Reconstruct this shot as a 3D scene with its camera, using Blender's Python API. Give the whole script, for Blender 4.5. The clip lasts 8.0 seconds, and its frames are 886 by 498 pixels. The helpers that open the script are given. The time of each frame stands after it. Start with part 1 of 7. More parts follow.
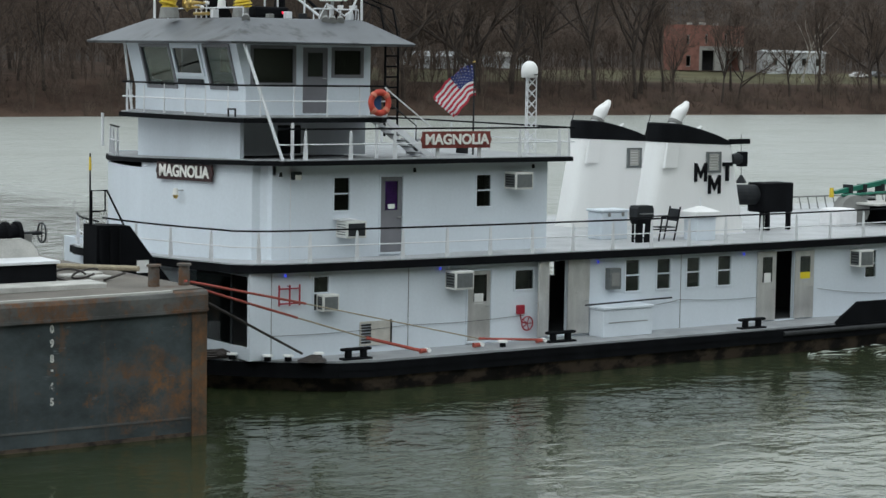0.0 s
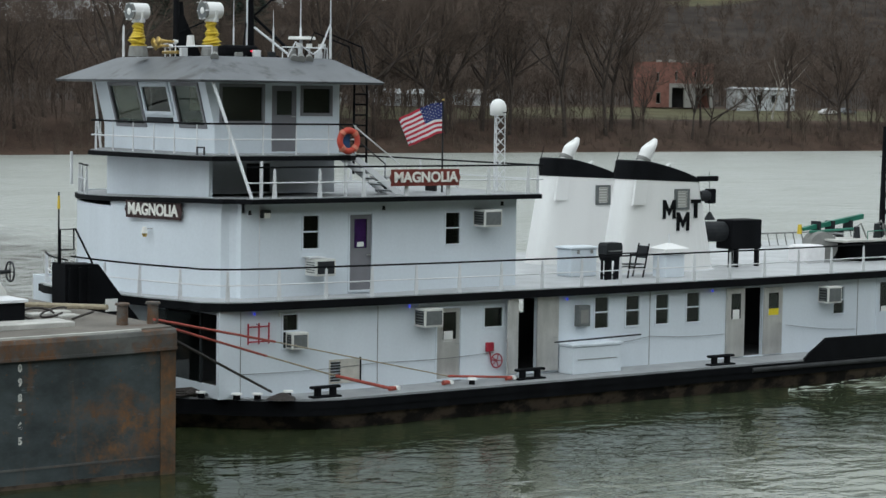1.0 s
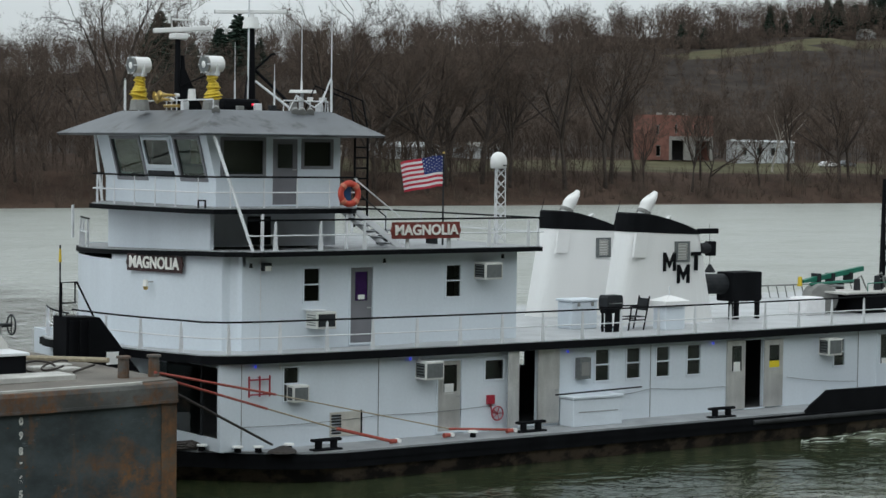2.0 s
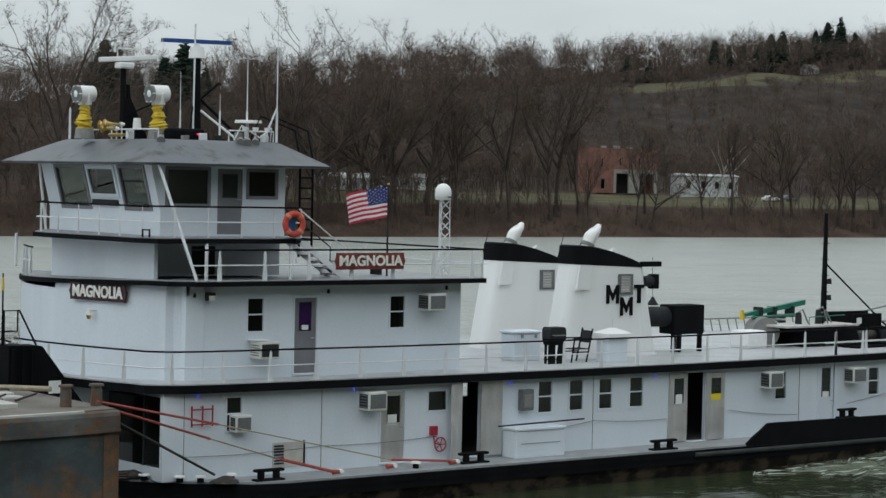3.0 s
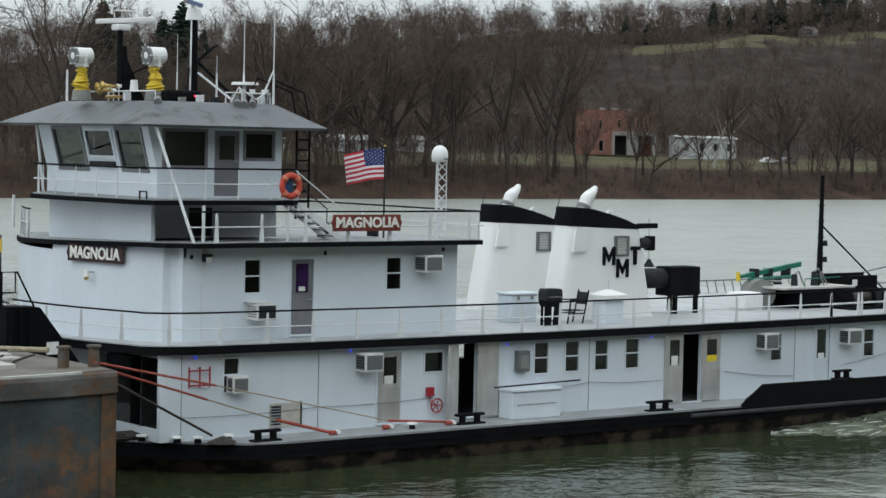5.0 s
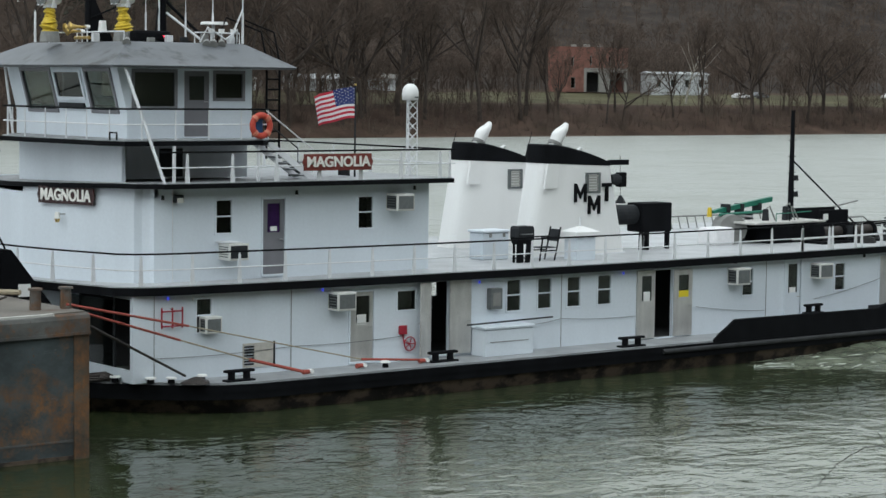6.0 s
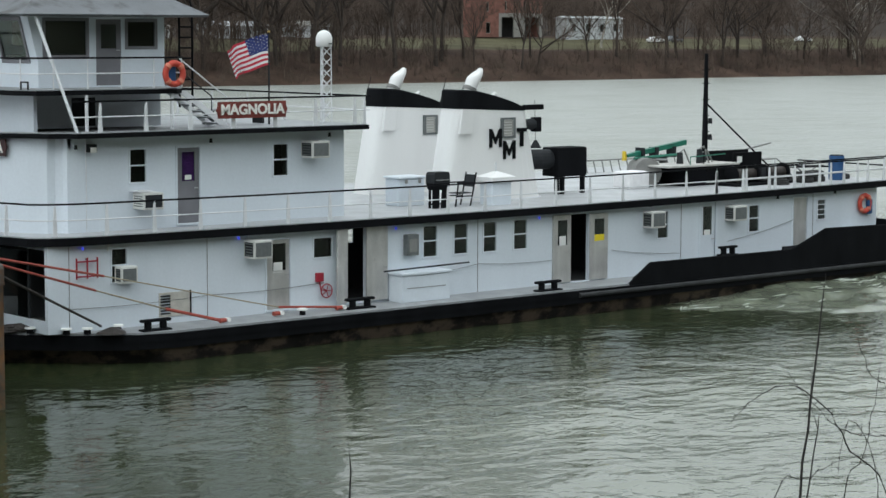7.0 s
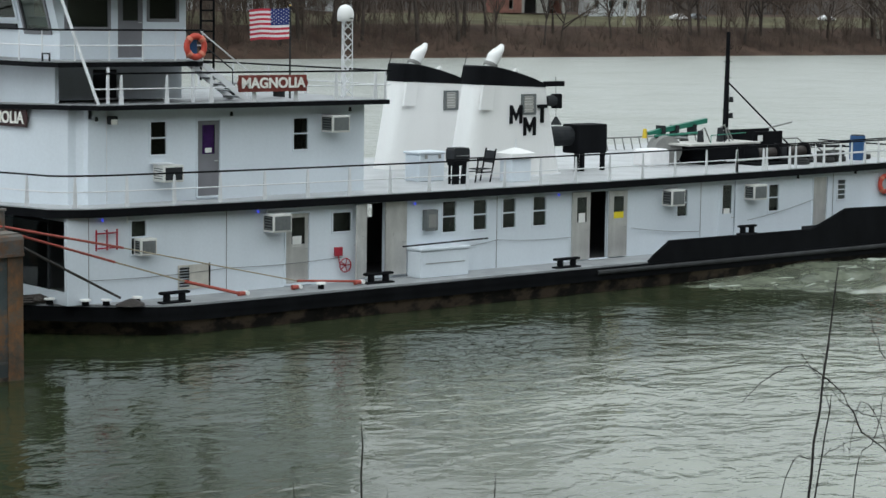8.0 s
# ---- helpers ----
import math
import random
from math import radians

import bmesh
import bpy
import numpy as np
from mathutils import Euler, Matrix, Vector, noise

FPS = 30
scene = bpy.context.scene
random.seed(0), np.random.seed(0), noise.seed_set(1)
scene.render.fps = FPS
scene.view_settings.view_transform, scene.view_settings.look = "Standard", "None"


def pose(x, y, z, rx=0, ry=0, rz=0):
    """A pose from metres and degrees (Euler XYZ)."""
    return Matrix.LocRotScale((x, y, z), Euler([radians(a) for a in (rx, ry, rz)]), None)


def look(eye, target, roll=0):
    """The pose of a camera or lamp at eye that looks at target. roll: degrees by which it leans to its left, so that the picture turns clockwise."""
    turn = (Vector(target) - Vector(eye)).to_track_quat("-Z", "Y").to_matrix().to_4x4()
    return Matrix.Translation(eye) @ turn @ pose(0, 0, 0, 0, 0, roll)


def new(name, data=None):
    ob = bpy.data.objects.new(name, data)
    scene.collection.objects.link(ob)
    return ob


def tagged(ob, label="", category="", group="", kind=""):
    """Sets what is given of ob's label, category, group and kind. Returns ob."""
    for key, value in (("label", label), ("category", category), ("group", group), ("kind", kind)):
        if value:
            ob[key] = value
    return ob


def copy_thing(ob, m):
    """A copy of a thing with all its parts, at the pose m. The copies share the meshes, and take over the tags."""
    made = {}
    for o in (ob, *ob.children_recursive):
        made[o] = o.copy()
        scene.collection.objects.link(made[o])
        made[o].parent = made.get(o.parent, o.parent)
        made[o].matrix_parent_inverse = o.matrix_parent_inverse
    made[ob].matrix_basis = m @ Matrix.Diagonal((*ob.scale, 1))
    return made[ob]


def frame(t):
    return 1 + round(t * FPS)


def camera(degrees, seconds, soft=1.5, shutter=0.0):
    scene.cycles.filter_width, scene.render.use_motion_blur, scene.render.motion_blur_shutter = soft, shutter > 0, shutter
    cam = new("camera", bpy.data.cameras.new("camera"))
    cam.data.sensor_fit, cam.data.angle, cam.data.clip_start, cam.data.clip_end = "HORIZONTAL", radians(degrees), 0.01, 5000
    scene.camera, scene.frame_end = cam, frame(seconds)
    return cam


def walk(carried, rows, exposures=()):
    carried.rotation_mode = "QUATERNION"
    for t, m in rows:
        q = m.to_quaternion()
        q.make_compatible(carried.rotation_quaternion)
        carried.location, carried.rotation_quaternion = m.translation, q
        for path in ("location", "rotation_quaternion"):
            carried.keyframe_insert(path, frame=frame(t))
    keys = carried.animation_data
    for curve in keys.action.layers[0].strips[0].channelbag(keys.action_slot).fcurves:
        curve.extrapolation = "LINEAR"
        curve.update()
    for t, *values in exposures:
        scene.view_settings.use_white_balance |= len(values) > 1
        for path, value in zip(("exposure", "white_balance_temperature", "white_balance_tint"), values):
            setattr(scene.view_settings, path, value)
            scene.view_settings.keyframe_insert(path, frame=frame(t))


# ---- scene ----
cam = camera(23.3, 8.0)
PATH = [
    (0, (-25.498, -49.123, 8.93), (-24.35, -47.494, 8.754), 0.9),
    (0.5, (-25.486, -49.177, 8.938), (-24.321, -47.56, 8.768), 0.9),
    (1, (-25.486, -49.219, 8.949), (-24.316, -47.604, 8.808), 0.8),
    (1.5, (-25.507, -49.248, 8.949), (-24.349, -47.622, 8.833), 0.6),
    (3, (-25.618, -49.404, 8.952), (-24.405, -47.815, 8.89), 1.2),
    (3.5, (-25.642, -49.47, 8.951), (-24.427, -47.883, 8.881), 1.0),
    (4, (-25.664, -49.52, 8.953), (-24.452, -47.931, 8.873), 1.1),
    (4.5, (-25.674, -49.55, 8.953), (-24.459, -47.964, 8.87), 1.2),
    (6, (-25.656, -49.63, 8.948), (-24.424, -48.062, 8.794), 0.7),
    (6.5, (-25.633, -49.643, 8.944), (-24.341, -48.127, 8.767), 0.5),
    (7, (-25.628, -49.666, 8.941), (-24.339, -48.15, 8.738), 0.2),
    (7.5, (-25.601, -49.696, 8.951), (-24.363, -48.142, 8.72), 0.1),
    (8, (-25.634, -49.736, 8.957), (-24.361, -48.21, 8.731), 0.8),
]
walk(cam, [(t, look(eye, target, roll)) for t, eye, target, roll in PATH],
     exposures=[(0.0, -0.57, 6050, 2), (0.5, -0.52, 6050, 2), (1.0, -0.56, 6050, 2), (1.6, -0.62, 6050, 2), (3.0, -0.80, 6050, 2), (3.5, -0.67, 6050, 2), (4.0, -0.57, 6050, 2), (4.6, -0.57, 6050, 2), (6.0, -0.49, 6050, 2), (8.0, -0.41, 6050, 2)])

# ---- light ----
world = bpy.data.worlds.new("sky")
scene.world = world
world.use_nodes = True
wn, wl = world.node_tree.nodes, world.node_tree.links
sky = wn.new("ShaderNodeTexSky")
sky.sky_type, sky.sun_disc = "NISHITA", False
sky.sun_elevation, sky.sun_rotation = radians(41), radians(241)
sky.air_density, sky.dust_density, sky.ozone_density = 1.0, 1.0, 1.0
grey = wn.new("ShaderNodeHueSaturation")
grey.inputs["Saturation"].default_value = 0.12
wl.new(sky.outputs[0], grey.inputs["Color"])
cloud = wn.new("ShaderNodeMix")
cloud.data_type = "RGBA"
cloud.inputs["Factor"].default_value = 0.7
cloud.inputs["B"].default_value = (6.95, 6.9, 6.95, 1)
wl.new(grey.outputs[0], cloud.inputs["A"])
# an overcast sky is brighter overhead than at the horizon
way_up, split, rise_, lift_ = wn.new("ShaderNodeTexCoord"), wn.new("ShaderNodeSeparateXYZ"), wn.new("ShaderNodeMapRange"), wn.new("ShaderNodeVectorMath")
rise_.inputs[3].default_value, rise_.inputs[4].default_value = 1.08, 3.0
lift_.operation = "SCALE"
steep = wn.new("ShaderNodeMath")
steep.operation, steep.use_clamp = "POWER", True
steep.inputs[1].default_value = 0.7
wl.new(way_up.outputs["Generated"], split.inputs[0]), wl.new(split.outputs[2], steep.inputs[0]), wl.new(steep.outputs[0], rise_.inputs[0])
# soft mottling of the cloud sheet
sheet, mottle = wn.new("ShaderNodeTexNoise"), wn.new("ShaderNodeMapRange")
sheet.inputs["Scale"].default_value, sheet.inputs["Detail"].default_value = 9.0, 5
stretch_ = wn.new("ShaderNodeMapping")
stretch_.inputs["Scale"].default_value = (1, 1, 3.5)
for k_, v_ in enumerate((0.3, 0.7, 0.93, 1.07)):
    mottle.inputs[k_ + 1].default_value = v_
both = wn.new("ShaderNodeMath")
both.operation = "MULTIPLY"
wl.new(way_up.outputs["Generated"], stretch_.inputs[0]), wl.new(stretch_.outputs[0], sheet.inputs[0]), wl.new(sheet.outputs[0], mottle.inputs[0])
wl.new(rise_.outputs[0], both.inputs[0]), wl.new(mottle.outputs[0], both.inputs[1])
wl.new(cloud.outputs["Result"], lift_.inputs[0]), wl.new(both.outputs[0], lift_.inputs["Scale"])
wl.new(lift_.outputs[0], wn["Background"].inputs["Color"])
wn["Background"].inputs["Strength"].default_value = 0.12
sun = new("sun", bpy.data.lights.new("sun", "SUN"))
sun.data.energy, sun.data.angle, sun.data.color = 0.6, radians(40), (1.0, 0.98, 0.95)
sun.matrix_world = look((-70, -45, 80), (10, 0, 0))


# ---- materials ----
def mat(name, color, rough=0.6, metal=0.0, vary=0.12, scale=2.0, grain=30.0, bump=0.15, stain=None, amount=0.3, streak=1.0, spec=0.5):
    """A painted or raw surface: broad and fine variation, an optional stain colour in patches drawn out downwards, and fine relief."""
    m = bpy.data.materials.new(name)
    m.use_nodes = True
    n, l = m.node_tree.nodes, m.node_tree.links
    p = n["Principled BSDF"]
    p.inputs["Roughness"].default_value, p.inputs["Metallic"].default_value = rough, metal
    p.inputs["Specular IOR Level"].default_value = spec
    co = n.new("ShaderNodeTexCoord")
    mp = n.new("ShaderNodeMapping")
    mp.inputs["Scale"].default_value = (1, 1, 1 / streak)
    l.new(co.outputs["Object"], mp.inputs[0])
    big, fine = n.new("ShaderNodeTexNoise"), n.new("ShaderNodeTexNoise")
    big.inputs["Scale"].default_value, big.inputs["Detail"].default_value = scale, 6
    fine.inputs["Scale"].default_value, fine.inputs["Detail"].default_value = grain, 3
    l.new(mp.outputs[0], big.inputs[0]), l.new(co.outputs["Object"], fine.inputs[0])
    ramp = n.new("ShaderNodeMapRange")
    ramp.inputs[1].default_value, ramp.inputs[2].default_value = 0.3, 0.7
    ramp.inputs[3].default_value, ramp.inputs[4].default_value = 1 - vary, 1 + vary * 0.6
    l.new(big.outputs[0], ramp.inputs[0])
    r2 = n.new("ShaderNodeMapRange")
    r2.inputs[1].default_value, r2.inputs[2].default_value = 0.3, 0.7
    r2.inputs[3].default_value, r2.inputs[4].default_value = 1 - vary * 0.5, 1 + vary * 0.3
    l.new(fine.outputs[0], r2.inputs[0])
    mul = n.new("ShaderNodeMath")
    mul.operation = "MULTIPLY"
    l.new(ramp.outputs[0], mul.inputs[0]), l.new(r2.outputs[0], mul.inputs[1])
    base = n.new("ShaderNodeVectorMath")
    base.operation = "SCALE"
    base.inputs[0].default_value = color
    l.new(mul.outputs[0], base.inputs["Scale"])
    out = base.outputs[0]
    if stain:
        sn = n.new("ShaderNodeTexNoise")
        sn.inputs["Scale"].default_value, sn.inputs["Detail"].default_value, sn.inputs["Roughness"].default_value = scale * 0.7, 8, 0.65
        off = n.new("ShaderNodeMapping")
        off.inputs["Location"].default_value, off.inputs["Scale"].default_value = (3.7, 1.3, 5.1), (1, 1, 1 / streak)
        l.new(co.outputs["Object"], off.inputs[0]), l.new(off.outputs[0], sn.inputs[0])
        sr = n.new("ShaderNodeMapRange")
        sr.interpolation_type = "SMOOTHSTEP"
        sr.inputs[1].default_value, sr.inputs[2].default_value = 0.78 - amount * 0.6, 0.9 - amount * 0.55
        l.new(sn.outputs[0], sr.inputs[0])
        mix = n.new("ShaderNodeMix")
        mix.data_type = "RGBA"
        l.new(sr.outputs[0], mix.inputs["Factor"]), l.new(out, mix.inputs["A"])
        mix.inputs["B"].default_value = (*stain, 1)
        out = mix.outputs["Result"]
    l.new(out, p.inputs["Base Color"])
    if bump:
        b = n.new("ShaderNodeBump")
        b.inputs["Strength"].default_value, b.inputs["Distance"].default_value = bump, 0.01
        l.new(fine.outputs[0], b.inputs["Height"]), l.new(b.outputs[0], p.inputs["Normal"])
    return m


def glass_mat(name, tint=(0.34, 0.39, 0.38)):
    m = bpy.data.materials.new(name)
    m.use_nodes = True
    p = m.node_tree.nodes["Principled BSDF"]
    p.inputs["Base Color"].default_value = (*tint, 1)
    p.inputs["Transmission Weight"].default_value, p.inputs["Roughness"].default_value = 1.0, 0.03
    return m


def glow_mat(name, color, strength):
    m = bpy.data.materials.new(name)
    m.use_nodes = True
    p = m.node_tree.nodes["Principled BSDF"]
    p.inputs["Base Color"].default_value, p.inputs["Emission Color"].default_value = (*color, 1), (*color, 1)
    p.inputs["Emission Strength"].default_value = strength
    return m


WHITE = mat("white_paint", (0.68, 0.73, 0.785), 0.45, vary=0.06, scale=0.8, grain=12, bump=0.1, stain=(0.52, 0.5, 0.46), amount=0.2, streak=6)
WARMWHITE = mat("funnel_white_paint", (0.8, 0.795, 0.785), 0.4, vary=0.04, scale=0.9, bump=0.05, stain=(0.55, 0.5, 0.43), amount=0.07, streak=6)
BLACK = mat("black_paint", (0.0075, 0.008, 0.0095), 0.75, spec=0.06, vary=0.35, scale=1.5, bump=0.2, stain=(0.035, 0.03, 0.027), amount=0.16, streak=2)
RAILWHITE = mat("white_rail_paint", (0.72, 0.73, 0.75), 0.5, vary=0.1, scale=3, bump=0.1, stain=(0.3, 0.2, 0.13), amount=0.08)
DECKGREY = mat("grey_deck_paint", (0.3, 0.31, 0.32), 0.65, vary=0.2, scale=1.2, bump=0.25, stain=(0.16, 0.14, 0.12), amount=0.2)
LIGHTDECK = mat("pale_grey_deck_paint", (0.42, 0.43, 0.44), 0.5, vary=0.18, scale=1.0, bump=0.2, stain=(0.28, 0.26, 0.24), amount=0.22)
ROOFGREY = mat("grey_roof_paint", (0.12, 0.128, 0.14), 0.5, vary=0.2, scale=1.0, bump=0.15, stain=(0.03, 0.03, 0.032), amount=0.42, streak=1.5)
# white paint greyed to stand in for shade under the wheelhouse deck
SHADEDWHITE = mat("shade_greyed_white_paint", (0.6, 0.63, 0.67), 0.55, vary=0.1, scale=1.5, bump=0.1, stain=(0.16, 0.16, 0.165), amount=0.25, streak=3)
DOORGREY = mat("grey_door_paint", (0.19, 0.187, 0.205), 0.5, vary=0.1, scale=2, bump=0.1)
DOORDULL = mat("dull_aluminium_door", (0.58, 0.57, 0.55), 0.32, metal=0.4, vary=0.22, scale=2.5, bump=0.15, stain=(0.25, 0.22, 0.19), amount=0.22, streak=2)
RUBGREY = mat("scuffed_grey_rubbing_paint", (0.04, 0.041, 0.043), 0.6, vary=0.4, scale=2, bump=0.2, spec=0.2)
HULLRUST = mat("worn_black_hull", (0.02, 0.018, 0.017), 0.6, vary=0.4, scale=1.4, bump=0.4, stain=(0.1, 0.076, 0.058), amount=0.56, streak=0.8, spec=0.1)
# lining colour kept dark so that the rooms look unlit through the windows
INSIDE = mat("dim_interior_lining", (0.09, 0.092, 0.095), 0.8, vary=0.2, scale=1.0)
GLASS = glass_mat("window_glass")
GREENGLASS = glass_mat("tinted_wheelhouse_glass", (0.42, 0.55, 0.47))


def rusty(name, paint, rust, dark, cover, blotch=None, rough=0.65):
    """Old painted steel: broad dull patches, rust in ragged blotches with specks round them, run-down streaks and pale scuffs."""
    m = bpy.data.materials.new(name)
    m.use_nodes = True
    n, l = m.node_tree.nodes, m.node_tree.links
    p = n["Principled BSDF"]
    p.inputs["Roughness"].default_value, p.inputs["Specular IOR Level"].default_value = rough, 0.25
    co = n.new("ShaderNodeTexCoord")

    def cloudy(scale, stretch, lo, hi, detail=9, harsh=0.68, shift=0.0):
        mp, no, r = n.new("ShaderNodeMapping"), n.new("ShaderNodeTexNoise"), n.new("ShaderNodeMapRange")
        mp.inputs["Scale"].default_value, mp.inputs["Location"].default_value = stretch, (shift, shift * 0.7, -shift)
        no.inputs["Scale"].default_value, no.inputs["Detail"].default_value, no.inputs["Roughness"].default_value = scale, detail, harsh
        r.interpolation_type = "SMOOTHSTEP"
        r.inputs[1].default_value, r.inputs[2].default_value = lo, hi
        l.new(co.outputs["Object"], mp.inputs[0]), l.new(mp.outputs[0], no.inputs[0]), l.new(no.outputs[0], r.inputs[0])
        return r.outputs[0], no.outputs[0]

    def blend(fac, a, b, kind="MIX"):
        x = n.new("ShaderNodeMix")
        x.data_type, x.blend_type = "RGBA", kind
        for sock, v in (("Factor", fac), ("A", a), ("B", b)):
            if isinstance(v, (tuple, float)):
                x.inputs[sock].default_value = (*v, 1) if isinstance(v, tuple) else v
            else:
                l.new(v, x.inputs[sock])
        return x.outputs["Result"]

    broad, _ = cloudy(0.5, (1, 1, 1.6), 0.32, 0.68)
    col = blend(broad, tuple(c * 0.6 for c in paint), tuple(c * 1.35 for c in paint))
    scuff, _ = cloudy(2.2, (0.5, 0.5, 2.0), 0.62, 0.75, shift=4.0)
    col = blend(scuff, col, tuple(c * 2.2 + 0.01 for c in paint))
    runs, _ = cloudy(1.6, (1, 1, 0.12), 0.56, 0.85, shift=9.0)
    col = blend(runs, col, tuple(0.5 * a + 0.5 * b for a, b in zip(rust, dark)))
    patch, raw = cloudy(0.42, (1, 1, 1.0), 0.66 - cover * 0.3, 0.74 - cover * 0.3, 12, 0.72, 2.0)
    if blotch:
        # one large rusted area with a ragged edge, round a centre (x, z) and of a given half width and height
        xyz, tot = n.new("ShaderNodeSeparateXYZ"), None
        l.new(co.outputs["Object"], xyz.inputs[0])
        for axis, at, half in ((0, blotch[0], blotch[2]), (2, blotch[1], blotch[3])):
            a, b = n.new("ShaderNodeMath"), n.new("ShaderNodeMath")
            a.operation, b.operation = "SUBTRACT", "DIVIDE"
            a.inputs[1].default_value, b.inputs[1].default_value = at, half
            l.new(xyz.outputs[axis], a.inputs[0]), l.new(a.outputs[0], b.inputs[0])
            q = n.new("ShaderNodeMath")
            q.operation = "MULTIPLY"
            l.new(b.outputs[0], q.inputs[0]), l.new(b.outputs[0], q.inputs[1])
            if tot is None:
                tot = q.outputs[0]
            else:
                add = n.new("ShaderNodeMath")
                add.operation = "ADD"
                l.new(tot, add.inputs[0]), l.new(q.outputs[0], add.inputs[1])
                tot = add.outputs[0]
        near_it, _ = cloudy(0.9, (1, 1, 1), 0.0, 1.0, 12, 0.75, 7.0)
        gap = n.new("ShaderNodeMath")
        gap.operation = "MULTIPLY_ADD"
        gap.inputs[1].default_value = 4.0
        l.new(near_it, gap.inputs[0])
        inv = n.new("ShaderNodeMath")
        inv.operation = "SUBTRACT"
        inv.inputs[0].default_value = -1.1
        l.new(tot, inv.inputs[1]), l.new(inv.outputs[0], gap.inputs[2])
        gap.use_clamp = True
        grow_ = n.new("ShaderNodeMath")
        grow_.operation = "MAXIMUM"
        l.new(gap.outputs[0], grow_.inputs[0]), l.new(patch, grow_.inputs[1])
        patch = grow_.outputs[0]
    fine, _ = cloudy(3.2, (1, 1, 1), 0.36, 0.62, 8, 0.75, 1.0)
    mask = n.new("ShaderNodeMath")
    mask.operation = "MULTIPLY"
    l.new(patch, mask.inputs[0]), l.new(fine, mask.inputs[1])
    tone, _ = cloudy(1.3, (1, 1, 0.6), 0.3, 0.7, 8, 0.7, 6.0)
    col = blend(mask.outputs[0], col, blend(tone, dark, rust))
    specks, _ = cloudy(7.0, (1, 1, 1), 0.66, 0.72, 5, 0.6, 3.0)
    col = blend(specks, col, dark)
    l.new(col, p.inputs["Base Color"])
    b = n.new("ShaderNodeBump")
    b.inputs["Strength"].default_value, b.inputs["Distance"].default_value = 0.5, 0.02
    l.new(raw, b.inputs["Height"]), l.new(b.outputs[0], p.inputs["Normal"])
    return m


BARGESTEEL = rusty("blue_grey_barge_steel", (0.058, 0.07, 0.073), (0.23, 0.115, 0.045), (0.11, 0.06, 0.034), 0.42, (-2.4, 1.15, 1.5, 0.95))
BARGERUST = rusty("rusted_barge_edge", (0.105, 0.105, 0.1), (0.19, 0.095, 0.045), (0.08, 0.048, 0.032), 0.68, rough=0.75)
CORNERRUST = rusty("rusted_barge_corner", (0.09, 0.075, 0.058), (0.22, 0.11, 0.048), (0.09, 0.05, 0.028), 0.95, rough=0.8)
BARGEDECK = mat("weathered_barge_deck", (0.15, 0.135, 0.115), 0.8, vary=0.35, scale=0.8, bump=0.3, stain=(0.1, 0.07, 0.05), amount=0.35)


# ---- mesh helpers ----
def box(bm, x0, x1, y0, y1, z0, z1, bevel=0.0):
    r = bmesh.ops.create_cube(bm, size=1.0, matrix=Matrix.LocRotScale(((x0 + x1) / 2, (y0 + y1) / 2, (z0 + z1) / 2), None, (abs(x1 - x0), abs(y1 - y0), abs(z1 - z0))))
    if bevel:
        edges = list({e for v in r["verts"] for e in v.link_edges})
        bmesh.ops.bevel(bm, geom=edges, offset=bevel, segments=2, affect="EDGES", profile=0.5)
    return bm


def tube(bm, a, b, r0, r1=None, seg=8):
    a, b = Vector(a), Vector(b)
    d = b - a
    q = Vector((0, 0, 1)).rotation_difference(d)
    bmesh.ops.create_cone(bm, cap_ends=True, segments=seg, radius1=r0, radius2=r0 if r1 is None else r1, depth=d.length, matrix=Matrix.LocRotScale((a + b) / 2, q, None))
    return bm


def chain(bm, pts, r, seg=6):
    """A bent rod: one skin swept along the points."""
    pts = [Vector(p) for p in pts]
    rings_, u = [], None
    for k, p in enumerate(pts):
        d = (pts[min(k + 1, len(pts) - 1)] - pts[max(k - 1, 0)]).normalized()
        u = d.orthogonal().normalized() if u is None else (u - u.dot(d) * d).normalized()
        v = d.cross(u)
        rings_.append([bm.verts.new(p + r * (math.cos(2 * math.pi * j / seg) * u + math.sin(2 * math.pi * j / seg) * v)) for j in range(seg)])
    for a, b in zip(rings_[:-1], rings_[1:]):
        for j in range(seg):
            bm.faces.new((a[j], a[(j + 1) % seg], b[(j + 1) % seg], b[j]))
    bm.faces.new(rings_[0][::-1]), bm.faces.new(rings_[-1])
    return bm


def prism(bm, poly, z0, z1, lift=None):
    lift = lift or (lambda x, y: 0.0)
    lo = [bm.verts.new((x, y, z0 + lift(x, y))) for x, y in poly]
    hi = [bm.verts.new((x, y, z1 + lift(x, y))) for x, y in poly]
    n = len(poly)
    bm.faces.new(hi), bm.faces.new(lo[::-1])
    for i in range(n):
        bm.faces.new((lo[i], lo[(i + 1) % n], hi[(i + 1) % n], hi[i]))
    bmesh.ops.recalc_face_normals(bm, faces=bm.faces)
    return bm


def loft(bm, rings, cap=True):
    """Closed rings of equally many points, joined in order."""
    vs = [[bm.verts.new(p) for p in ring] for ring in rings]
    n = len(vs[0])
    for a, b in zip(vs[:-1], vs[1:]):
        for i in range(n):
            bm.faces.new((a[i], a[(i + 1) % n], b[(i + 1) % n], b[i]))
    if cap:
        bm.faces.new(vs[0][::-1]), bm.faces.new(vs[-1])
    bmesh.ops.recalc_face_normals(bm, faces=bm.faces)
    return bm


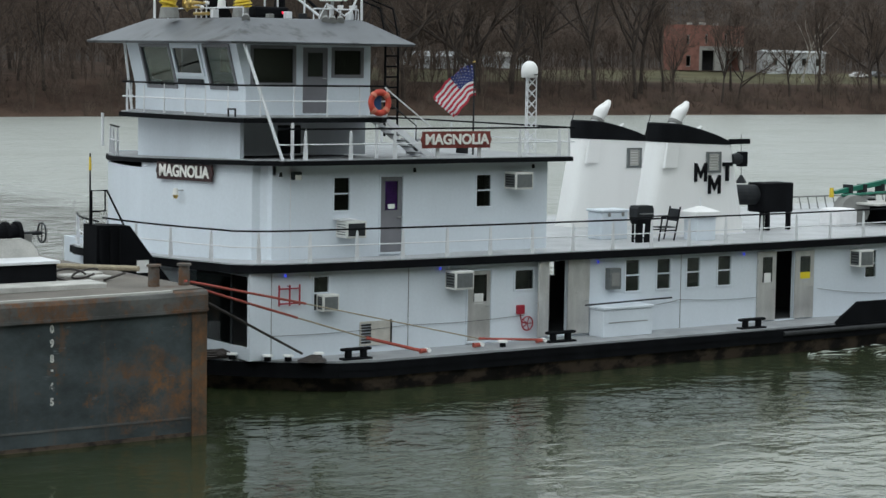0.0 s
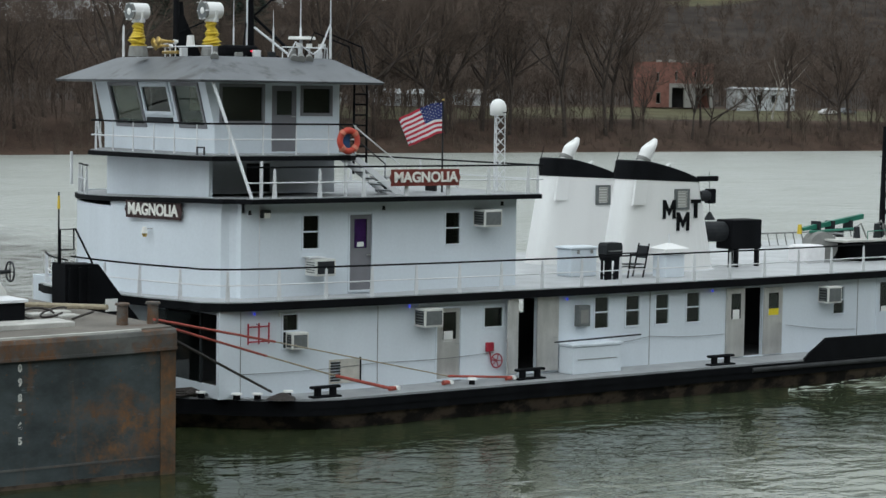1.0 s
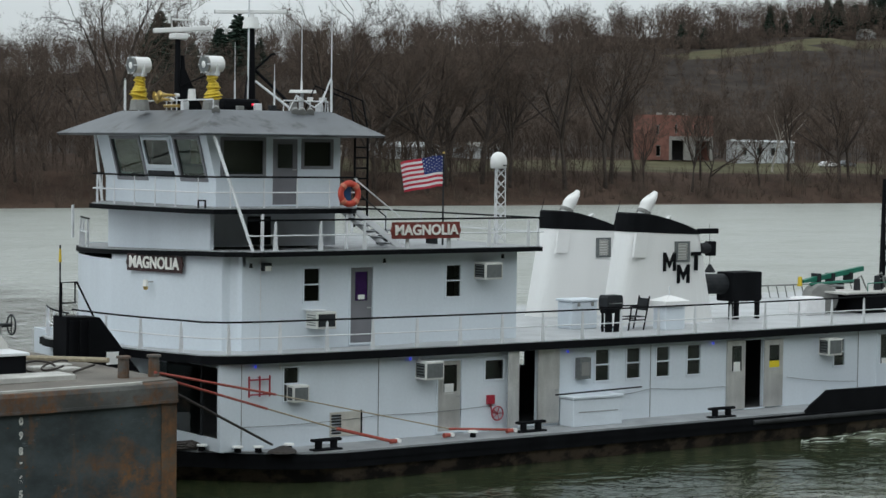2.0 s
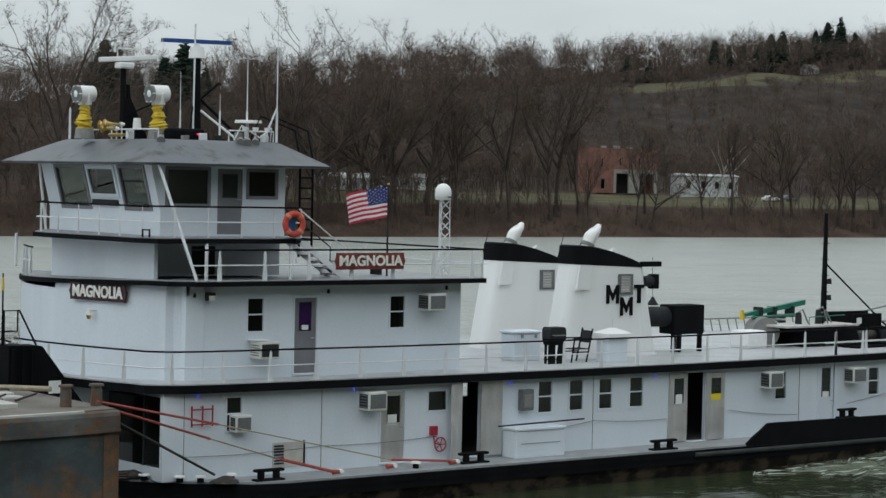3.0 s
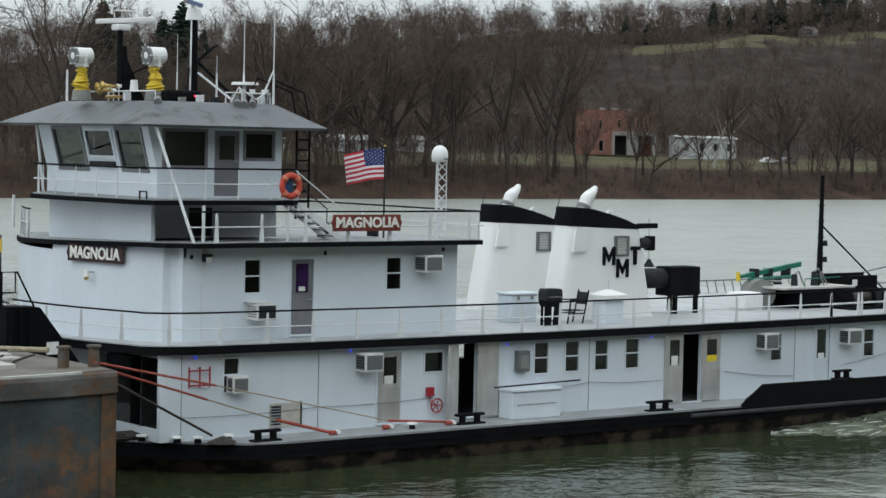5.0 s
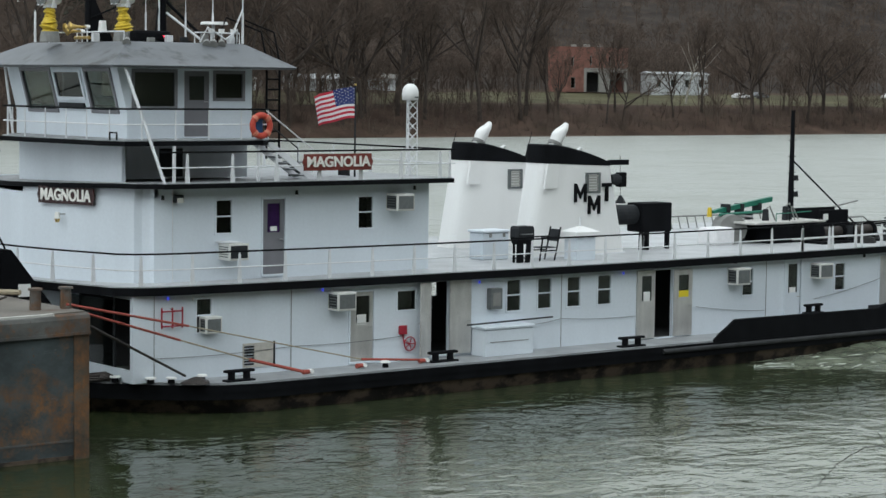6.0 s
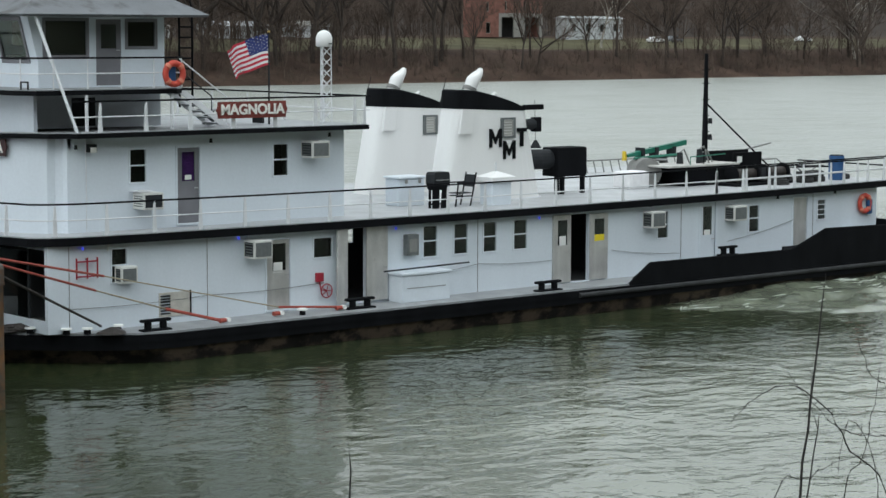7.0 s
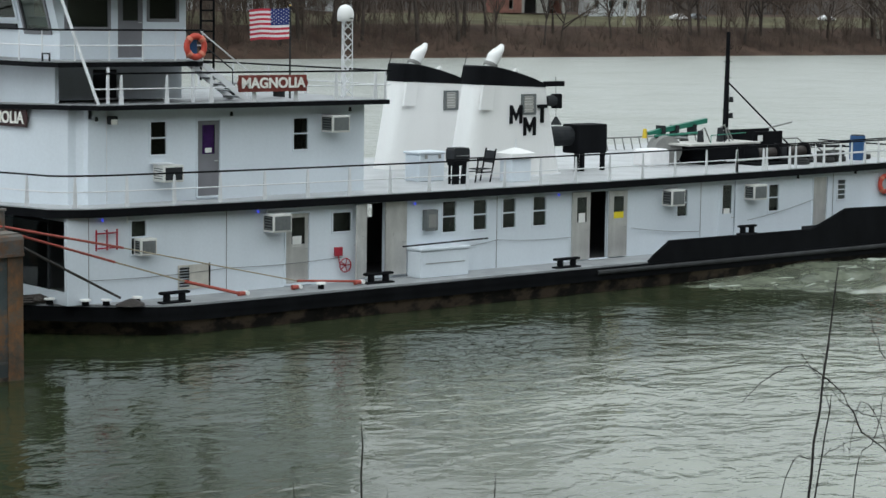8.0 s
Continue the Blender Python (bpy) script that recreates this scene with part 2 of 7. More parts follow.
def panel(bm, u0, u1, w0, w1, holes, place, thick):
    """A wall sheet with rectangular holes right through it. place(u, w, d) gives the point at depth d."""
    us = sorted({u0, u1, *[h[0] for h in holes], *[h[1] for h in holes]})
    ws = sorted({w0, w1, *[h[2] for h in holes], *[h[3] for h in holes]})
    full = lambda i, j: 0 <= i < len(us) - 1 and 0 <= j < len(ws) - 1 and not any(
        h[0] <= (us[i] + us[i + 1]) / 2 <= h[1] and h[2] <= (ws[j] + ws[j + 1]) / 2 <= h[3] for h in holes)
    cache = {}

    def v(i, j, d):
        if (i, j, d) not in cache:
            cache[i, j, d] = bm.verts.new(place(us[i], ws[j], d * thick))
        return cache[i, j, d]

    for i in range(len(us) - 1):
        for j in range(len(ws) - 1):
            if not full(i, j):
                continue
            bm.faces.new([v(i, j, 0), v(i + 1, j, 0), v(i + 1, j + 1, 0), v(i, j + 1, 0)])
            bm.faces.new([v(i, j, 1), v(i, j + 1, 1), v(i + 1, j + 1, 1), v(i + 1, j, 1)])
            for di, dj, a, b in ((-1, 0, (0, 0), (0, 1)), (1, 0, (1, 1), (1, 0)), (0, -1, (1, 0), (0, 0)), (0, 1, (0, 1), (1, 1))):
                if not full(i + di, j + dj):
                    p, q = (i + a[0], j + a[1]), (i + b[0], j + b[1])
                    bm.faces.new([v(*p, 0), v(*q, 0), v(*q, 1), v(*p, 1)])
    bmesh.ops.recalc_face_normals(bm, faces=bm.faces)
    return bm


def part(name, bm, material, parent=None, label="", smooth=False):
    me = bpy.data.meshes.new(name)
    bm.to_mesh(me)
    bm.free()
    for m in material if isinstance(material, (list, tuple)) else [material]:
        me.materials.append(m)
    if smooth:
        me.shade_smooth()
    ob = new(name, me)
    if parent:
        ob.parent = parent
    if label:
        ob["label"] = label
    return ob


def thing(name, label, category, group="", place=(0, 0, 0)):
    ob = new(name)
    ob.location = place
    ob.empty_display_size = 0.2
    return tagged(ob, label, category, group)


def B():
    return bmesh.new()


# ---- towboat ----
# x runs along the boat towards its stern, y across it away from the near shore, z up from the water.
MID = 5.7
boat = thing("towboat", "white river towboat with black trim pushing a barge", "boat")
sheer = lambda x: 0.0003 * (x - 17.0) ** 2


def mirrored(half):
    """A plan outline from its near half (bow to stern)."""
    return half + [(x, 2 * MID - y) for x, y in half[::-1]]


# hull: black side with a rubbing edge, raked bow
HULL = [(-0.75, MID), (-0.75, 3.4), (0.6, 2.6), (2.35, 1.1), (3.2, 0.2), (4.0, -0.5), (5.0, -1.1), (6.0, -1.35), (14, -1.38), (26, -1.38), (37.5, -1.38), (39.0, -0.9), (39.0, MID)]
rings = []
for z, inset in ((-1.0, 0.35), (0.0, 0.22), (0.42, 0.05), (0.6, 0.0)):
    rings.append([(x + (inset * 2 if x < 6 else 0), y + (inset if y < MID else (-inset if y > MID else 0)), z) for x, y in mirrored(HULL)])
part("hull", loft(B(), rings), HULLRUST, boat, "worn black hull side with rust")
part("rubbing_edge", prism(B(), mirrored([(x - 0.03 if x < 0 else x, y - 0.05) for x, y in HULL]), 0.6, 0.8), BLACK, boat)
part("sheer_strake", prism(B(), mirrored([(x - 0.015 if x < 0 else x, y - 0.03) for x, y in HULL]), 0.4, 0.598), BLACK, boat, "black painted upper strake")
part("rub_rail", chain(B(), [(21.0, -1.43, 0.66), (28.0, -1.43, 0.66), (37.4, -1.43, 0.66), (38.9, -0.98, 0.66)], 0.08, 10), RUBGREY, boat, "scuffed grey rubbing tube")
part("main_deck", prism(B(), mirrored([(x + 0.05, y + 0.03) for x, y in HULL]), 0.8, 0.86), DECKGREY, boat, "grey painted steel deck")
MD = 0.86

# main house
def side_wall(name, y, x0, x1, z0, z1, holes, material=WHITE, thick=0.1):
    return part(name, panel(B(), x0, x1, z0, z1, holes, lambda u, w, d: (u, y + d, w), thick), material, boat)


MAIN_WIN = [(4.86, 5.36, 2.1, 3.04), (15.80, 16.37, 2.08, 3.04), (17.03, 17.6, 2.09, 3.03), (18.23, 18.79, 2.08, 3.02), (19.5, 20.08, 2.08, 3.02),
            (25.96, 26.48, 2.04, 2.94), (30.5, 31.04, 1.99, 2.93), (34.15, 34.6, 2.23, 2.95)]
MAIN_DOOR = [(10.0, 10.82, 0.95, 2.95), (12.88, 13.58, 0.95, 3.12), (21.96, 22.76, 0.9, 3.06), (28.04, 28.8, 0.9, 3.12), (32.85, 33.6, 0.9, 3.08)]
OTHER = [(11.66, 12.36, 2.33, 2.92)]
TOP2 = 3.33
near_wall = side_wall("house_wall", 0.0, 2.9, 37.5, MD, TOP2 + 0.02, MAIN_WIN + MAIN_DOOR + OTHER)
side_wall("house_wall", 2 * MID - 0.1, 2.9, 37.5, MD, TOP2 + 0.02, [(18.8, 23.6, 0.95, 2.9)])
FRONT_HOLES = [(0.14, 3.6, 1.2, 3.1), (5.2, 6.2, 0.95, 3.0)]
part("house_wall", panel(B(), 0.1, 2 * MID - 0.1, MD, TOP2 + 0.02, FRONT_HOLES, lambda u, w, d: (2.9 + d, u, w), 0.1), WHITE, boat)
part("house_wall", box(B(), 37.4, 37.5, 0.1, 2 * MID - 0.1, MD, TOP2 + 0.02), WHITE, boat)
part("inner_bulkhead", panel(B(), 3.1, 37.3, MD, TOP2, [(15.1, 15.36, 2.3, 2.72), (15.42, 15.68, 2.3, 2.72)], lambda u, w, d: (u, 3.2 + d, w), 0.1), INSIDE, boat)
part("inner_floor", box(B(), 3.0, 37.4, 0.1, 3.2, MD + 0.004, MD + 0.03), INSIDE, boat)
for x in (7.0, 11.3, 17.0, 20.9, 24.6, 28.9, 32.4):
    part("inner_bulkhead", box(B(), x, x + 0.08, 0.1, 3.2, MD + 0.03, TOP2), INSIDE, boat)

# second deck over the main house
FRONT2 = [(1.35 + 1.45 * (abs(MID - y) / 6.0) ** 2, y) for y in (5.7, 5.0, 4.2, 3.4, 2.6, 1.9, 1.2, 0.7)]
DECK2 = FRONT2 + [(2.45, 0.25), (2.9, -0.08), (3.5, -0.25), (4.2, -0.3), (10, -0.3), (16, -0.3), (22, -0.3), (28, -0.3), (33, -0.3), (37.7, -0.3), (37.9, -0.1)]


def deck_plate(half, z0, z1):
    """A deck in strips from side to side, so that it follows the sheer."""
    return loft(B(), [[(x, y, z0 + sheer(x)), (x, f, z0 + sheer(x) - g), (x, f, z1 + sheer(x) - g), (x, y, z1 + sheer(x))] for x, y, f, g in [(x, min(y, MID - 0.05), MID + (MID - min(y, MID - 0.05)) * (0.8 if x < 9 else 1.0), 0.045 * (MID - min(y, MID - 0.05)) if x < 9 else 0.0) for x, y in half]])


part("second_deck", deck_plate([(x + 0.06, y + 0.06) for x, y in DECK2], TOP2 + 0.03, TOP2 + 0.07), LIGHTDECK, boat, "pale grey painted steel deck")
part("deck_edge", deck_plate(DECK2, TOP2 - 0.18, TOP2 + 0.04), BLACK, boat, "black painted deck edge")
D2 = TOP2 + 0.07

# upper house with a bowed front
def bowed(x_mid, depth, y_edge, r, x_end, n=9):
    pts = [(x_mid + depth * ((MID - y) / (MID - y_edge)) ** 2, y) for y in np.linspace(MID, y_edge + r, n)]
    x1, y1 = pts[-1]
    for a in (0.35, 0.7, 1.0):
        pts.append((x1 + r * 1.2 * math.sin(a * math.pi / 2) , y1 - r * (1 - math.cos(a * math.pi / 2))))
    return pts, pts[-1][0]


def shell(name, pts, z0, z1, material, thick=0.1):
    """A standing wall along a line of plan points."""
    bm = B()
    inner = [(x + thick, y + (thick if y < MID else -thick) * 0.5) for x, y in pts]
    loft(bm, [[(*p, z) for p in pts + inner[::-1]] for z in (z0, z1)])
    return part(name, bm, material, boat)


UF, xs = bowed(2.6, 1.3, 1.0, 0.35, 13.56)
D3 = 6.0
shell("front_wall", [(x, 2 * MID - y) for x, y in UF[::-1]][:-1] + UF, D2 - 0.05, D3 - 0.26, WHITE)
bm = B()
prism(bm, [(x + 0.02, y) for x, y in UF] + [(x + 0.12, y) for x, y in UF[::-1]], D3 - 0.27, D3 + 0.01, lambda x, y: -0.028 * max(0.0, y - 1.6))
part("front_wall", bm, WHITE, boat)
UP_WIN = [(6.1, 6.64, 4.7, 5.64), (10.96, 11.5, 4.69, 5.63)]
UP_DOOR = [(7.66, 8.4, 3.5, 5.62)]
side_wall("house_wall", 1.0, xs, 13.56, D2 - 0.05, D3, UP_WIN + UP_DOOR)
side_wall("house_wall", 2 * MID - 1.1, xs, 13.56, D2 - 0.05, D3, [])
part("house_wall", box(B(), 13.46, 13.56, 1.1, 2 * MID - 1.1, D2 - 0.05, D3), WHITE, boat)
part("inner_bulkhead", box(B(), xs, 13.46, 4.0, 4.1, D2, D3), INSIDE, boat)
F3, xs3 = bowed(2.5, 1.25, 0.4, 0.5, 14.0)
DECK3 = F3 + [(8, 0.4), (14.05, 0.4)]
droop = lambda x, y: -0.028 * max(0.0, min(y, 9.0) - 1.6) * min(max((5.0 - x) / 1.0, 0.0), 1.0)  # the front edge hangs lower away from the shore side
FAR3 = [(14.05, 10.5)] + [(x - 0.05, 2 * MID - y + 0.05) for x, y in UF[:0:-1]]
part("deck_edge", prism(B(), FAR3 + DECK3, D3, D3 + 0.13, droop), BLACK, boat, "black painted deck edge")
part("third_deck", prism(B(), [(x + (0.05 if x < 14 else -0.05), y - 0.05) for x, y in FAR3] + [(x + (0.05 if x < 14 else -0.05), y + 0.05) for x, y in DECK3], D3 + 0.12, D3 + 0.15, droop), DECKGREY, boat)
D3T = D3 + 0.15

# level below the wheelhouse
part("house_wall", box(B(), 3.7, 3.82, 2.0, 8.05, D3T - 0.3, 7.14), WHITE, boat)
part("house_wall", box(B(), 3.82, 8.55, 3.2, 8.0, D3T, 7.14), SHADEDWHITE, boat, "white wall greyed for the shade under the wheelhouse deck")
WD = [(2.62, MID), (2.85, 3.0), (2.9, 1.7), (3.2, 0.95), (7.6, 0.9), (7.9, 1.1), (8.6, 2.3)]
WDF = WD + [(8.6, 8.7), (3.75, 8.8)]
part("deck_edge", prism(B(), WDF + [(2.6, 7.1)], 7.15, 7.28), BLACK, boat, "black painted deck edge")
part("wheelhouse_deck", prism(B(), [(x + 0.04, y + 0.04) for x, y in WD] + [(8.55, 8.6), (3.8, 8.7), (2.66, 7.06)], 7.28, 7.31), DECKGREY, boat)
WH = 7.31
# wheelhouse
WY = 2.4
WHOLES = [(4.3, 5.64, 8.18, 9.18), (5.93, 6.75, 7.36, 9.2), (6.93, 7.88, 8.42, 9.16)]
side_wall("wheelhouse_wall", WY, 4.1, 8.18, WH, 9.3, WHOLES)
side_wall("wheelhouse_wall", 2 * MID - WY - 0.1, 4.1, 8.18, WH, 9.3, [(4.3, 5.64, 8.18, 9.18), (6.93, 7.88, 8.42, 9.16)])
FRH = [(2.86, 4.26, 8.05, 9.19), (4.6, 6.14, 8.4, 9.16), (6.36, 8.1, 8.03, 9.19)]
RAKE = 0.25
part("wheelhouse_wall", panel(B(), WY + 0.1, 2 * MID - WY - 0.1, WH, 9.3, FRH, lambda u, w, d: (4.1 + d - max(0, w - 8.0) * RAKE, u, w), 0.1), WHITE, boat)
for y in (WY, 2 * MID - WY - 0.1):
    bm = B()
    loft(bm, [[(4.1, yy, 8.0), (4.1, yy, 9.3), (4.1 - 1.3 * RAKE, yy, 9.3)] for yy in (y, y + 0.1)])
    part("corner_post", bm, WHITE, boat)
part("wheelhouse_wall", box(B(), 8.08, 8.18, WY + 0.1, 2 * MID - WY - 0.1, WH, 9.3), WHITE, boat)
roof = B()
loft(roof, [[(3.05, 1.35, 9.27), (8.95, 1.35, 9.27), (8.95, 10.05, 9.27), (3.05, 10.05, 9.27)],
            [(3.0, 1.3, 9.33), (9.0, 1.3, 9.33), (9.0, 10.1, 9.33), (3.0, 10.1, 9.33)],
            [(4.3, 2.75, 9.97), (8.2, 2.75, 9.97), (8.2, 8.65, 9.97), (4.3, 8.65, 9.97)],
            [(4.4, 2.85, 10.0), (8.1, 2.85, 10.0), (8.1, 8.55, 10.0), (4.4, 8.55, 10.0)]])
part("wheelhouse_roof", roof, ROOFGREY, boat, "grey painted hipped steel roof")

# funnels
def funnel(cy, tag):
    w = 0.66
    f = thing("funnel", "white towboat funnel with a slanted black top", "funnel", "pair of funnels")

    def ring(x0, x1, z0, z1, k=1.0, hump=1.0, n=36):
        cx, hx = (x0 + x1) / 2, (x1 - x0) / 2
        out = []
        for i in range(n):
            a = 2 * math.pi * i / n
            c, s = math.cos(a), math.sin(a)
            u = math.copysign(abs(c) ** 0.5, c)
            v = math.copysign(abs(s) ** 0.5, s)
            out.append((cx + hx * u, cy + w * k * v, z0 + (z1 - z0) * ((u + 1) / 2) ** hump))
        return out

    part("body", loft(B(), [ring(18.8, 23.12, D2, D2), ring(19.38, 22.42, 6.42, 6.3, 0.97)]), WARMWHITE, f)
    part("black_top", loft(B(), [ring(19.36, 22.44, 6.42, 6.3, 0.985), ring(19.4, 22.4, 6.98, 6.36, 0.975, 1.7), ring(19.44, 22.34, 7.02, 6.37, 0.95, 1.7), ring(19.55, 22.2, 7.03, 6.37, 0.9, 1.7)]), BLACK, f, "black painted slanted top")
    part("foot_plate", loft(B(), [ring(18.72, 23.2, D2, D2, 1.06), ring(18.74, 23.18, D2 + 0.05, D2 + 0.05, 1.05)]), RAILWHITE, f)
    return f


fun = funnel(3.05, 0)
fun2 = copy_thing(fun, pose(0.3, 4.3, -0.06))

# ---- barge ----
barge = thing("barge", "rusty blue-grey steel river barge", "barge")
BZ = 3.4
# the deck sweeps up a little towards the end of the barge
UPSWEEP = [(-60, 0.0), (-6.5, 0.0), (-4.5, 0.01), (-2.5, 0.03), (-1.12, 0.06)]
up_at = lambda x: float(np.interp(x, [a for a, _ in UPSWEEP], [b for _, b in UPSWEEP]))


def swept(x1, y0, y1, z0, z1, lo=True, rim=0.0):
    """A long bar of the barge that follows the upsweep; rim rounds its top edge."""
    rings_ = []
    for x in [a for a, _ in UPSWEEP if a < x1 - 0.01] + [x1]:
        u = up_at(x)
        b = z0 + (u if lo else 0)
        rings_.append([(x, y0, b), (x, y1, b), (x, y1, z1 + u)] + ([(x, y0 + rim, z1 + u), (x, y0 + rim * 0.3, z1 + u - rim * 0.3), (x, y0, z1 + u - rim)] if rim else [(x, y0, z1 + u)]))
    return loft(B(), rings_)


part("side", swept(-1.12, -4.9, 16.0, -1.5, BZ - 0.45, False), BARGESTEEL, barge)
part("gunwale", swept(-1.105, -4.98, 16.0, BZ - 0.45, BZ, True, 0.12), BARGERUST, barge, "rusted rounded top edge")
part("gunwale_lip", swept(-1.1, -5.005, -4.9, BZ - 0.5, BZ - 0.43), BARGERUST, barge)
part("deck", swept(-1.14, -4.8, 15.9, BZ - 0.01, BZ + 0.03), BARGEDECK, barge)
part("cargo_box", box(B(), -60, -3.85, -2.6, 13.5, BZ + 0.03, BZ + 0.58, 0.03), BLACK, barge, "black hatch coaming")
part("coaming_rim", box(B(), -60, -3.8, -2.68, 13.5, BZ + 0.585, BZ + 0.66, 0.02), RAILWHITE, barge, "pale worn rim of the hatch coaming")

# ---- water and banks ----
def water_mat():
    """Silty river water: calm in the lee of barge and boat, ruffled by the wind on the open stream; reflected sky is
    mixed into its colour.
    """
    m = bpy.data.materials.new("river_water")
    m.use_nodes = True
    n, l = m.node_tree.nodes, m.node_tree.links
    p = n["Principled BSDF"]
    p.inputs["IOR"].default_value = 1.38
    co, xyz = n.new("ShaderNodeTexCoord"), n.new("ShaderNodeSeparateXYZ")
    l.new(co.outputs["Object"], xyz.inputs[0])

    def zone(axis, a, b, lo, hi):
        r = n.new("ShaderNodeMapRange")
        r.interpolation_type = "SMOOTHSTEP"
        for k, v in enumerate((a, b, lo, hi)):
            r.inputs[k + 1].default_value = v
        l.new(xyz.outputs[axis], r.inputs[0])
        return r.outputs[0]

    def calc(kind, a, b):
        c = n.new("ShaderNodeMath")
        c.operation = kind
        for k, v in enumerate((a, b)):
            if isinstance(v, float):
                c.inputs[k].default_value = v
            else:
                l.new(v, c.inputs[k])
        return c.outputs[0]

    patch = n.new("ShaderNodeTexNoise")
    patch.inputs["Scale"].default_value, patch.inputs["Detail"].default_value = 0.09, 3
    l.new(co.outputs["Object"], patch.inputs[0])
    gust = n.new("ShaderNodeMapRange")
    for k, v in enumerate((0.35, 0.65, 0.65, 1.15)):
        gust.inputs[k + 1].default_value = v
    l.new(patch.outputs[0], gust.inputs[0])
    # reflected sky painted into the base colour: dark by the hull, paler outward
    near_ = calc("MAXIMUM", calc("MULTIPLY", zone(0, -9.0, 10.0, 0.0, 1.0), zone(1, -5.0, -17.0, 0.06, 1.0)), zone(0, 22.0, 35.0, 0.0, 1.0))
    silt_sky_tint, open_sky_tint = n.new("ShaderNodeMix"), n.new("ShaderNodeMix")
    silt_sky_tint.data_type = open_sky_tint.data_type = "RGBA"
    silt_sky_tint.inputs["A"].default_value, silt_sky_tint.inputs["B"].default_value = (0.022, 0.029, 0.011, 1), (0.225, 0.24, 0.19, 1)
    # far water whitened to stand in for the sky it reflects
    open_sky_tint.inputs["B"].default_value = (0.33, 0.342, 0.318, 1)
    l.new(calc("MULTIPLY", near_, gust.outputs[0]), silt_sky_tint.inputs["Factor"]), l.new(silt_sky_tint.outputs["Result"], open_sky_tint.inputs["A"])
    l.new(calc("MULTIPLY", zone(1, 11.0, 30.0, 0.0, 0.85), gust.outputs[0]), open_sky_tint.inputs["Factor"]), l.new(open_sky_tint.outputs["Result"], p.inputs["Base Color"])
    lee = calc("MULTIPLY", zone(0, -4.0, 12.0, 0.4, 1.0), zone(1, -2.0, -14.0, 0.45, 1.0))
    far_ = zone(1, 13.0, 45.0, 0.0, 1.0)
    open_ = calc("MAXIMUM", lee, far_)
    churn = zone(0, 25.0, 36.0, 0.0, 1.0)
    rough = calc("ADD", calc("ADD", calc("MULTIPLY", churn, 0.22), calc("MULTIPLY", far_, 0.05)), calc("ADD", calc("MULTIPLY", zone(1, -6.0, -20.0, 0.1, 1.0), 0.09), 0.015))
    l.new(rough, p.inputs["Roughness"])
    strength = calc("MULTIPLY", calc("ADD", calc("ADD", open_, calc("MULTIPLY", churn, 0.9)), calc("MULTIPLY", far_, 2.2)), gust.outputs[0])
    last = None
    for scale, stretch, dist in ((0.13, 1.4, 0.2), (0.35, 1.3, 0.2), (1.0, 1.4, 0.11), (2.6, 1.3, 0.045)):
        mp, no, b = n.new("ShaderNodeMapping"), n.new("ShaderNodeTexNoise"), n.new("ShaderNodeBump")
        mp.inputs["Scale"].default_value = (1 / stretch, 1, 1)
        mp.inputs["Rotation"].default_value = (0, 0, radians(-30))
        no.inputs["Scale"].default_value, no.inputs["Detail"].default_value = scale, 3
        no.inputs["Distortion"].default_value = 0.6
        b.inputs["Distance"].default_value = dist
        l.new(strength, b.inputs["Strength"])
        l.new(co.outputs["Object"], mp.inputs[0]), l.new(mp.outputs[0], no.inputs[0]), l.new(no.outputs[0], b.inputs["Height"])
        if last:
            l.new(last.outputs[0], b.inputs["Normal"])
        last = b
    l.new(last.outputs[0], p.inputs["Normal"])
    return m


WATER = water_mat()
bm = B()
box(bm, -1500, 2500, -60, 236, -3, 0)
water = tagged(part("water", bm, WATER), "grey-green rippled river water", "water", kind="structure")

# ---- more materials ----
BARGEPALE = mat("worn_pale_grey_paint", (0.5, 0.49, 0.46), 0.7, vary=0.25, scale=2, stain=(0.14, 0.09, 0.06), amount=0.3)
CHROME = mat("dull_steel", (0.5, 0.5, 0.5), 0.3, metal=0.9, vary=0.1, scale=6)
RED = mat("red_paint", (0.32, 0.016, 0.035), 0.5, vary=0.15, scale=5)
ORANGE = mat("orange_strap_webbing", (0.34, 0.07, 0.05), 0.8, vary=0.2, scale=6, grain=60)
FADED = mat("faded_orange_band", (0.6, 0.2, 0.13), 0.7, vary=0.2, scale=6)
RINGRED = mat("orange_red_life_ring", (0.52, 0.065, 0.04), 0.6, vary=0.15, scale=4)
ROPE = mat("weathered_rope", (0.36, 0.31, 0.22), 0.9, vary=0.25, scale=8, grain=70, bump=0.5)
WIRE = mat("dark_wire_rope", (0.05, 0.042, 0.038), 0.6, metal=0.4, vary=0.3, scale=9)
PURPLE = mat("purple_curtain_cloth", (0.45, 0.1, 0.78), 0.9, vary=0.25, scale=5)
YELLOW = mat("yellow_hose", (0.62, 0.45, 0.03), 0.6, vary=0.2, scale=8)
BRASS = mat("brass_horn", (0.6, 0.42, 0.13), 0.3, metal=0.8, vary=0.15, scale=8)
BLUE = mat("blue_plastic_drum", (0.02, 0.075, 0.2), 0.5, vary=0.15, scale=3)
RADARBLUE = mat("blue_radar_face", (0.02, 0.075, 0.26), 0.4, vary=0.08, scale=4)
GREEN = mat("green_crane_paint", (0.02, 0.16, 0.105), 0.5, vary=0.2, scale=4, stain=(0.1, 0.05, 0.03), amount=0.15)
BOARD = mat("dark_red_sign_board", (0.17, 0.032, 0.024), 0.5, vary=0.3, scale=3, stain=(0.03, 0.008, 0.008), amount=0.3)
LETTER = mat("white_sign_letters", (0.82, 0.81, 0.76), 0.5, vary=0.08, scale=5)
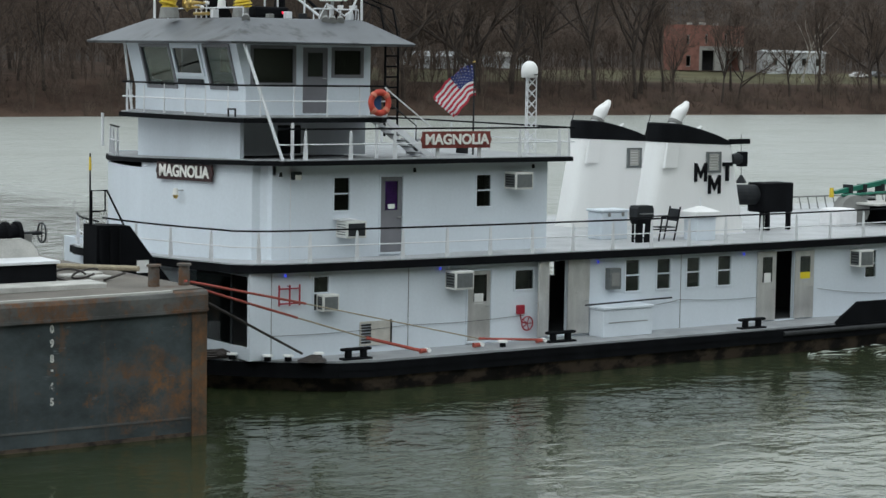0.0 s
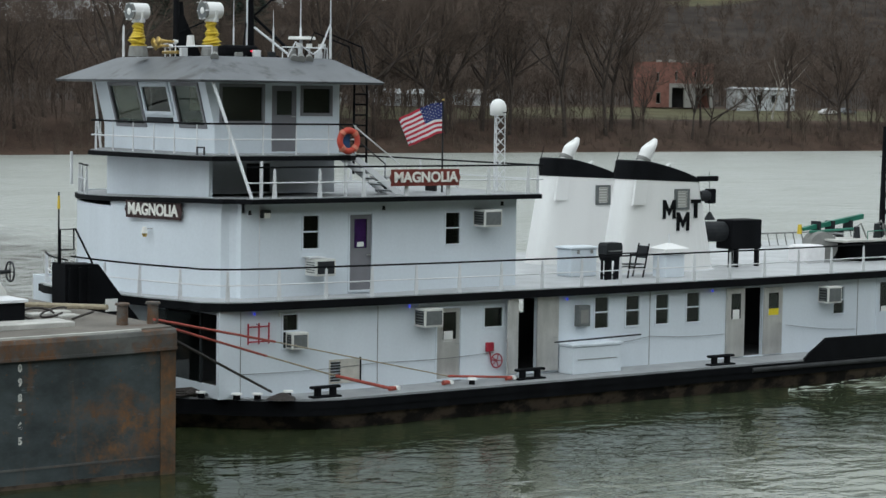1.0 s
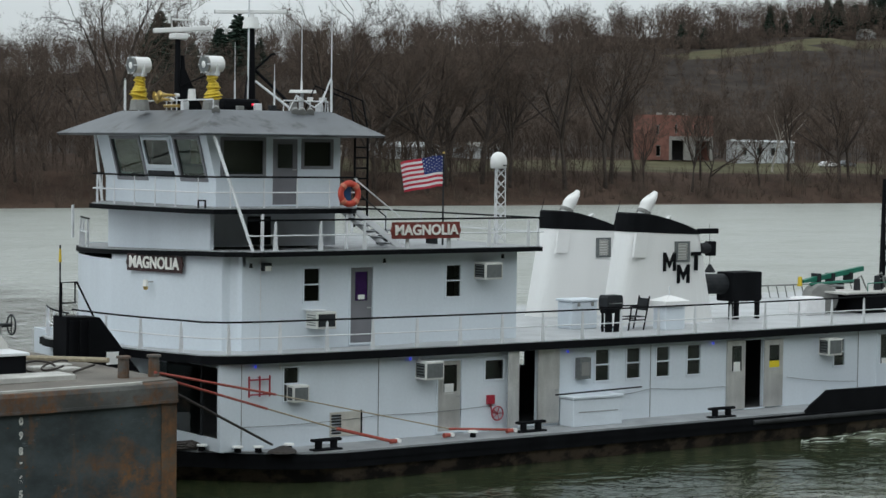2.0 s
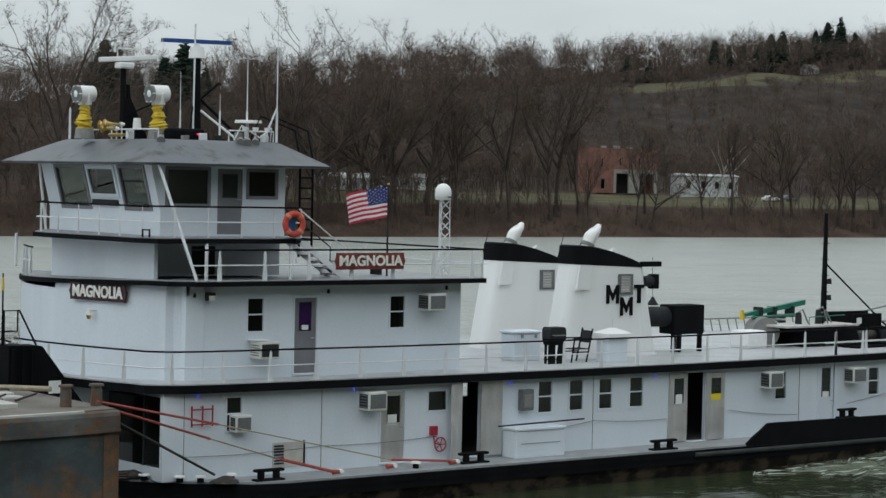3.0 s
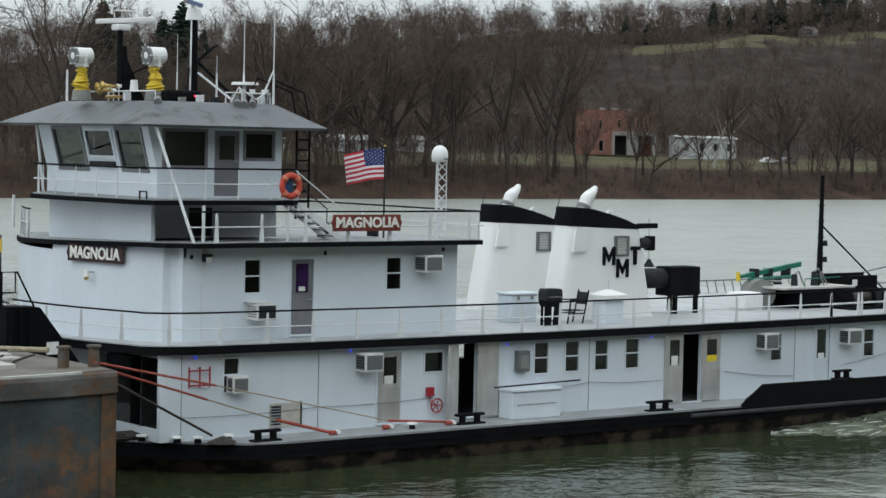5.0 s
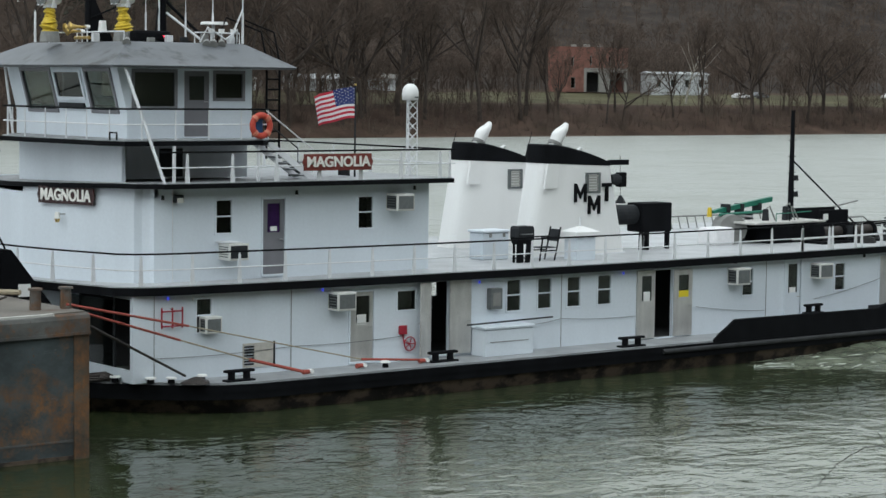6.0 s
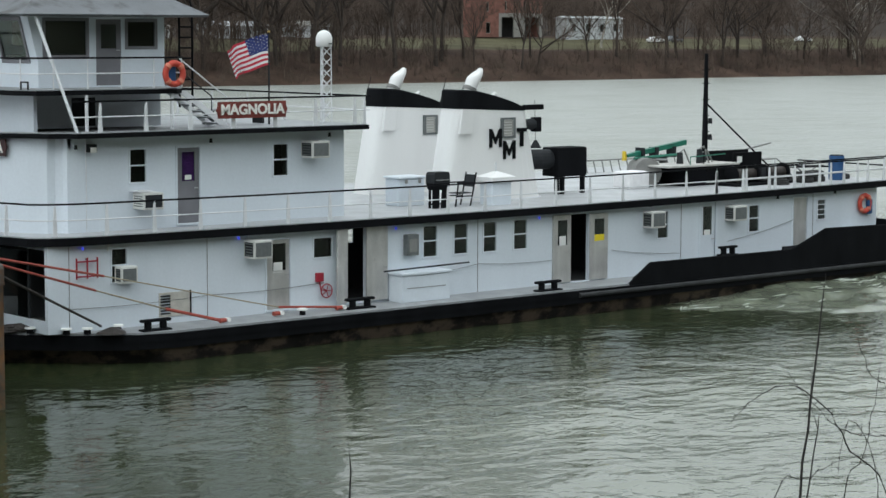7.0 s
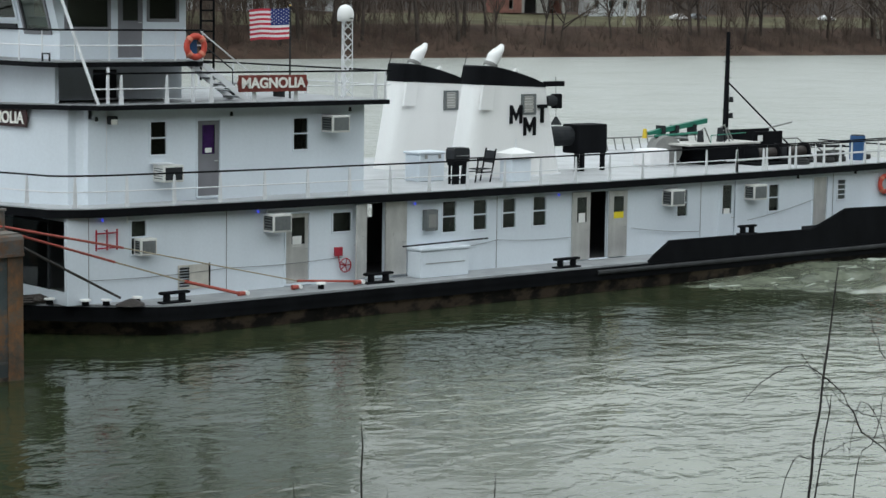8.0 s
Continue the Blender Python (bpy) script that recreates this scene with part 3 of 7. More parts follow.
DARKGREY = mat("dark_grey_metal", (0.028, 0.03, 0.033), 0.65, spec=0.12, vary=0.2, scale=4)
GRILLGREY = mat("grey_grille", (0.13, 0.14, 0.14), 0.6, vary=0.15, scale=10)
ACWHITE = mat("off_white_appliance_casing", (0.66, 0.66, 0.63), 0.5, vary=0.08, scale=4, stain=(0.35, 0.3, 0.24), amount=0.12, streak=2)
YELLOWSIGN = mat("yellow_notice", (0.75, 0.6, 0.02), 0.5, vary=0.05, scale=5)
PAPER = mat("white_paper_notice", (0.8, 0.8, 0.78), 0.7, vary=0.05, scale=5)
TAN = mat("tan_vent_paint", (0.5, 0.48, 0.43), 0.6, vary=0.15, scale=4)
TYRE = mat("black_rubber", (0.02, 0.02, 0.02), 0.8, vary=0.2, scale=6)
CANVAS = mat("grey_canvas", (0.23, 0.23, 0.22), 0.9, vary=0.2, scale=3)
BLUELED = glow_mat("blue_lamp_glow", (0.08, 0.1, 1.0), 1.0)
REDLED = glow_mat("red_lamp_glow", (1.0, 0.02, 0.06), 2.0)
FLAGRED = mat("flag_red_cloth", (0.5, 0.03, 0.06), 0.85, vary=0.12, scale=5)
FLAGWHITE = mat("flag_white_cloth", (0.78, 0.77, 0.78), 0.85, vary=0.08, scale=5)
FLAGBLUE = mat("flag_blue_cloth", (0.02, 0.035, 0.17), 0.85, vary=0.15, scale=5)


DARKGLASS = glass_mat("dark_wheelhouse_glass", (0.2, 0.22, 0.19))
# ---- windows, doors and fittings on the house sides ----
def window(x0, x1, z0, z1, y, panes=2, bars=0):
    f, t = B(), 0.035
    for a in ((x0 - t, x1 + t, z0 - t, z0 + 0.02), (x0 - t, x1 + t, z1 - 0.02, z1 + t)):
        box(f, a[0], a[1], y - 0.02, y + 0.06, a[2], a[3], 0.006)
    for a in ((x0 - t, x0 + 0.02), (x1 - 0.02, x1 + t)):
        box(f, a[0], a[1], y - 0.02, y + 0.06, z0 + 0.02, z1 - 0.02, 0.006)
    if panes == 2:
        zm = (z0 + z1) / 2 + 0.01
        box(f, x0 + 0.02, x1 - 0.02, y - 0.005, y + 0.06, zm - 0.02, zm + 0.02)
    for k in range(bars):
        zb = z0 + (z1 - z0) * (k + 1) / (bars + 1)
        box(f, x0 + 0.02, x1 - 0.02, y - 0.005, y + 0.05, zb - 0.015, zb + 0.015)
    w = part("window", f, WHITE, boat, "white framed sash window")
    cuts = [z0 + 0.02, zm - 0.02, zm + 0.02, z1 - 0.02] if panes == 2 else [z0 + 0.02, z1 - 0.02]
    for k in range(0, len(cuts), 2):
        g = part("pane", box(B(), x0 + 0.02, x1 - 0.02, y + 0.025 + 0.012 * (k // 2), y + 0.031 + 0.012 * (k // 2), cuts[k], cuts[k + 1]), GLASS, w)
        g.visible_shadow = False
    return w


for n_, (a, b, c, d) in enumerate(MAIN_WIN):
    window(a, b, c, d, 0.0, 1 if n_ == 7 else 2, 3 if n_ == 7 else 0)
for a, b, c, d in UP_WIN:
    window(a, b, c, d, 1.0)
window(11.66, 12.36, 2.33, 2.92, 0.0, panes=1)


def door_leaf(x0, x1, z0, z1, y, material, glass=(0.15, 0.85, 0.55, 0.93), label="", turn=0.0, hinge="l", notice=None):
    """A door leaf with a glazed opening, frame rim, handle and hinges; it may stand open."""
    w = x1 - x0
    gx0, gx1 = w * glass[0], w * glass[1]
    gz0, gz1 = z0 + (z1 - z0) * glass[2], z0 + (z1 - z0) * glass[3]
    holes = [(gx0, gx1, gz0, gz1)]
    leaf = part("door", panel(B(), 0, w, z0, z1, holes, lambda u, v, d: (u, d, v), 0.05), material, boat, label)
    part("glazing_bead", panel(B(), gx0 - 0.03, gx1 + 0.03, gz0 - 0.03, gz1 + 0.03, [(gx0 + 0.015, gx1 - 0.015, gz0 + 0.015, gz1 - 0.015)], lambda u, v, d: (u, d - 0.014, v), 0.012), material, leaf)
    g = part("pane", box(B(), gx0, gx1, 0.012, 0.018, gz0, gz1), GLASS, leaf)
    # dark sheet added behind the glass so that open leaves show dark panes
    if y < 0:
        part("dark_backing", box(B(), gx0, gx1, 0.03, 0.045, gz0, gz1), DARKGREY, leaf)
    g.visible_shadow = False
    hb = B()
    tube(hb, (w - 0.07 if hinge == "l" else 0.07, -0.05, z0 + 0.98), (w - 0.07 if hinge == "l" else 0.07, 0.0, z0 + 0.98), 0.012)
    box(hb, *sorted((w - 0.19 if hinge == "l" else 0.05, w - 0.05 if hinge == "l" else 0.19)), -0.065, -0.045, z0 + 0.965, z0 + 0.995, 0.004)
    part("handle", hb, CHROME, leaf, "steel lever handle")
    for zz in (z0 + 0.3, z1 - 0.3):
        part("hinge", tube(B(), (0.0 if hinge == "l" else w, -0.012, zz - 0.06), (0.0 if hinge == "l" else w, -0.012, zz + 0.06), 0.014), CHROME, leaf)
    if notice:
        m, nz, nw, nh = notice
        part("notice", box(B(), w / 2 - nw / 2, w / 2 + nw / 2, -0.012 if nz < gz0 else -0.022, -0.006 if nz < gz0 else -0.016, nz, nz + nh), m, leaf, "small paper notice")
    leaf.matrix_basis = pose(x0, y, 0, rz=turn)
    return leaf


def casing(x0, x1, z0, z1, y, material=WHITE):
    f = B()
    box(f, x0 - 0.06, x0, y - 0.025, y + 0.03, z0, z1 + 0.06, 0.006)
    box(f, x1, x1 + 0.06, y - 0.025, y + 0.03, z0, z1 + 0.06, 0.006)
    box(f, x0, x1, y - 0.025, y + 0.03, z1, z1 + 0.06, 0.006)
    box(f, x0 - 0.06, x1 + 0.06, y - 0.05, y + 0.1, z0 - 0.06, z0, 0.01)
    return part("door_frame", f, material, boat)


for a, b, c, d in MAIN_DOOR:
    casing(a, b, c, d, 0.0)
casing(*UP_DOOR[0], 1.0)
door_leaf(7.66, 8.4, 3.5, 5.62, 1.03, DOORGREY, (0.2, 0.82, 0.55, 0.95), "grey door with a purple curtain in its window", notice=(PAPER, 4.72, 0.22, 0.13))
part("curtain", box(B(), 7.78, 8.3, 1.085, 1.1, 4.62, 5.55), PURPLE, boat, "purple curtain cloth")
door_leaf(10.0, 10.82, 0.95, 2.95, 0.03, DOORDULL, (0.25, 0.86, 0.55, 0.95), "dull aluminium door", notice=(PAPER, 2.0, 0.32, 0.3))
# double-leaf doorway standing open outwards
door_leaf(12.86, 13.4, 0.95, 3.12, -0.02, DOORDULL, (0.4, 0.42, 0.55, 0.56), "open dented aluminium door", turn=-160)
door_leaf(13.58, 14.34, 0.95, 3.14, -0.07, DOORDULL, (0.4, 0.42, 0.55, 0.56), "open dented aluminium door", turn=-4)
# engine-room doorway between two leaves
door_leaf(21.16, 21.94, 0.9, 3.07, -0.06, DOORDULL, (0.22, 0.8, 0.55, 0.93), "aluminium door with a window", notice=(PAPER, 2.1, 0.28, 0.3))
door_leaf(22.78, 23.6, 0.9, 3.03, -0.06, DOORDULL, (0.22, 0.8, 0.58, 0.93), "aluminium door with a yellow notice", notice=(YELLOWSIGN, 2.12, 0.5, 0.24))
door_leaf(28.04, 28.8, 0.9, 3.12, 0.03, WHITE, (0.2, 0.82, 0.5, 0.95), "white door with a tall window", notice=(PAPER, 2.0, 0.3, 0.2))
door_leaf(32.85, 33.6, 0.9, 3.08, 0.03, DOORDULL, (0.4, 0.42, 0.55, 0.56), "dull grey steel door")
# front doors and windows of the main house
part("mullion", box(B(), 2.92, 2.98, 1.02, 1.09, 1.2, 3.1), DARKGREY, boat)
for y0, y1, z0 in ((1.1, 3.6, 1.2), (5.2, 6.2, 0.95)):
    g = part("pane", box(B(), 2.94, 2.95, y0, y1, z0, 3.0), GLASS, boat)
    g.visible_shadow = False
# wheelhouse glazing: raked front panes with broad frames
# centre pane tinted dark to stand in for an open window's unlit interior
for (y0, y1, z0, z1), m in zip(FRH, (GREENGLASS, DARKGLASS, GREENGLASS)):
    f = B()
    panel(f, y0 - 0.07, y1 + 0.07, z0 - 0.07, z1 + 0.07, [(y0 + 0.03, y1 - 0.03, z0 + 0.03, z1 - 0.03)], lambda u, w, d: (4.06 + d - (w - 8.0) * RAKE, u, w), 0.1)
    w = part("wheelhouse_window", f, WHITE if m is DARKGLASS else DOORGREY, boat, "raked wheelhouse window in a painted frame")
    bmg = panel(B(), y0 + 0.03, y1 - 0.03, z0 + 0.03, z1 - 0.03, [], lambda u, w, d: (4.11 + d - (w - 8.0) * RAKE, u, w), 0.008)
    part("pane", bmg, m, w).visible_shadow = False
for x0, x1, z0, z1 in WHOLES[:1] + WHOLES[2:]:
    f = B()
    panel(f, x0 - 0.06, x1 + 0.06, z0 - 0.06, z1 + 0.06, [(x0 + 0.03, x1 - 0.03, z0 + 0.03, z1 - 0.03)], lambda u, w, d: (u, WY - 0.02 + d, w), 0.1)
    w = part("wheelhouse_window", f, DOORGREY, boat, "grey framed wheelhouse side window")
    part("pane", box(B(), x0 + 0.03, x1 - 0.03, WY + 0.03, WY + 0.04, z0 + 0.03, z1 - 0.03), DARKGLASS, w).visible_shadow = False
door_leaf(5.93, 6.75, 7.36, 9.2, WY + 0.02, DOORGREY, (0.18, 0.82, 0.55, 0.93), "grey wheelhouse door")
part("vent_slot", box(B(), 3.98, 4.07, 4.66, 6.12, 8.1, 8.26), DARKGREY, boat)
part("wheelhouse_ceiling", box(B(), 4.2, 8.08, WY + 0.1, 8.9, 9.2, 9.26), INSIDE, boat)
part("steering_console", box(B(), 4.4, 5.0, 3.4, 8.0, WH + 0.01, 8.2, 0.05), DARKGREY, boat)
# tan panel added inside to lighten the view through the side windows
part("pale_view_panel", box(B(), 7.95, 8.07, 2.6, 8.8, 8.2, 9.15), TAN, boat, "tan panel added to lighten the view through the side windows")


def air_con(x0, x1, z0, z1, y, depth, front=None, side=None):
    a = part("air_conditioner", box(B(), x0, x1, y - depth, y + 0.04, z0, z1, 0.02), ACWHITE, boat, "off-white window air conditioner")
    part("grille", box(B(), x0 + 0.05, x1 - 0.05, y - depth - 0.012, y - depth - 0.002, z0 + 0.06, z1 - 0.06, 0.004), front or GRILLGREY, a)
    part("side_grille", box(B(), x0 - 0.004, x0 - 0.001, y - depth + 0.05, y - 0.04, z0 + 0.06, z1 - 0.06), side or DARKGREY, a)
    for k in range(5):
        zz = z0 + 0.1 + k * (z1 - z0 - 0.2) / 4
        part("slat", box(B(), x0 - 0.012, x0 - 0.005, y - depth + 0.06, y - 0.06, zz - 0.014, zz + 0.014), GRILLGREY, a)
    return a


air_con(4.98, 5.5, 2.1, 2.56, 0.0, 0.32)
air_con(9.22, 9.86, 2.5, 3.02, 0.0, 0.5)
air_con(25.27, 25.9, 2.45, 3.0, 0.0, 0.45)
air_con(29.27, 29.93, 2.47, 2.99, 0.0, 0.45)
air_con(6.2, 6.85, 3.98, 4.45, 1.0, 0.55, DARKGREY, ACWHITE)
air_con(11.98, 12.62, 5.2, 5.7, 1.0, 0.55)
part("bracket", box(B(), 6.1, 6.6, 0.6, 1.0, 4.47, 4.5), RAILWHITE, boat)

# vents, cabinets, lamps and pipes on the house side
gr = part("vent_panel", panel(B(), 6.36, 7.38, 1.05, 1.72, [(6.4, 6.72, 1.1, 1.66)], lambda u, w, d: (u, -0.03 + d, w), 0.028), TAN, boat, "tan louvred vent panel")
for k in range(7):
    part("slat", box(B(), 6.4, 6.72, -0.03, -0.005, 1.12 + k * 0.08, 1.16 + k * 0.08), DARKGREY, gr)
part("vent_edge", box(B(), 7.36, 7.4, -0.05, -0.002, 1.05, 1.74), BLACK, boat)
cb = part("switch_cabinet", box(B(), 15.03, 15.47, -0.22, -0.002, 2.2, 2.83, 0.015), GRILLGREY, boat, "grey electrical cabinet")
part("cover", box(B(), 15.1, 15.4, -0.235, -0.224, 2.3, 2.7, 0.004), CANVAS, cb)
for x, z in ((3.95, 3.12), (9.0, 3.1), (14.7, 3.05), (20.55, 3.05), (0.9, 3.2)):
    y = -0.06 if x > 1 else 2.6
    lm = part("blue_lamp", tube(B(), (x, y, z - 0.05), (x, y, z + 0.02), 0.028, 0.024), BLUELED, boat, "small lit blue lamp")
for x in (3.55, 7.96, 18.0, 27.1, 33.9):
    part("wall_seam", tube(B(), (x, -0.012, MD), (x, -0.012, TOP2), 0.009), CANVAS, boat, "grey sealed joint between wall plates")
part("wall_pipe", tube(B(), (4.7, 0.97, D2), (4.7, 0.97, D3), 0.014), RAILWHITE, boat)
for x in (9.28, 4.7):
    part("roof_drain", tube(B(), (x, -0.1, 3.0), (x, -0.1, TOP2 - 0.1), 0.025), RAILWHITE, boat)
fl = part("floodlight", box(B(), 4.7, 4.95, 0.78, 0.98, 5.6, 5.82, 0.02), DARKGREY, boat, "dark floodlight with a bright lens")
part("lens", box(B(), 4.73, 4.92, 0.76, 0.778, 5.6, 5.74), LETTER, fl)
for x, y, z in ((4.35, 0.9, 5.75), (8.75, 0.92, 5.8), (12.95, 0.9, 5.85), (31.9, -0.1, 3.15), (35.0, -0.1, 3.2), (25.5, -0.12, 3.2)):
    part("deck_lamp", tube(B(), (x, y, z - 0.06), (x, y, z + 0.06), 0.05, 0.035), DARKGREY, boat)
# a sagging cable along the house side
for x0, x1, z0, z1 in ((3.5, 8.0, 1.5, 1.55), (8.0, 12.0, 1.55, 1.6), (16.0, 18.0, 1.62, 1.75), (18.0, 21.1, 1.75, 1.65), (23.8, 27.0, 1.8, 1.5), (29.4, 32.8, 1.75, 2.3)):
    pts = [(x0 + (x1 - x0) * k / 8, -0.04, z0 + (z1 - z0) * k / 8 - 0.05 * math.sin(math.pi * k / 8)) for k in range(9)]
    part("cable", chain(B(), pts, 0.008, 5), GRILLGREY, boat)
# fire point: red box and valve wheel
fb = part("fire_box", box(B(), 11.72, 11.98, -0.1, -0.002, 1.64, 1.9, 0.015), RED, boat, "red fire hose box")


def wheel(name, c, r, axis, material, parent, spokes=5, thick=0.018, label=""):
    bm_ = B()
    u, v = (Vector((1, 0, 0)), Vector((0, 0, 1))) if axis == "y" else (Vector((0, 1, 0)), Vector((0, 0, 1)))
    c = Vector(c)
    ring_ = [c + r * (math.cos(a) * u + math.sin(a) * v) for a in [2 * math.pi * k / 20 for k in range(21)]]
    chain(bm_, ring_, thick, 6)
    for k in range(spokes):
        a = 2 * math.pi * k / spokes
        tube(bm_, c, c + r * (math.cos(a) * u + math.sin(a) * v), thick * 0.7, seg=5)
    return part(name, bm_, material, parent, label)


wheel("valve_wheel", (12.07, -0.1, 1.36), 0.2, "y", RED, boat, 5, 0.02, "red valve handwheel")
part("fire_pipe", chain(B(), [(11.85, -0.05, 1.64), (11.9, -0.05, 1.4), (12.07, -0.05, 1.36)], 0.02), RED, boat)
ht = thing("hand_truck", "red tubular hand truck hung on the house side", "hand truck")
b_ = B()
for x in (3.72, 4.05, 4.36):
    tube(b_, (x, -0.12, 2.3), (x, -0.12, 2.86), 0.025)
for z in (2.36, 2.76):
    tube(b_, (3.72, -0.12, z), (4.36, -0.12, z), 0.022)
part("frame", b_, RED, ht)
part("hook", tube(B(), (4.05, -0.13, 2.8), (4.05, 0.0, 2.82), 0.012), DARKGREY, ht)


# ---- rails ----
def along(poly, step, start=0.0):
    """Points at even steps along a plan line."""
    out, carry = [], start
    for (x0, y0), (x1, y1) in zip(poly[:-1], poly[1:]):
        n = math.hypot(x1 - x0, y1 - y0)
        while carry < n:
            out.append((x0 + (x1 - x0) * carry / n, y0 + (y1 - y0) * carry / n))
            carry += step
        carry -= n
    return out


def railing(poly, base, height, step, lift=lambda x: 0.0, post=RAILWHITE, wide=0.07, start=0.0, mid=True):
    top = [(x, y, base + height + lift(x)) for x, y in poly]
    part("top_rail", chain(B(), top, 0.026, 7), BLACK, boat, "black top rail")
    if mid:
        part("middle_rail", chain(B(), [(x, y, base + height * 0.5 + lift(x)) for x, y in poly], 0.02, 6), RAILWHITE, boat, "white middle rail")
    for x, y in along(poly, step, start):
        z = base + lift(x)
        bm_ = B()
        loft(bm_, [[(x - wide, y - 0.012, z), (x + wide, y - 0.012, z), (x + wide, y + 0.012, z), (x - wide, y + 0.012, z)],
                   [(x - wide * 0.45, y - 0.012, z + height - 0.06), (x + wide * 0.45, y - 0.012, z + height - 0.06), (x + wide * 0.45, y + 0.012, z + height - 0.06), (x - wide * 0.45, y + 0.012, z + height - 0.06)]])
        tube(bm_, (x, y, z + height - 0.07), (x, y, z + height), 0.014)
        part("rail_post", bm_, post, boat)


inset2 = [(x + 0.09, y + 0.09) for x, y in DECK2]
railing([(x + 0.05, MID + (MID - y) * 0.8) for x, y in inset2[7:0:-1]], D2 - 0.14, 0.86, 1.1, sheer, wide=0.05)
railing(inset2[:19], D2, 0.86, 1.5, sheer, start=0.3)
railing([(28.1, -0.21), (33.1, -0.21), (37.6, -0.21)], D2 + 0.08, 0.8, 1.35, lambda x: sheer(x) - 0.08, wide=0.08, start=0.5)
railing([(37.75, -0.1), (37.75, 4.0)], D2, 0.52, 2.0, sheer, wide=0.05, mid=False)
ins3 = [(x + 0.08, y + 0.08) for x, y in DECK3]
railing(ins3[-4:], D3T, 0.84, 1.45, wide=0.075, start=0.9)
railing([(13.95, 0.5), (13.95, 10.8)], D3T, 0.84, 2.0, wide=0.05)
railing([(3.62, 9.7), (3.2, 8.6), (3.0, 7.9)], D3T - 0.18, 0.84, 0.85, wide=0.05)
WDI = [(x + 0.07, y + 0.07) for x, y in WD]
railing([(3.85, 8.7), (2.7, 7.05)] + WDI[:6], WH, 0.84, 1.05, wide=0.02, start=0.2)
# raking struts and stanchions under the wheelhouse deck
part("strut", tube(B(), (4.2, 0.55, D3T), (3.52, 1.5, 9.28), 0.045), RAILWHITE, boat, "white raking strut")
for x, y in ((4.75, 0.98), (7.5, 1.0)):
    part("stanchion", tube(B(), (x, y, D3T), (x, y, 7.15), 0.05), RAILWHITE, boat)
part("stanchion", tube(B(), (3.75, 8.55, WH), (3.6, 8.75, 9.28), 0.04), RAILWHITE, boat)
part("stanchion", tube(B(), (3.6, 10.2, D3T), (3.6, 10.2, 7.15), 0.045), RAILWHITE, boat)
part("wheel_deck_lamp", chain(B(), [(3.05, 1.5, WH), (3.05, 1.5, WH + 0.2), (3.15, 1.3, WH + 0.2), (3.15, 1.3, WH)], 0.03), DARKGREY, boat)
dk = part("doorway", box(B(), 5.6, 6.35, 3.17, 3.198, D3T + 0.05, 7.0), DARKGREY, boat, "dark steel door under the wheelhouse deck")

# stairs up to the wheelhouse deck and ladder to the roof
st = part("stairs", B(), RAILWHITE, boat, "white steel stairs")
for dy in (0.0, 0.75):
    s_ = B()
    loft(s_, [[(9.55, 1.5 + dy, D3T), (9.85, 1.5 + dy, D3T), (9.85, 1.54 + dy, D3T), (9.55, 1.54 + dy, D3T)],
              [(8.0, 1.5 + dy, WH - 0.1), (8.3, 1.5 + dy, WH - 0.1), (8.3, 1.54 + dy, WH - 0.1), (8.0, 1.54 + dy, WH - 0.1)]])
    part("stringer", s_, RAILWHITE, st)
    part("stair_rail", chain(B(), [(9.7, 1.52 + dy, D3T), (9.7, 1.52 + dy, D3T + 0.85), (8.1, 1.52 + dy, WH + 0.8)], 0.02), DARKGREY if dy else RAILWHITE, st)
for k in range(6):
    f_ = (k + 0.5) / 6
    part("tread", box(B(), 9.55 - 1.55 * f_, 9.82 - 1.55 * f_, 1.54, 2.25, D3T + (WH - 0.1 - D3T) * f_ - 0.02, D3T + (WH - 0.1 - D3T) * f_ + 0.02), DECKGREY, st)
la = part("ladder", B(), DARKGREY, boat, "black steel ladder to the roof")
for x in (8.72, 9.16):
    part("rail", tube(B(), (x, 2.45, 6.7), (x, 2.45, 9.5), 0.034), BLACK, la)
    part("hoop", chain(B(), [(x, 2.45, 9.5), (x - 0.1, 2.6, 10.35), (x - 0.9, 3.2, 10.75), (x - 1.2, 3.3, 10.0)], 0.03), BLACK, la)
for k in range(9):
    part("rung", tube(B(), (8.72, 2.45, 6.9 + k * 0.3), (9.16, 2.45, 6.9 + k * 0.3), 0.026), BLACK, la)


# ---- signs ----
def text_mesh(body, size, depth=0.012):
    cu = bpy.data.curves.new("words", "FONT")
    cu.body, cu.size, cu.extrude, cu.align_x, cu.align_y = body, size, depth, "CENTER", "CENTER"
    cu.offset = 0.012
    tmp = bpy.data.objects.new("words", cu)
    scene.collection.objects.link(tmp)
    bpy.context.view_layer.update()
    me = bpy.data.meshes.new_from_object(tmp.evaluated_get(bpy.context.evaluated_depsgraph_get()))
    bpy.data.objects.remove(tmp)
    bpy.data.curves.remove(cu)
    return me


DARKBOARD = mat("dark_brown_board_paint", (0.035, 0.012, 0.012), 0.6, vary=0.35, scale=5, stain=(0.1, 0.03, 0.025), amount=0.3)


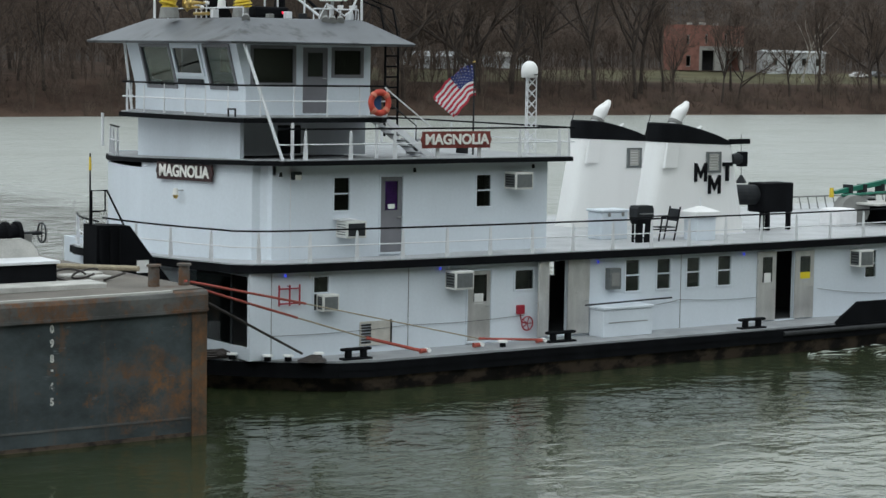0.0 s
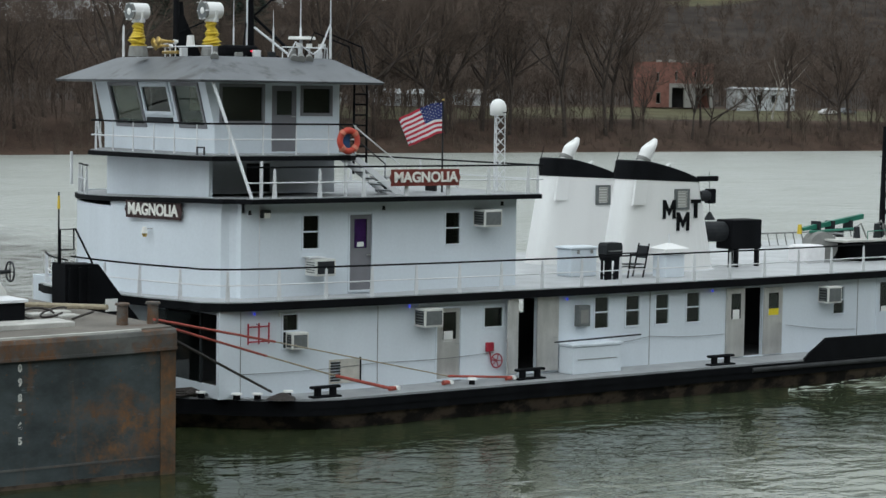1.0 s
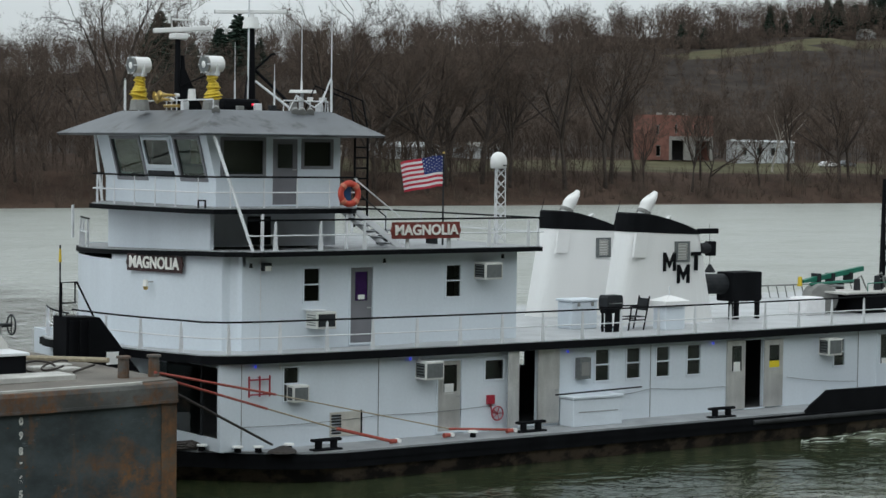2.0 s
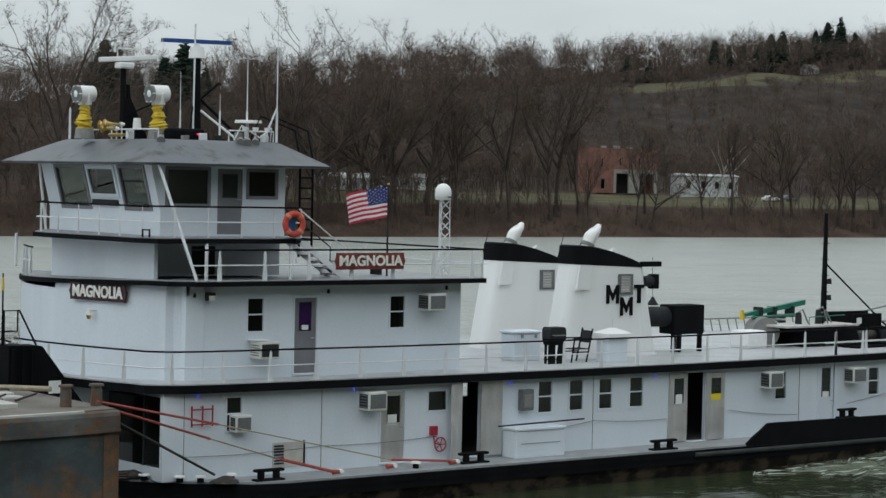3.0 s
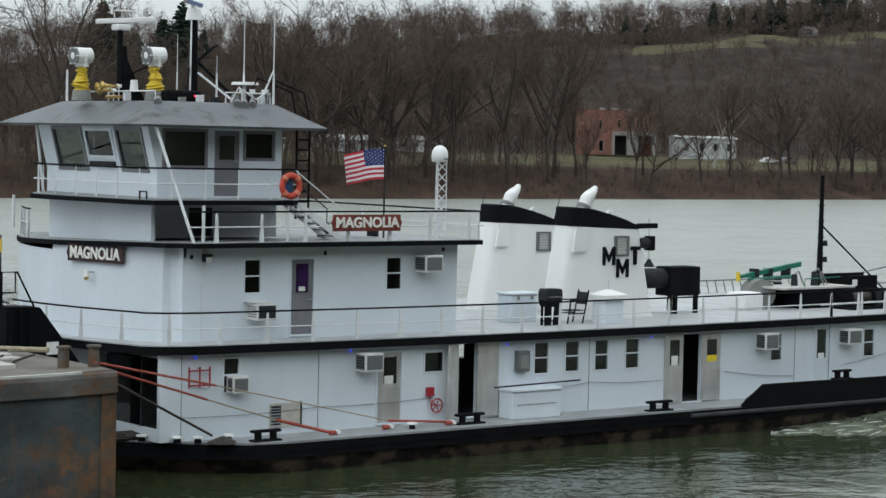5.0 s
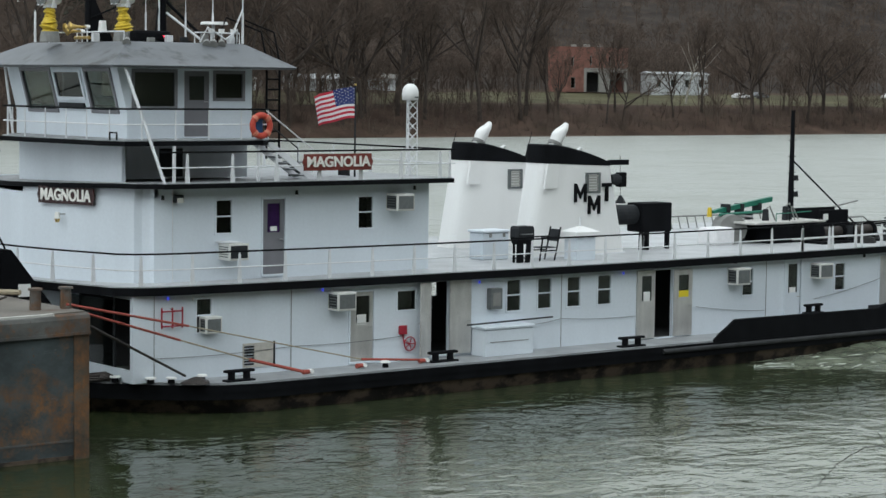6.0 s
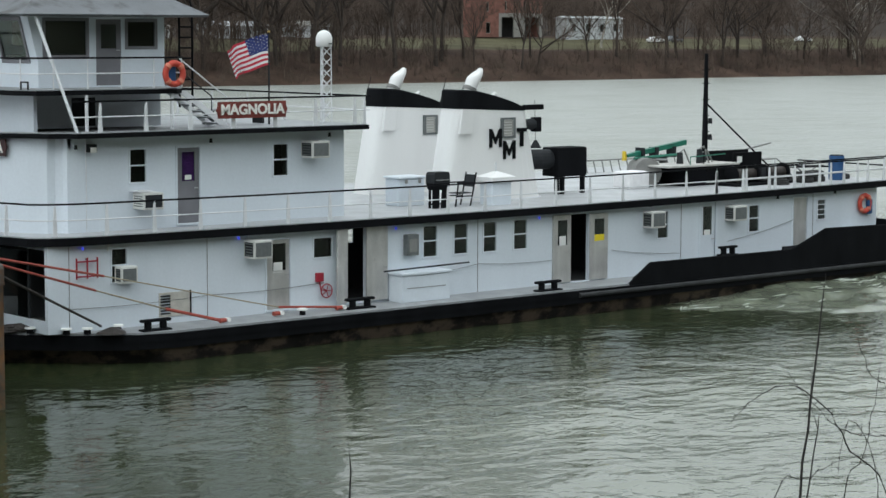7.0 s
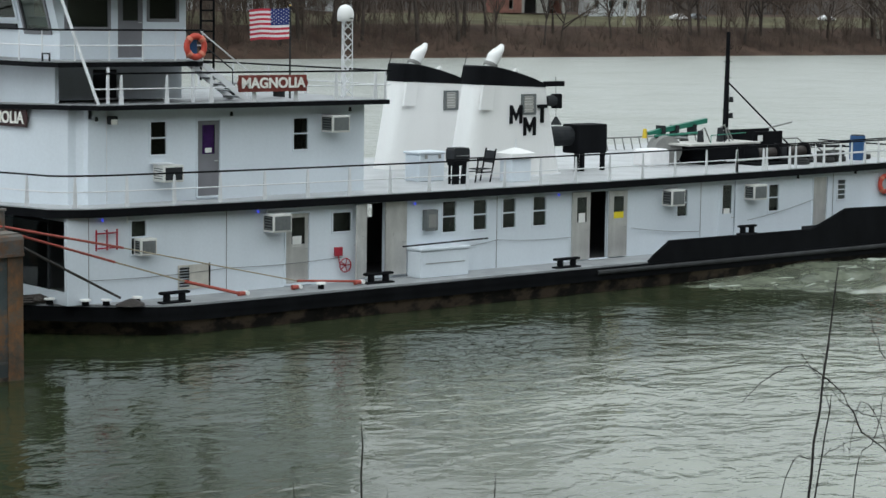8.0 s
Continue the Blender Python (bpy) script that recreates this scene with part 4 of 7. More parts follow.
def name_board(m, w, h, size, stretch, label, paint=None):
    s = thing("name_board", label, "sign")
    bd = B()
    loft(bd, [[(-w / 2 + 0.05, d, -h / 2), (w / 2 - 0.05, d, -h / 2), (w / 2 - 0.05, d, -h / 4), (w / 2, d, 0), (w / 2 - 0.05, d, h / 4), (w / 2 - 0.05, d, h / 2),
               (-w / 2 + 0.05, d, h / 2), (-w / 2 + 0.05, d, h / 4), (-w / 2, d, 0), (-w / 2 + 0.05, d, -h / 4)] for d in (0.0, 0.05)])
    part("board", bd, paint or BOARD, s)
    me = text_mesh("MAGNOLIA", size)
    me.materials.append(LETTER)
    t = new("letters", me)
    t.parent = s
    t.matrix_basis = Matrix.Translation((0, -0.012, 0)) @ pose(0, 0, 0, 90) @ Matrix.Diagonal((stretch, 1, 1, 1))
    t["label"] = "white capital letters"
    s.matrix_basis = m
    return s


name_board(pose(9.8, 0.36, 6.67), 2.44, 0.47, 0.4, 1.06, "dark red name board with white letters on the rail")
fy = 3.5
fx = 2.6 + 1.3 * ((MID - fy) / 4.7) ** 2
slope = 2 * 1.3 * (fy - MID) / 4.7 ** 2
name_board(pose(fx - 0.1, fy, 5.72, rz=-90 - math.degrees(math.atan(slope))), 2.3, 0.47, 0.45, 0.86, "dark brown name board with white letters on the house front", DARKBOARD)
be = thing("bell_lamp", "small brass and white lamp below the name board", "lamp")
part("bracket", tube(B(), (fx, fy + 0.15, 5.2), (fx - 0.25, fy + 0.15, 5.2), 0.02), CHROME, be)
part("body", tube(B(), (fx - 0.27, fy + 0.15, 5.08), (fx - 0.27, fy + 0.15, 5.26), 0.09, 0.06, 12), LETTER, be)
part("lens", tube(B(), (fx - 0.27, fy + 0.15, 4.98), (fx - 0.27, fy + 0.15, 5.08), 0.05, 0.08, 12), BRASS, be)


def life_ring(c, r, label):
    lr = thing("life_ring", label, "life ring")
    bm_ = B()
    rows_ = []
    for k in range(24):
        a = 2 * math.pi * k / 24
        rows_.append([bm_.verts.new((c[0] + (r + 0.09 * math.cos(b)) * math.cos(a), c[1] + 0.07 * math.sin(b), c[2] + (r + 0.09 * math.cos(b)) * math.sin(a))) for b in [2 * math.pi * j / 10 for j in range(10)]])
    for k in range(24):
        for j in range(10):
            bm_.faces.new((rows_[k][j], rows_[(k + 1) % 24][j], rows_[(k + 1) % 24][(j + 1) % 10], rows_[k][(j + 1) % 10]))
    part("ring", bm_, RINGRED, lr, smooth=True)
    for k in range(4):
        a = math.pi / 4 + k * math.pi / 2
        p = Vector((c[0] + r * math.cos(a), c[1] - 0.005, c[2] + r * math.sin(a)))
        d = Vector((-math.sin(a), 0, math.cos(a))) * 0.05
        part("band", tube(B(), p - d, p + d, 0.098, seg=12), FADED, lr, "faded band")
    return lr


life_ring((7.47, 0.82, 7.7), 0.29, "orange-red life ring on the wheelhouse rail")
life_ring((36.7, -0.1, 2.7), 0.29, "orange-red life ring on the after house side")
part("lifejacket", box(B(), 7.32, 7.6, 0.9, 1.02, 7.45, 7.95, 0.05), BLUE, boat, "blue bundle behind the life ring")
tagged(part("dark_bag", box(B(), 36.85, 37.1, -0.16, -0.01, 2.3, 2.85, 0.05), BLUE), "dark blue bag hung on the house side", "bag")

# ---- funnel fittings ----
def funnel_fit(f, cy, dx, dz, letters):
    face = lambda z: cy - 0.66 * (1 - 0.03 * (z - 3.4) / 3.0) - 0.02
    v = part("louvre", panel(B(), 21.08 + dx, 21.72 + dx, 5.43, 6.1, [(21.2 + dx, 21.6 + dx, 5.5, 6.04)], lambda u, w, d: (u, face(w) - 0.02 + d, w), 0.05), GRILLGREY, f, "grey louvred vent")
    for k in range(6):
        part("slat", box(B(), 21.2 + dx, 21.6 + dx, face(5.7) - 0.03, face(5.7) + 0.02, 5.52 + 0.09 * k, 5.575 + 0.09 * k), BARGEPALE, v)
    part("side_plate", loft(B(), [[(x0_ + dx, y_, 5.62), (x0_ + 0.52 + dx, y_, 5.62), (x0_ + 0.62 + dx, y_, 6.4), (x0_ + 0.12 + dx, y_, 6.4)] for x0_, y_ in ((19.3, face(6) - 0.035), (19.3, face(6) + 0.06))]), WARMWHITE, f)
    rr = []
    for k, (far, sz, cut) in enumerate(((-0.35, 0.185, 0), (0.4, 0.2, 0), (0.66, 0.225, 0.06), (0.86, 0.22, 0.18), (0.98, 0.17, 0.22), (1.02, 0.09, 0.18), (1.03, 0.02, 0.12))):
        a = radians(62)
        ring = []
        for b in [2 * math.pi * j / 18 for j in range(18)]:
            e = far + cut * math.cos(b)
            ring.append((20.13 + dx + e * math.cos(a) + sz * math.cos(b) * math.sin(a), cy + sz * math.sin(b), 6.7 + dz + e * math.sin(a) - sz * math.cos(b) * math.cos(a)))
        rr.append(ring)
    part("exhaust_pipe", loft(B(), rr), WARMWHITE, f, "white slant-cut exhaust pipe", smooth=True)
    ca = radians(62)
    part("collar", tube(B(), (20.13 + dx + 0.3 * math.cos(ca), cy, 6.7 + dz + 0.3 * math.sin(ca)), (20.13 + dx + 0.42 * math.cos(ca), cy, 6.7 + dz + 0.42 * math.sin(ca)), 0.235, 0.235, 20), CANVAS, f, "grey clamp collar")
    part("small_pipe", chain(B(), [(21.5 + dx, cy + 0.3, 6.3 + dz), (21.5 + dx, cy + 0.3, 6.75 + dz), (21.7 + dx, cy + 0.3, 6.85 + dz)], 0.07, 8), WARMWHITE, f)
    part("whip", tube(B(), (19.4 + dx, cy + 0.4, 6.6), (19.65 + dx, cy + 0.4, 7.4 + dz), 0.02, 0.008), BLACK, f)
    if letters:
        for x, z, kind_ in ((20.85, 5.45, "m"), (21.45, 5.05, "m"), (22.0, 5.45, "t")):
            bm_ = B()
            y = face(z)
            q = lambda a, b, c, d: box(bm_, a, b, y - 0.035, y + 0.03, c, d)
            if kind_ == "m":
                q(x - 0.26, x - 0.16, z - 0.3, z + 0.3), q(x + 0.16, x + 0.26, z - 0.3, z + 0.3)
                for sgn in (-1, 1):
                    loft(bm_, [[(x + sgn * 0.17, yy, z + 0.3), (x + sgn * 0.17, yy, z + 0.12), (x, yy, z - 0.2), (x, yy, z - 0.02)] for yy in (y - 0.034, y + 0.028)])
            else:
                q(x - 0.06, x + 0.06, z - 0.3, z + 0.18), q(x - 0.2, x + 0.2, z + 0.18, z + 0.3)
            part("mark", bm_, BLACK, f, "black painted mark")


funnel_fit(fun, 3.05, 0, 0, True)
bpy.context.view_layer.update()
funnel_fit(fun2, 3.05, 0, 0, False)

# ---- ropes, straps and deck gear ----
def line(name, pts, r, material, label, category="rope", sag=0.0):
    a, b = Vector(pts[0]), Vector(pts[1])
    n = 12
    out = [a.lerp(b, k / n) - Vector((0, 0, sag * math.sin(math.pi * k / n))) for k in range(n + 1)]
    return tagged(part(name, chain(B(), out, r, 7), material), label, category)


BIT = (-1.25, -3.9, BZ + 0.5)


def bitt(x, y, z, label, name="double_bitt", s=1.0):
    t = thing(name, label, "bollard")
    part("base", box(B(), x - 0.5 * s, x + 0.5 * s, y - 0.14, y + 0.14, z, z + 0.05, 0.01), BLACK, t)
    for dx in (-0.27 * s, 0.27 * s):
        part("post", tube(B(), (x + dx, y, z + 0.05), (x + dx, y, z + 0.26), 0.1, 0.1, 14), BLACK, t)
    part("horn", box(B(), x - 0.52 * s, x + 0.52 * s, y - 0.09, y + 0.09, z + 0.24, z + 0.32, 0.035), BLACK, t, "black cross head")
    return t


def button(x, y, z, label):
    t = thing("mooring_button", label, "bollard", "mooring buttons along the deck edge")
    part("post", tube(B(), (x, y, z), (x, y, z + 0.14), 0.09, 0.08, 12), BLACK, t)
    part("cap", tube(B(), (x, y, z + 0.14), (x, y, z + 0.19), 0.15, 0.13, 14), PAPER, t, "white painted cap")
    return t


bitt(5.62, -0.98, MD, "black double mooring bitt on the grey deck", s=0.9)
bitt(12.75, -0.8, MD, "black double mooring bitt beside a strap")
bitt(19.95, -1.12, MD, "black double mooring bitt on the grey deck")
bitt(28.3, -1.05, 1.42, "black mooring bitt on the bulwark", s=0.8)
for x, y in ((10.6, -0.9), (4.75, -0.5)):
    button(x, y, MD, "black mooring button with a white cap")
straps = [((-1.3, -4.2, 3.6), (4.1, -0.85, 2.43), 0.033, ORANGE, "orange webbing strap tightened from barge to boat"),
          ((-1.3, -4.0, 3.52), (3.75, -1.0, 2.09), 0.033, ORANGE, "orange webbing strap tightened from barge to boat"),
          ((6.1, -0.75, 1.38), (7.75, -1.0, 0.95), 0.045, ORANGE, "orange webbing strap end on the deck edge"),
          ((9.9, -0.7, 1.12), (11.9, -0.85, 0.98), 0.035, ORANGE, "orange webbing strap end beside a bitt")]
for a, b, r, m, lb in straps:
    line("tie_strap", (a, b), r, m, lb, "strap")
line("mooring_rope", ((4.1, -0.85, 2.43), (9.9, -0.7, 1.12)), 0.018, ROPE, "thin weathered rope drawn tight along the boat")
line("mooring_rope", ((3.75, -1.0, 2.09), (6.1, -0.75, 1.38)), 0.022, ROPE, "thin weathered rope between two straps")
line("wire_rope", ((-1.05, -3.8, 3.3), (4.4, -0.2, 1.0)), 0.035, WIRE, "dark wire rope from barge to boat")
for x, y, z in ((7.85, -1.0, 0.9), (12.0, -0.85, 0.9), (9.85, -0.75, 0.9)):
    t = thing("strap_hook", "red painted strap hook on the deck", "hook")
    part("body", tube(B(), (x - 0.16, y, z + 0.05), (x + 0.16, y, z + 0.05), 0.07, 0.05), ORANGE, t)
    part("cap", tube(B(), (x + 0.1, y - 0.1, z + 0.06), (x + 0.1, y + 0.1, z + 0.06), 0.06, 0.06), PAPER, t)
for k in range(2):
    t = tagged(part("rope_coil", B(), WIRE), "dark rope coil lying on the fore deck", "rope")
    bm_ = B()
    for j in range(3):
        pts = [(2.2 + k * 0.25 + (0.3 - 0.03 * j) * math.cos(a), 1.75 - k * 0.55 + (0.25 - 0.03 * j) * math.sin(a), MD + 0.04 + 0.06 * j) for a in [2 * math.pi * i / 14 for i in range(15)]]
        chain(bm_, pts, 0.035, 6)
    bm_.to_mesh(t.data)
    bm_.free()

for x, y in ((2.72, 0.62), (3.36, -0.16), (3.84, -0.42)):
    t = thing("deck_button", "low black bollard with a white painted top", "bollard", "low bollards on the fore deck")
    part("post", tube(B(), (x, y, MD), (x, y, MD + 0.13), 0.1, 0.09, 14), BLACK, t)
    part("cap", tube(B(), (x, y, MD + 0.13), (x, y, MD + 0.17), 0.15, 0.14, 16), PAPER, t, "white painted cap")
bm_ = B()
loft(bm_, [[(4.42 + r * math.cos(a) * (1 + 0.15 * math.sin(3 * a)), -0.75 + r * 0.8 * math.sin(a), MD + z) for a in [2 * math.pi * k / 16 for k in range(16)]] for r, z in ((0.42, 0.0), (0.38, 0.05), (0.26, 0.1), (0.14, 0.15), (0.05, 0.18))])
tagged(part("rope_pile", bm_, WIRE), "dark heap of wire rope on the deck edge", "rope")
bm_ = B()
for k in range(3):
    chain(bm_, [(2.3 + 0.08 * k, 1.25 - 0.1 * k, MD + 0.07 + 0.05 * k), (2.5 + 0.06 * k, 0.98, MD + 0.09 + 0.05 * k), (2.72, 0.85 - 0.06 * k, MD + 0.06 + 0.03 * k)], 0.07, 8)
tagged(part("rope_bundle", bm_, WIRE), "dark thick rope bundle on the fore deck", "rope")

# storage lockers and loose gear on the main deck
lk = thing("storage_locker", "long white storage locker on the main deck", "locker")
part("body", box(B(), 14.4, 16.28, -0.72, -0.06, MD, 1.66, 0.02), WHITE, lk)
part("lid", box(B(), 14.36, 16.32, -0.76, -0.04, 1.67, 1.76, 0.025), WHITE, lk)
part("seam", box(B(), 14.6, 16.1, -0.732, -0.722, 1.28, 1.3), CANVAS, lk)
tagged(part("boat_hook", tube(B(), (13.9, -0.5, 1.83), (17.4, -0.3, 1.86), 0.025), DARKGREY), "long dark pole lying over the locker", "pole")

# bulwark towards the stern
bul = [(23.3, 0.8), (23.55, 1.05), (24.25, 1.44), (31.2, 1.42), (33.0, 2.05), (39.0, 1.95), (39.0, 0.8)]
bm = B()
loft(bm, [[(x, y, z) for x, z in bul] for y in (-1.4, -1.3)])
part("bulwark", bm, BLACK, boat, "black steel bulwark")
part("bulwark_cap", chain(B(), [(23.3, -1.35, 0.84), (24.25, -1.35, 1.45), (31.2, -1.35, 1.43), (33.0, -1.35, 2.06), (39.0, -1.35, 1.96)], 0.045), BLACK, boat)
part("bulwark", box(B(), 38.9, 39.0, -1.3, 12.6, MD, 1.95), BLACK, boat)
part("bulwark_stay", box(B(), 31.0, 32.6, -1.2, -1.1, MD, 1.55), DARKGREY, boat)
tagged(part("step_box", box(B(), 35.4, 36.4, -0.5, -0.02, 1.6, 1.75, 0.02), WHITE), "white shelf fixed to the after house", "shelf")

# tow knee on the bow
kn = part("tow_knee", B(), BLACK, boat, "black steel tow knee")
bm = B()
loft(bm, [[(-0.32, y, MD), (2.0, y, MD), (2.0, y, 2.66), (0.66, y, 4.36), (-0.32, y, 4.4)] for y in (2.55, 3.35)])
part("plate", bm, BLACK, kn)
for x in (-0.2, 0.08, 0.36):
    part("rib", box(B(), x - 0.04, x + 0.04, 2.47, 2.55, 1.0, 4.3), BLACK, kn)
part("notice", box(B(), 0.86, 1.22, 2.535, 2.549, 3.08, 3.42), PAPER, kn, "white notice plate")
part("knee_rail", chain(B(), [(-0.3, 2.9, 4.4), (-0.3, 2.9, 5.3), (0.15, 2.9, 5.3), (0.65, 2.9, 4.36)], 0.03), BLACK, kn)
part("knee_rail", chain(B(), [(-0.3, 2.9, 4.75), (0.1, 2.9, 4.75), (0.1, 2.9, 5.3)], 0.025), BLACK, kn)
sf = part("jack_staff", tube(B(), (-0.34, 2.9, 4.4), (-0.34, 2.9, 6.3), 0.03, 0.02), BLACK, kn)
part("pennant", tube(B(), (-0.34, 2.9, 5.85), (-0.34, 2.9, 6.2), 0.045, 0.03), YELLOW, sf, "yellow furled pennant")

# ---- things on the second deck ----
def legs(bm_, x0, x1, y0, y1, z0, z1, r=0.025):
    for x in (x0, x1):
        for y in (y0, y1):
            tube(bm_, (x, y, z0), (x, y, z1), r, seg=6)


bx = thing("deck_locker", "white ribbed locker standing beside the funnel", "locker")
part("body", box(B(), 16.95, 18.0, 2.55, 3.25, D2, 4.25, 0.03), WHITE, bx)
part("lid", box(B(), 16.9, 18.05, 2.5, 3.3, 4.26, 4.34, 0.03), WHITE, bx)
for x in (17.2, 17.75):
    part("latch", box(B(), x - 0.05, x + 0.05, 2.485, 2.5, 4.12, 4.24), CANVAS, bx)
gl = thing("barbecue_grill", "black kettle barbecue grill on the upper deck", "grill")
part("hood", loft(B(), [[(17.2, y, 4.2), (17.86, y, 4.2), (17.85, y, 4.46), (17.8, y, 4.54), (17.26, y, 4.54), (17.21, y, 4.46)] for y in (1.15, 1.55)]), DARKGREY, gl)
part("hood_handle", chain(B(), [(17.3, 1.15, 4.3), (17.3, 1.09, 4.3), (17.76, 1.09, 4.3), (17.76, 1.15, 4.3)], 0.016), CHROME, gl)
part("firebox", loft(B(), [[(17.25, 1.2, 3.98), (17.8, 1.2, 3.98), (17.8, 1.5, 3.98), (17.25, 1.5, 3.98)], [(17.2, 1.15, 4.19), (17.86, 1.15, 4.19), (17.86, 1.55, 4.19), (17.2, 1.55, 4.19)]]), BLACK, gl)
for x in (17.24, 17.58):
    part("side_panel", loft(B(), [[(x, y, D2), (x + 0.24, y, D2), (x + 0.24, y, 3.98), (x + (0.05 if x > 17.3 else 0), y, 3.98)] for y in (1.22, 1.28)]), BLACK, gl)
    part("leg", box(B(), x + 0.02, x + 0.08, 1.42, 1.48, D2, 3.98), BLACK, gl)
part("shelf", box(B(), 17.24, 17.82, 1.28, 1.48, D2 + 0.12, D2 + 0.15), BLACK, gl)
ch = thing("folding_chair", "black tubular folding chair on the upper deck", "chair")
part("seat", box(B(), 18.4, 19.0, 1.42, 1.86, 3.8, 3.83, 0.01), DARKGREY, ch)
for y in (1.4, 1.88):
    part("back_post", chain(B(), [(18.92, y, D2), (19.02, y, 3.82), (19.16, y, 4.45)], 0.028), BLACK, ch)
    part("leg", chain(B(), [(18.3, y, D2), (18.42, y, 4.12)], 0.028), BLACK, ch)
    part("armrest", box(B(), 18.38, 19.12, y - 0.03, y + 0.03, 4.12, 4.16, 0.008), BLACK, ch)
    part("brace", tube(B(), (18.36, y, 3.72), (18.95, y, 3.72), 0.02), BLACK, ch)
part("backrest", loft(B(), [[(19.05, y, 4.0), (19.08, y, 4.0), (19.16, y, 4.38), (19.13, y, 4.38)] for y in (1.42, 1.86)]), DARKGREY, ch)
hc = thing("hatch_box", "white box with a pyramid lid on the upper deck", "box")
part("body", box(B(), 19.5, 20.3, 1.0, 1.6, D2, 4.12, 0.02), WHITE, hc)
bm = B()
loft(bm, [[(19.4, 0.9, 4.13), (20.4, 0.9, 4.13), (20.4, 1.7, 4.13), (19.4, 1.7, 4.13)], [(19.4, 0.9, 4.3), (20.4, 0.9, 4.3), (20.4, 1.7, 4.3), (19.4, 1.7, 4.3)],
          [(19.82, 1.22, 4.46), (19.98, 1.22, 4.46), (19.98, 1.38, 4.46), (19.82, 1.38, 4.46)]])
part("lid", bm, WARMWHITE, hc)
part("vent_pipe", tube(B(), (19.9, 1.3, 4.45), (19.9, 1.3, 4.75), 0.025), RAILWHITE, hc)
tk = thing("black_tank", "black box tank with a duct on legs beside the funnel", "tank")
part("box", box(B(), 24.15, 25.5, 2.9, 3.7, 4.02, 5.0, 0.04), BLACK, tk)
part("duct", tube(B(), (22.9, 3.4, 4.62), (24.16, 3.4, 4.6), 0.34, 0.34, 18), DARKGREY, tk)
for x in (24.2, 24.45, 25.4):
    part("leg", box(B(), x - 0.05, x + 0.05, 2.95, 3.1, D2, 4.02), BLACK, tk)
part("cone", tube(B(), (23.75, 3.6, 4.98), (23.75, 3.6, 5.25), 0.2, 0.04), DARKGREY, tk)
part("aerial", tube(B(), (23.75, 3.6, 5.2), (23.7, 3.6, 6.6), 0.012), CANVAS, tk)
hb = part("horn_bracket", box(B(), 22.2, 23.05, 2.45, 2.6, 6.33, 6.5, 0.02), BLACK, fun, "black bracket behind the funnel")
part("horn", tube(B(), (22.35, 2.6, 5.85), (22.7, 2.6, 5.85), 0.16, 0.2, 14), DARKGREY, fun)
part("horn_mount", box(B(), 22.66, 22.96, 2.45, 2.7, 5.6, 6.08, 0.03), BLACK, fun)
wl_ = thing("vent_box", "white ventilator box behind the upper house", "ventilator")
part("body", box(B(), 15.3, 16.0, 7.2, 8.2, D2, 4.45, 0.04), WHITE, wl_)
part("cap", box(B(), 15.2, 16.1, 7.1, 8.3, 4.46, 4.6, 0.04), WARMWHITE, wl_)

# stern gear on the second deck
tb = thing("work_platform", "black steel platform with a winch on the after deck", "platform")
part("top", box(B(), 29.0, 32.7, 2.4, 3.9, 4.14, 4.22, 0.02), BARGEPALE, tb, "pale worn table top")
part("skirt", box(B(), 30.0, 32.5, 2.5, 3.8, D2, 4.14, 0.03), BLACK, tb)
part("screen", box(B(), 32.6, 34.1, 2.6, 2.7, D2, 4.56, 0.02), BLACK, tb)
part("screen", box(B(), 32.5, 34.9, 3.95, 4.05, D2, 4.56, 0.02), BLACK, tb)
part("notice", box(B(), 32.75, 33.0, 2.58, 2.595, 4.2, 4.42), PAPER, tb, "white notice plate")
dw = thing("deck_winch", "black double-drum winch on the after deck", "winch")
part("bed", box(B(), 31.2, 34.6, 1.2, 2.2, D2, D2 + 0.16, 0.03), BLACK, dw)
for x in (31.5, 33.1):
    part("drum", tube(B(), (x, 1.7, D2 + 0.46), (x + 1.1, 1.7, D2 + 0.46), 0.2, 0.2, 18), WIRE, dw, "drum wound with wire rope")
    for xx in (x - 0.06, x + 1.1):
        part("flange", tube(B(), (xx, 1.7, D2 + 0.46), (xx + 0.06, 1.7, D2 + 0.46), 0.34, 0.34, 20), BLACK, dw)
        part("cheek", box(B(), xx, xx + 0.06, 1.45, 1.95, D2 + 0.16, D2 + 0.46, 0.01), BLACK, dw)
part("gear_case", box(B(), 32.72, 33.02, 1.4, 2.0, D2 + 0.16, D2 + 0.7, 0.05), DARKGREY, dw)
dr = thing("hose_reel", "grey canvas-covered hose reel on the after deck", "reel")
part("drum", tube(B(), (29.0, 3.4, 3.95), (29.5, 4.3, 3.95), 0.5, 0.5, 20), CANVAS, dr)
part("stand", box(B(), 29.0, 29.6, 3.4, 4.3, D2, 3.6), BLACK, dr)
cr = thing("deck_crane", "green hydraulic deck crane with a folded boom", "crane")
part("post", tube(B(), (30.6, 4.2, D2), (30.6, 4.2, 4.5), 0.16, 0.14, 12), DARKGREY, cr)
part("boom", loft(B(), [[(x, y, z), (x, y + 0.18, z), (x, y + 0.18, z + h_), (x, y, z + h_)] for x, y, z, h_ in ((28.7, 4.1, 4.46, 0.1), (29.3, 4.1, 4.5, 0.17), (31.7, 4.1, 4.82, 0.17))]), GREEN, cr, "green box boom")
part("boom_arm", tube(B(), (28.9, 4.0, 4.42), (31.2, 3.9, 4.5), 0.05), GREEN, cr)
part("ram", tube(B(), (29.0, 4.05, 4.42), (30.6, 4.05, 4.3), 0.06), CHROME, cr)
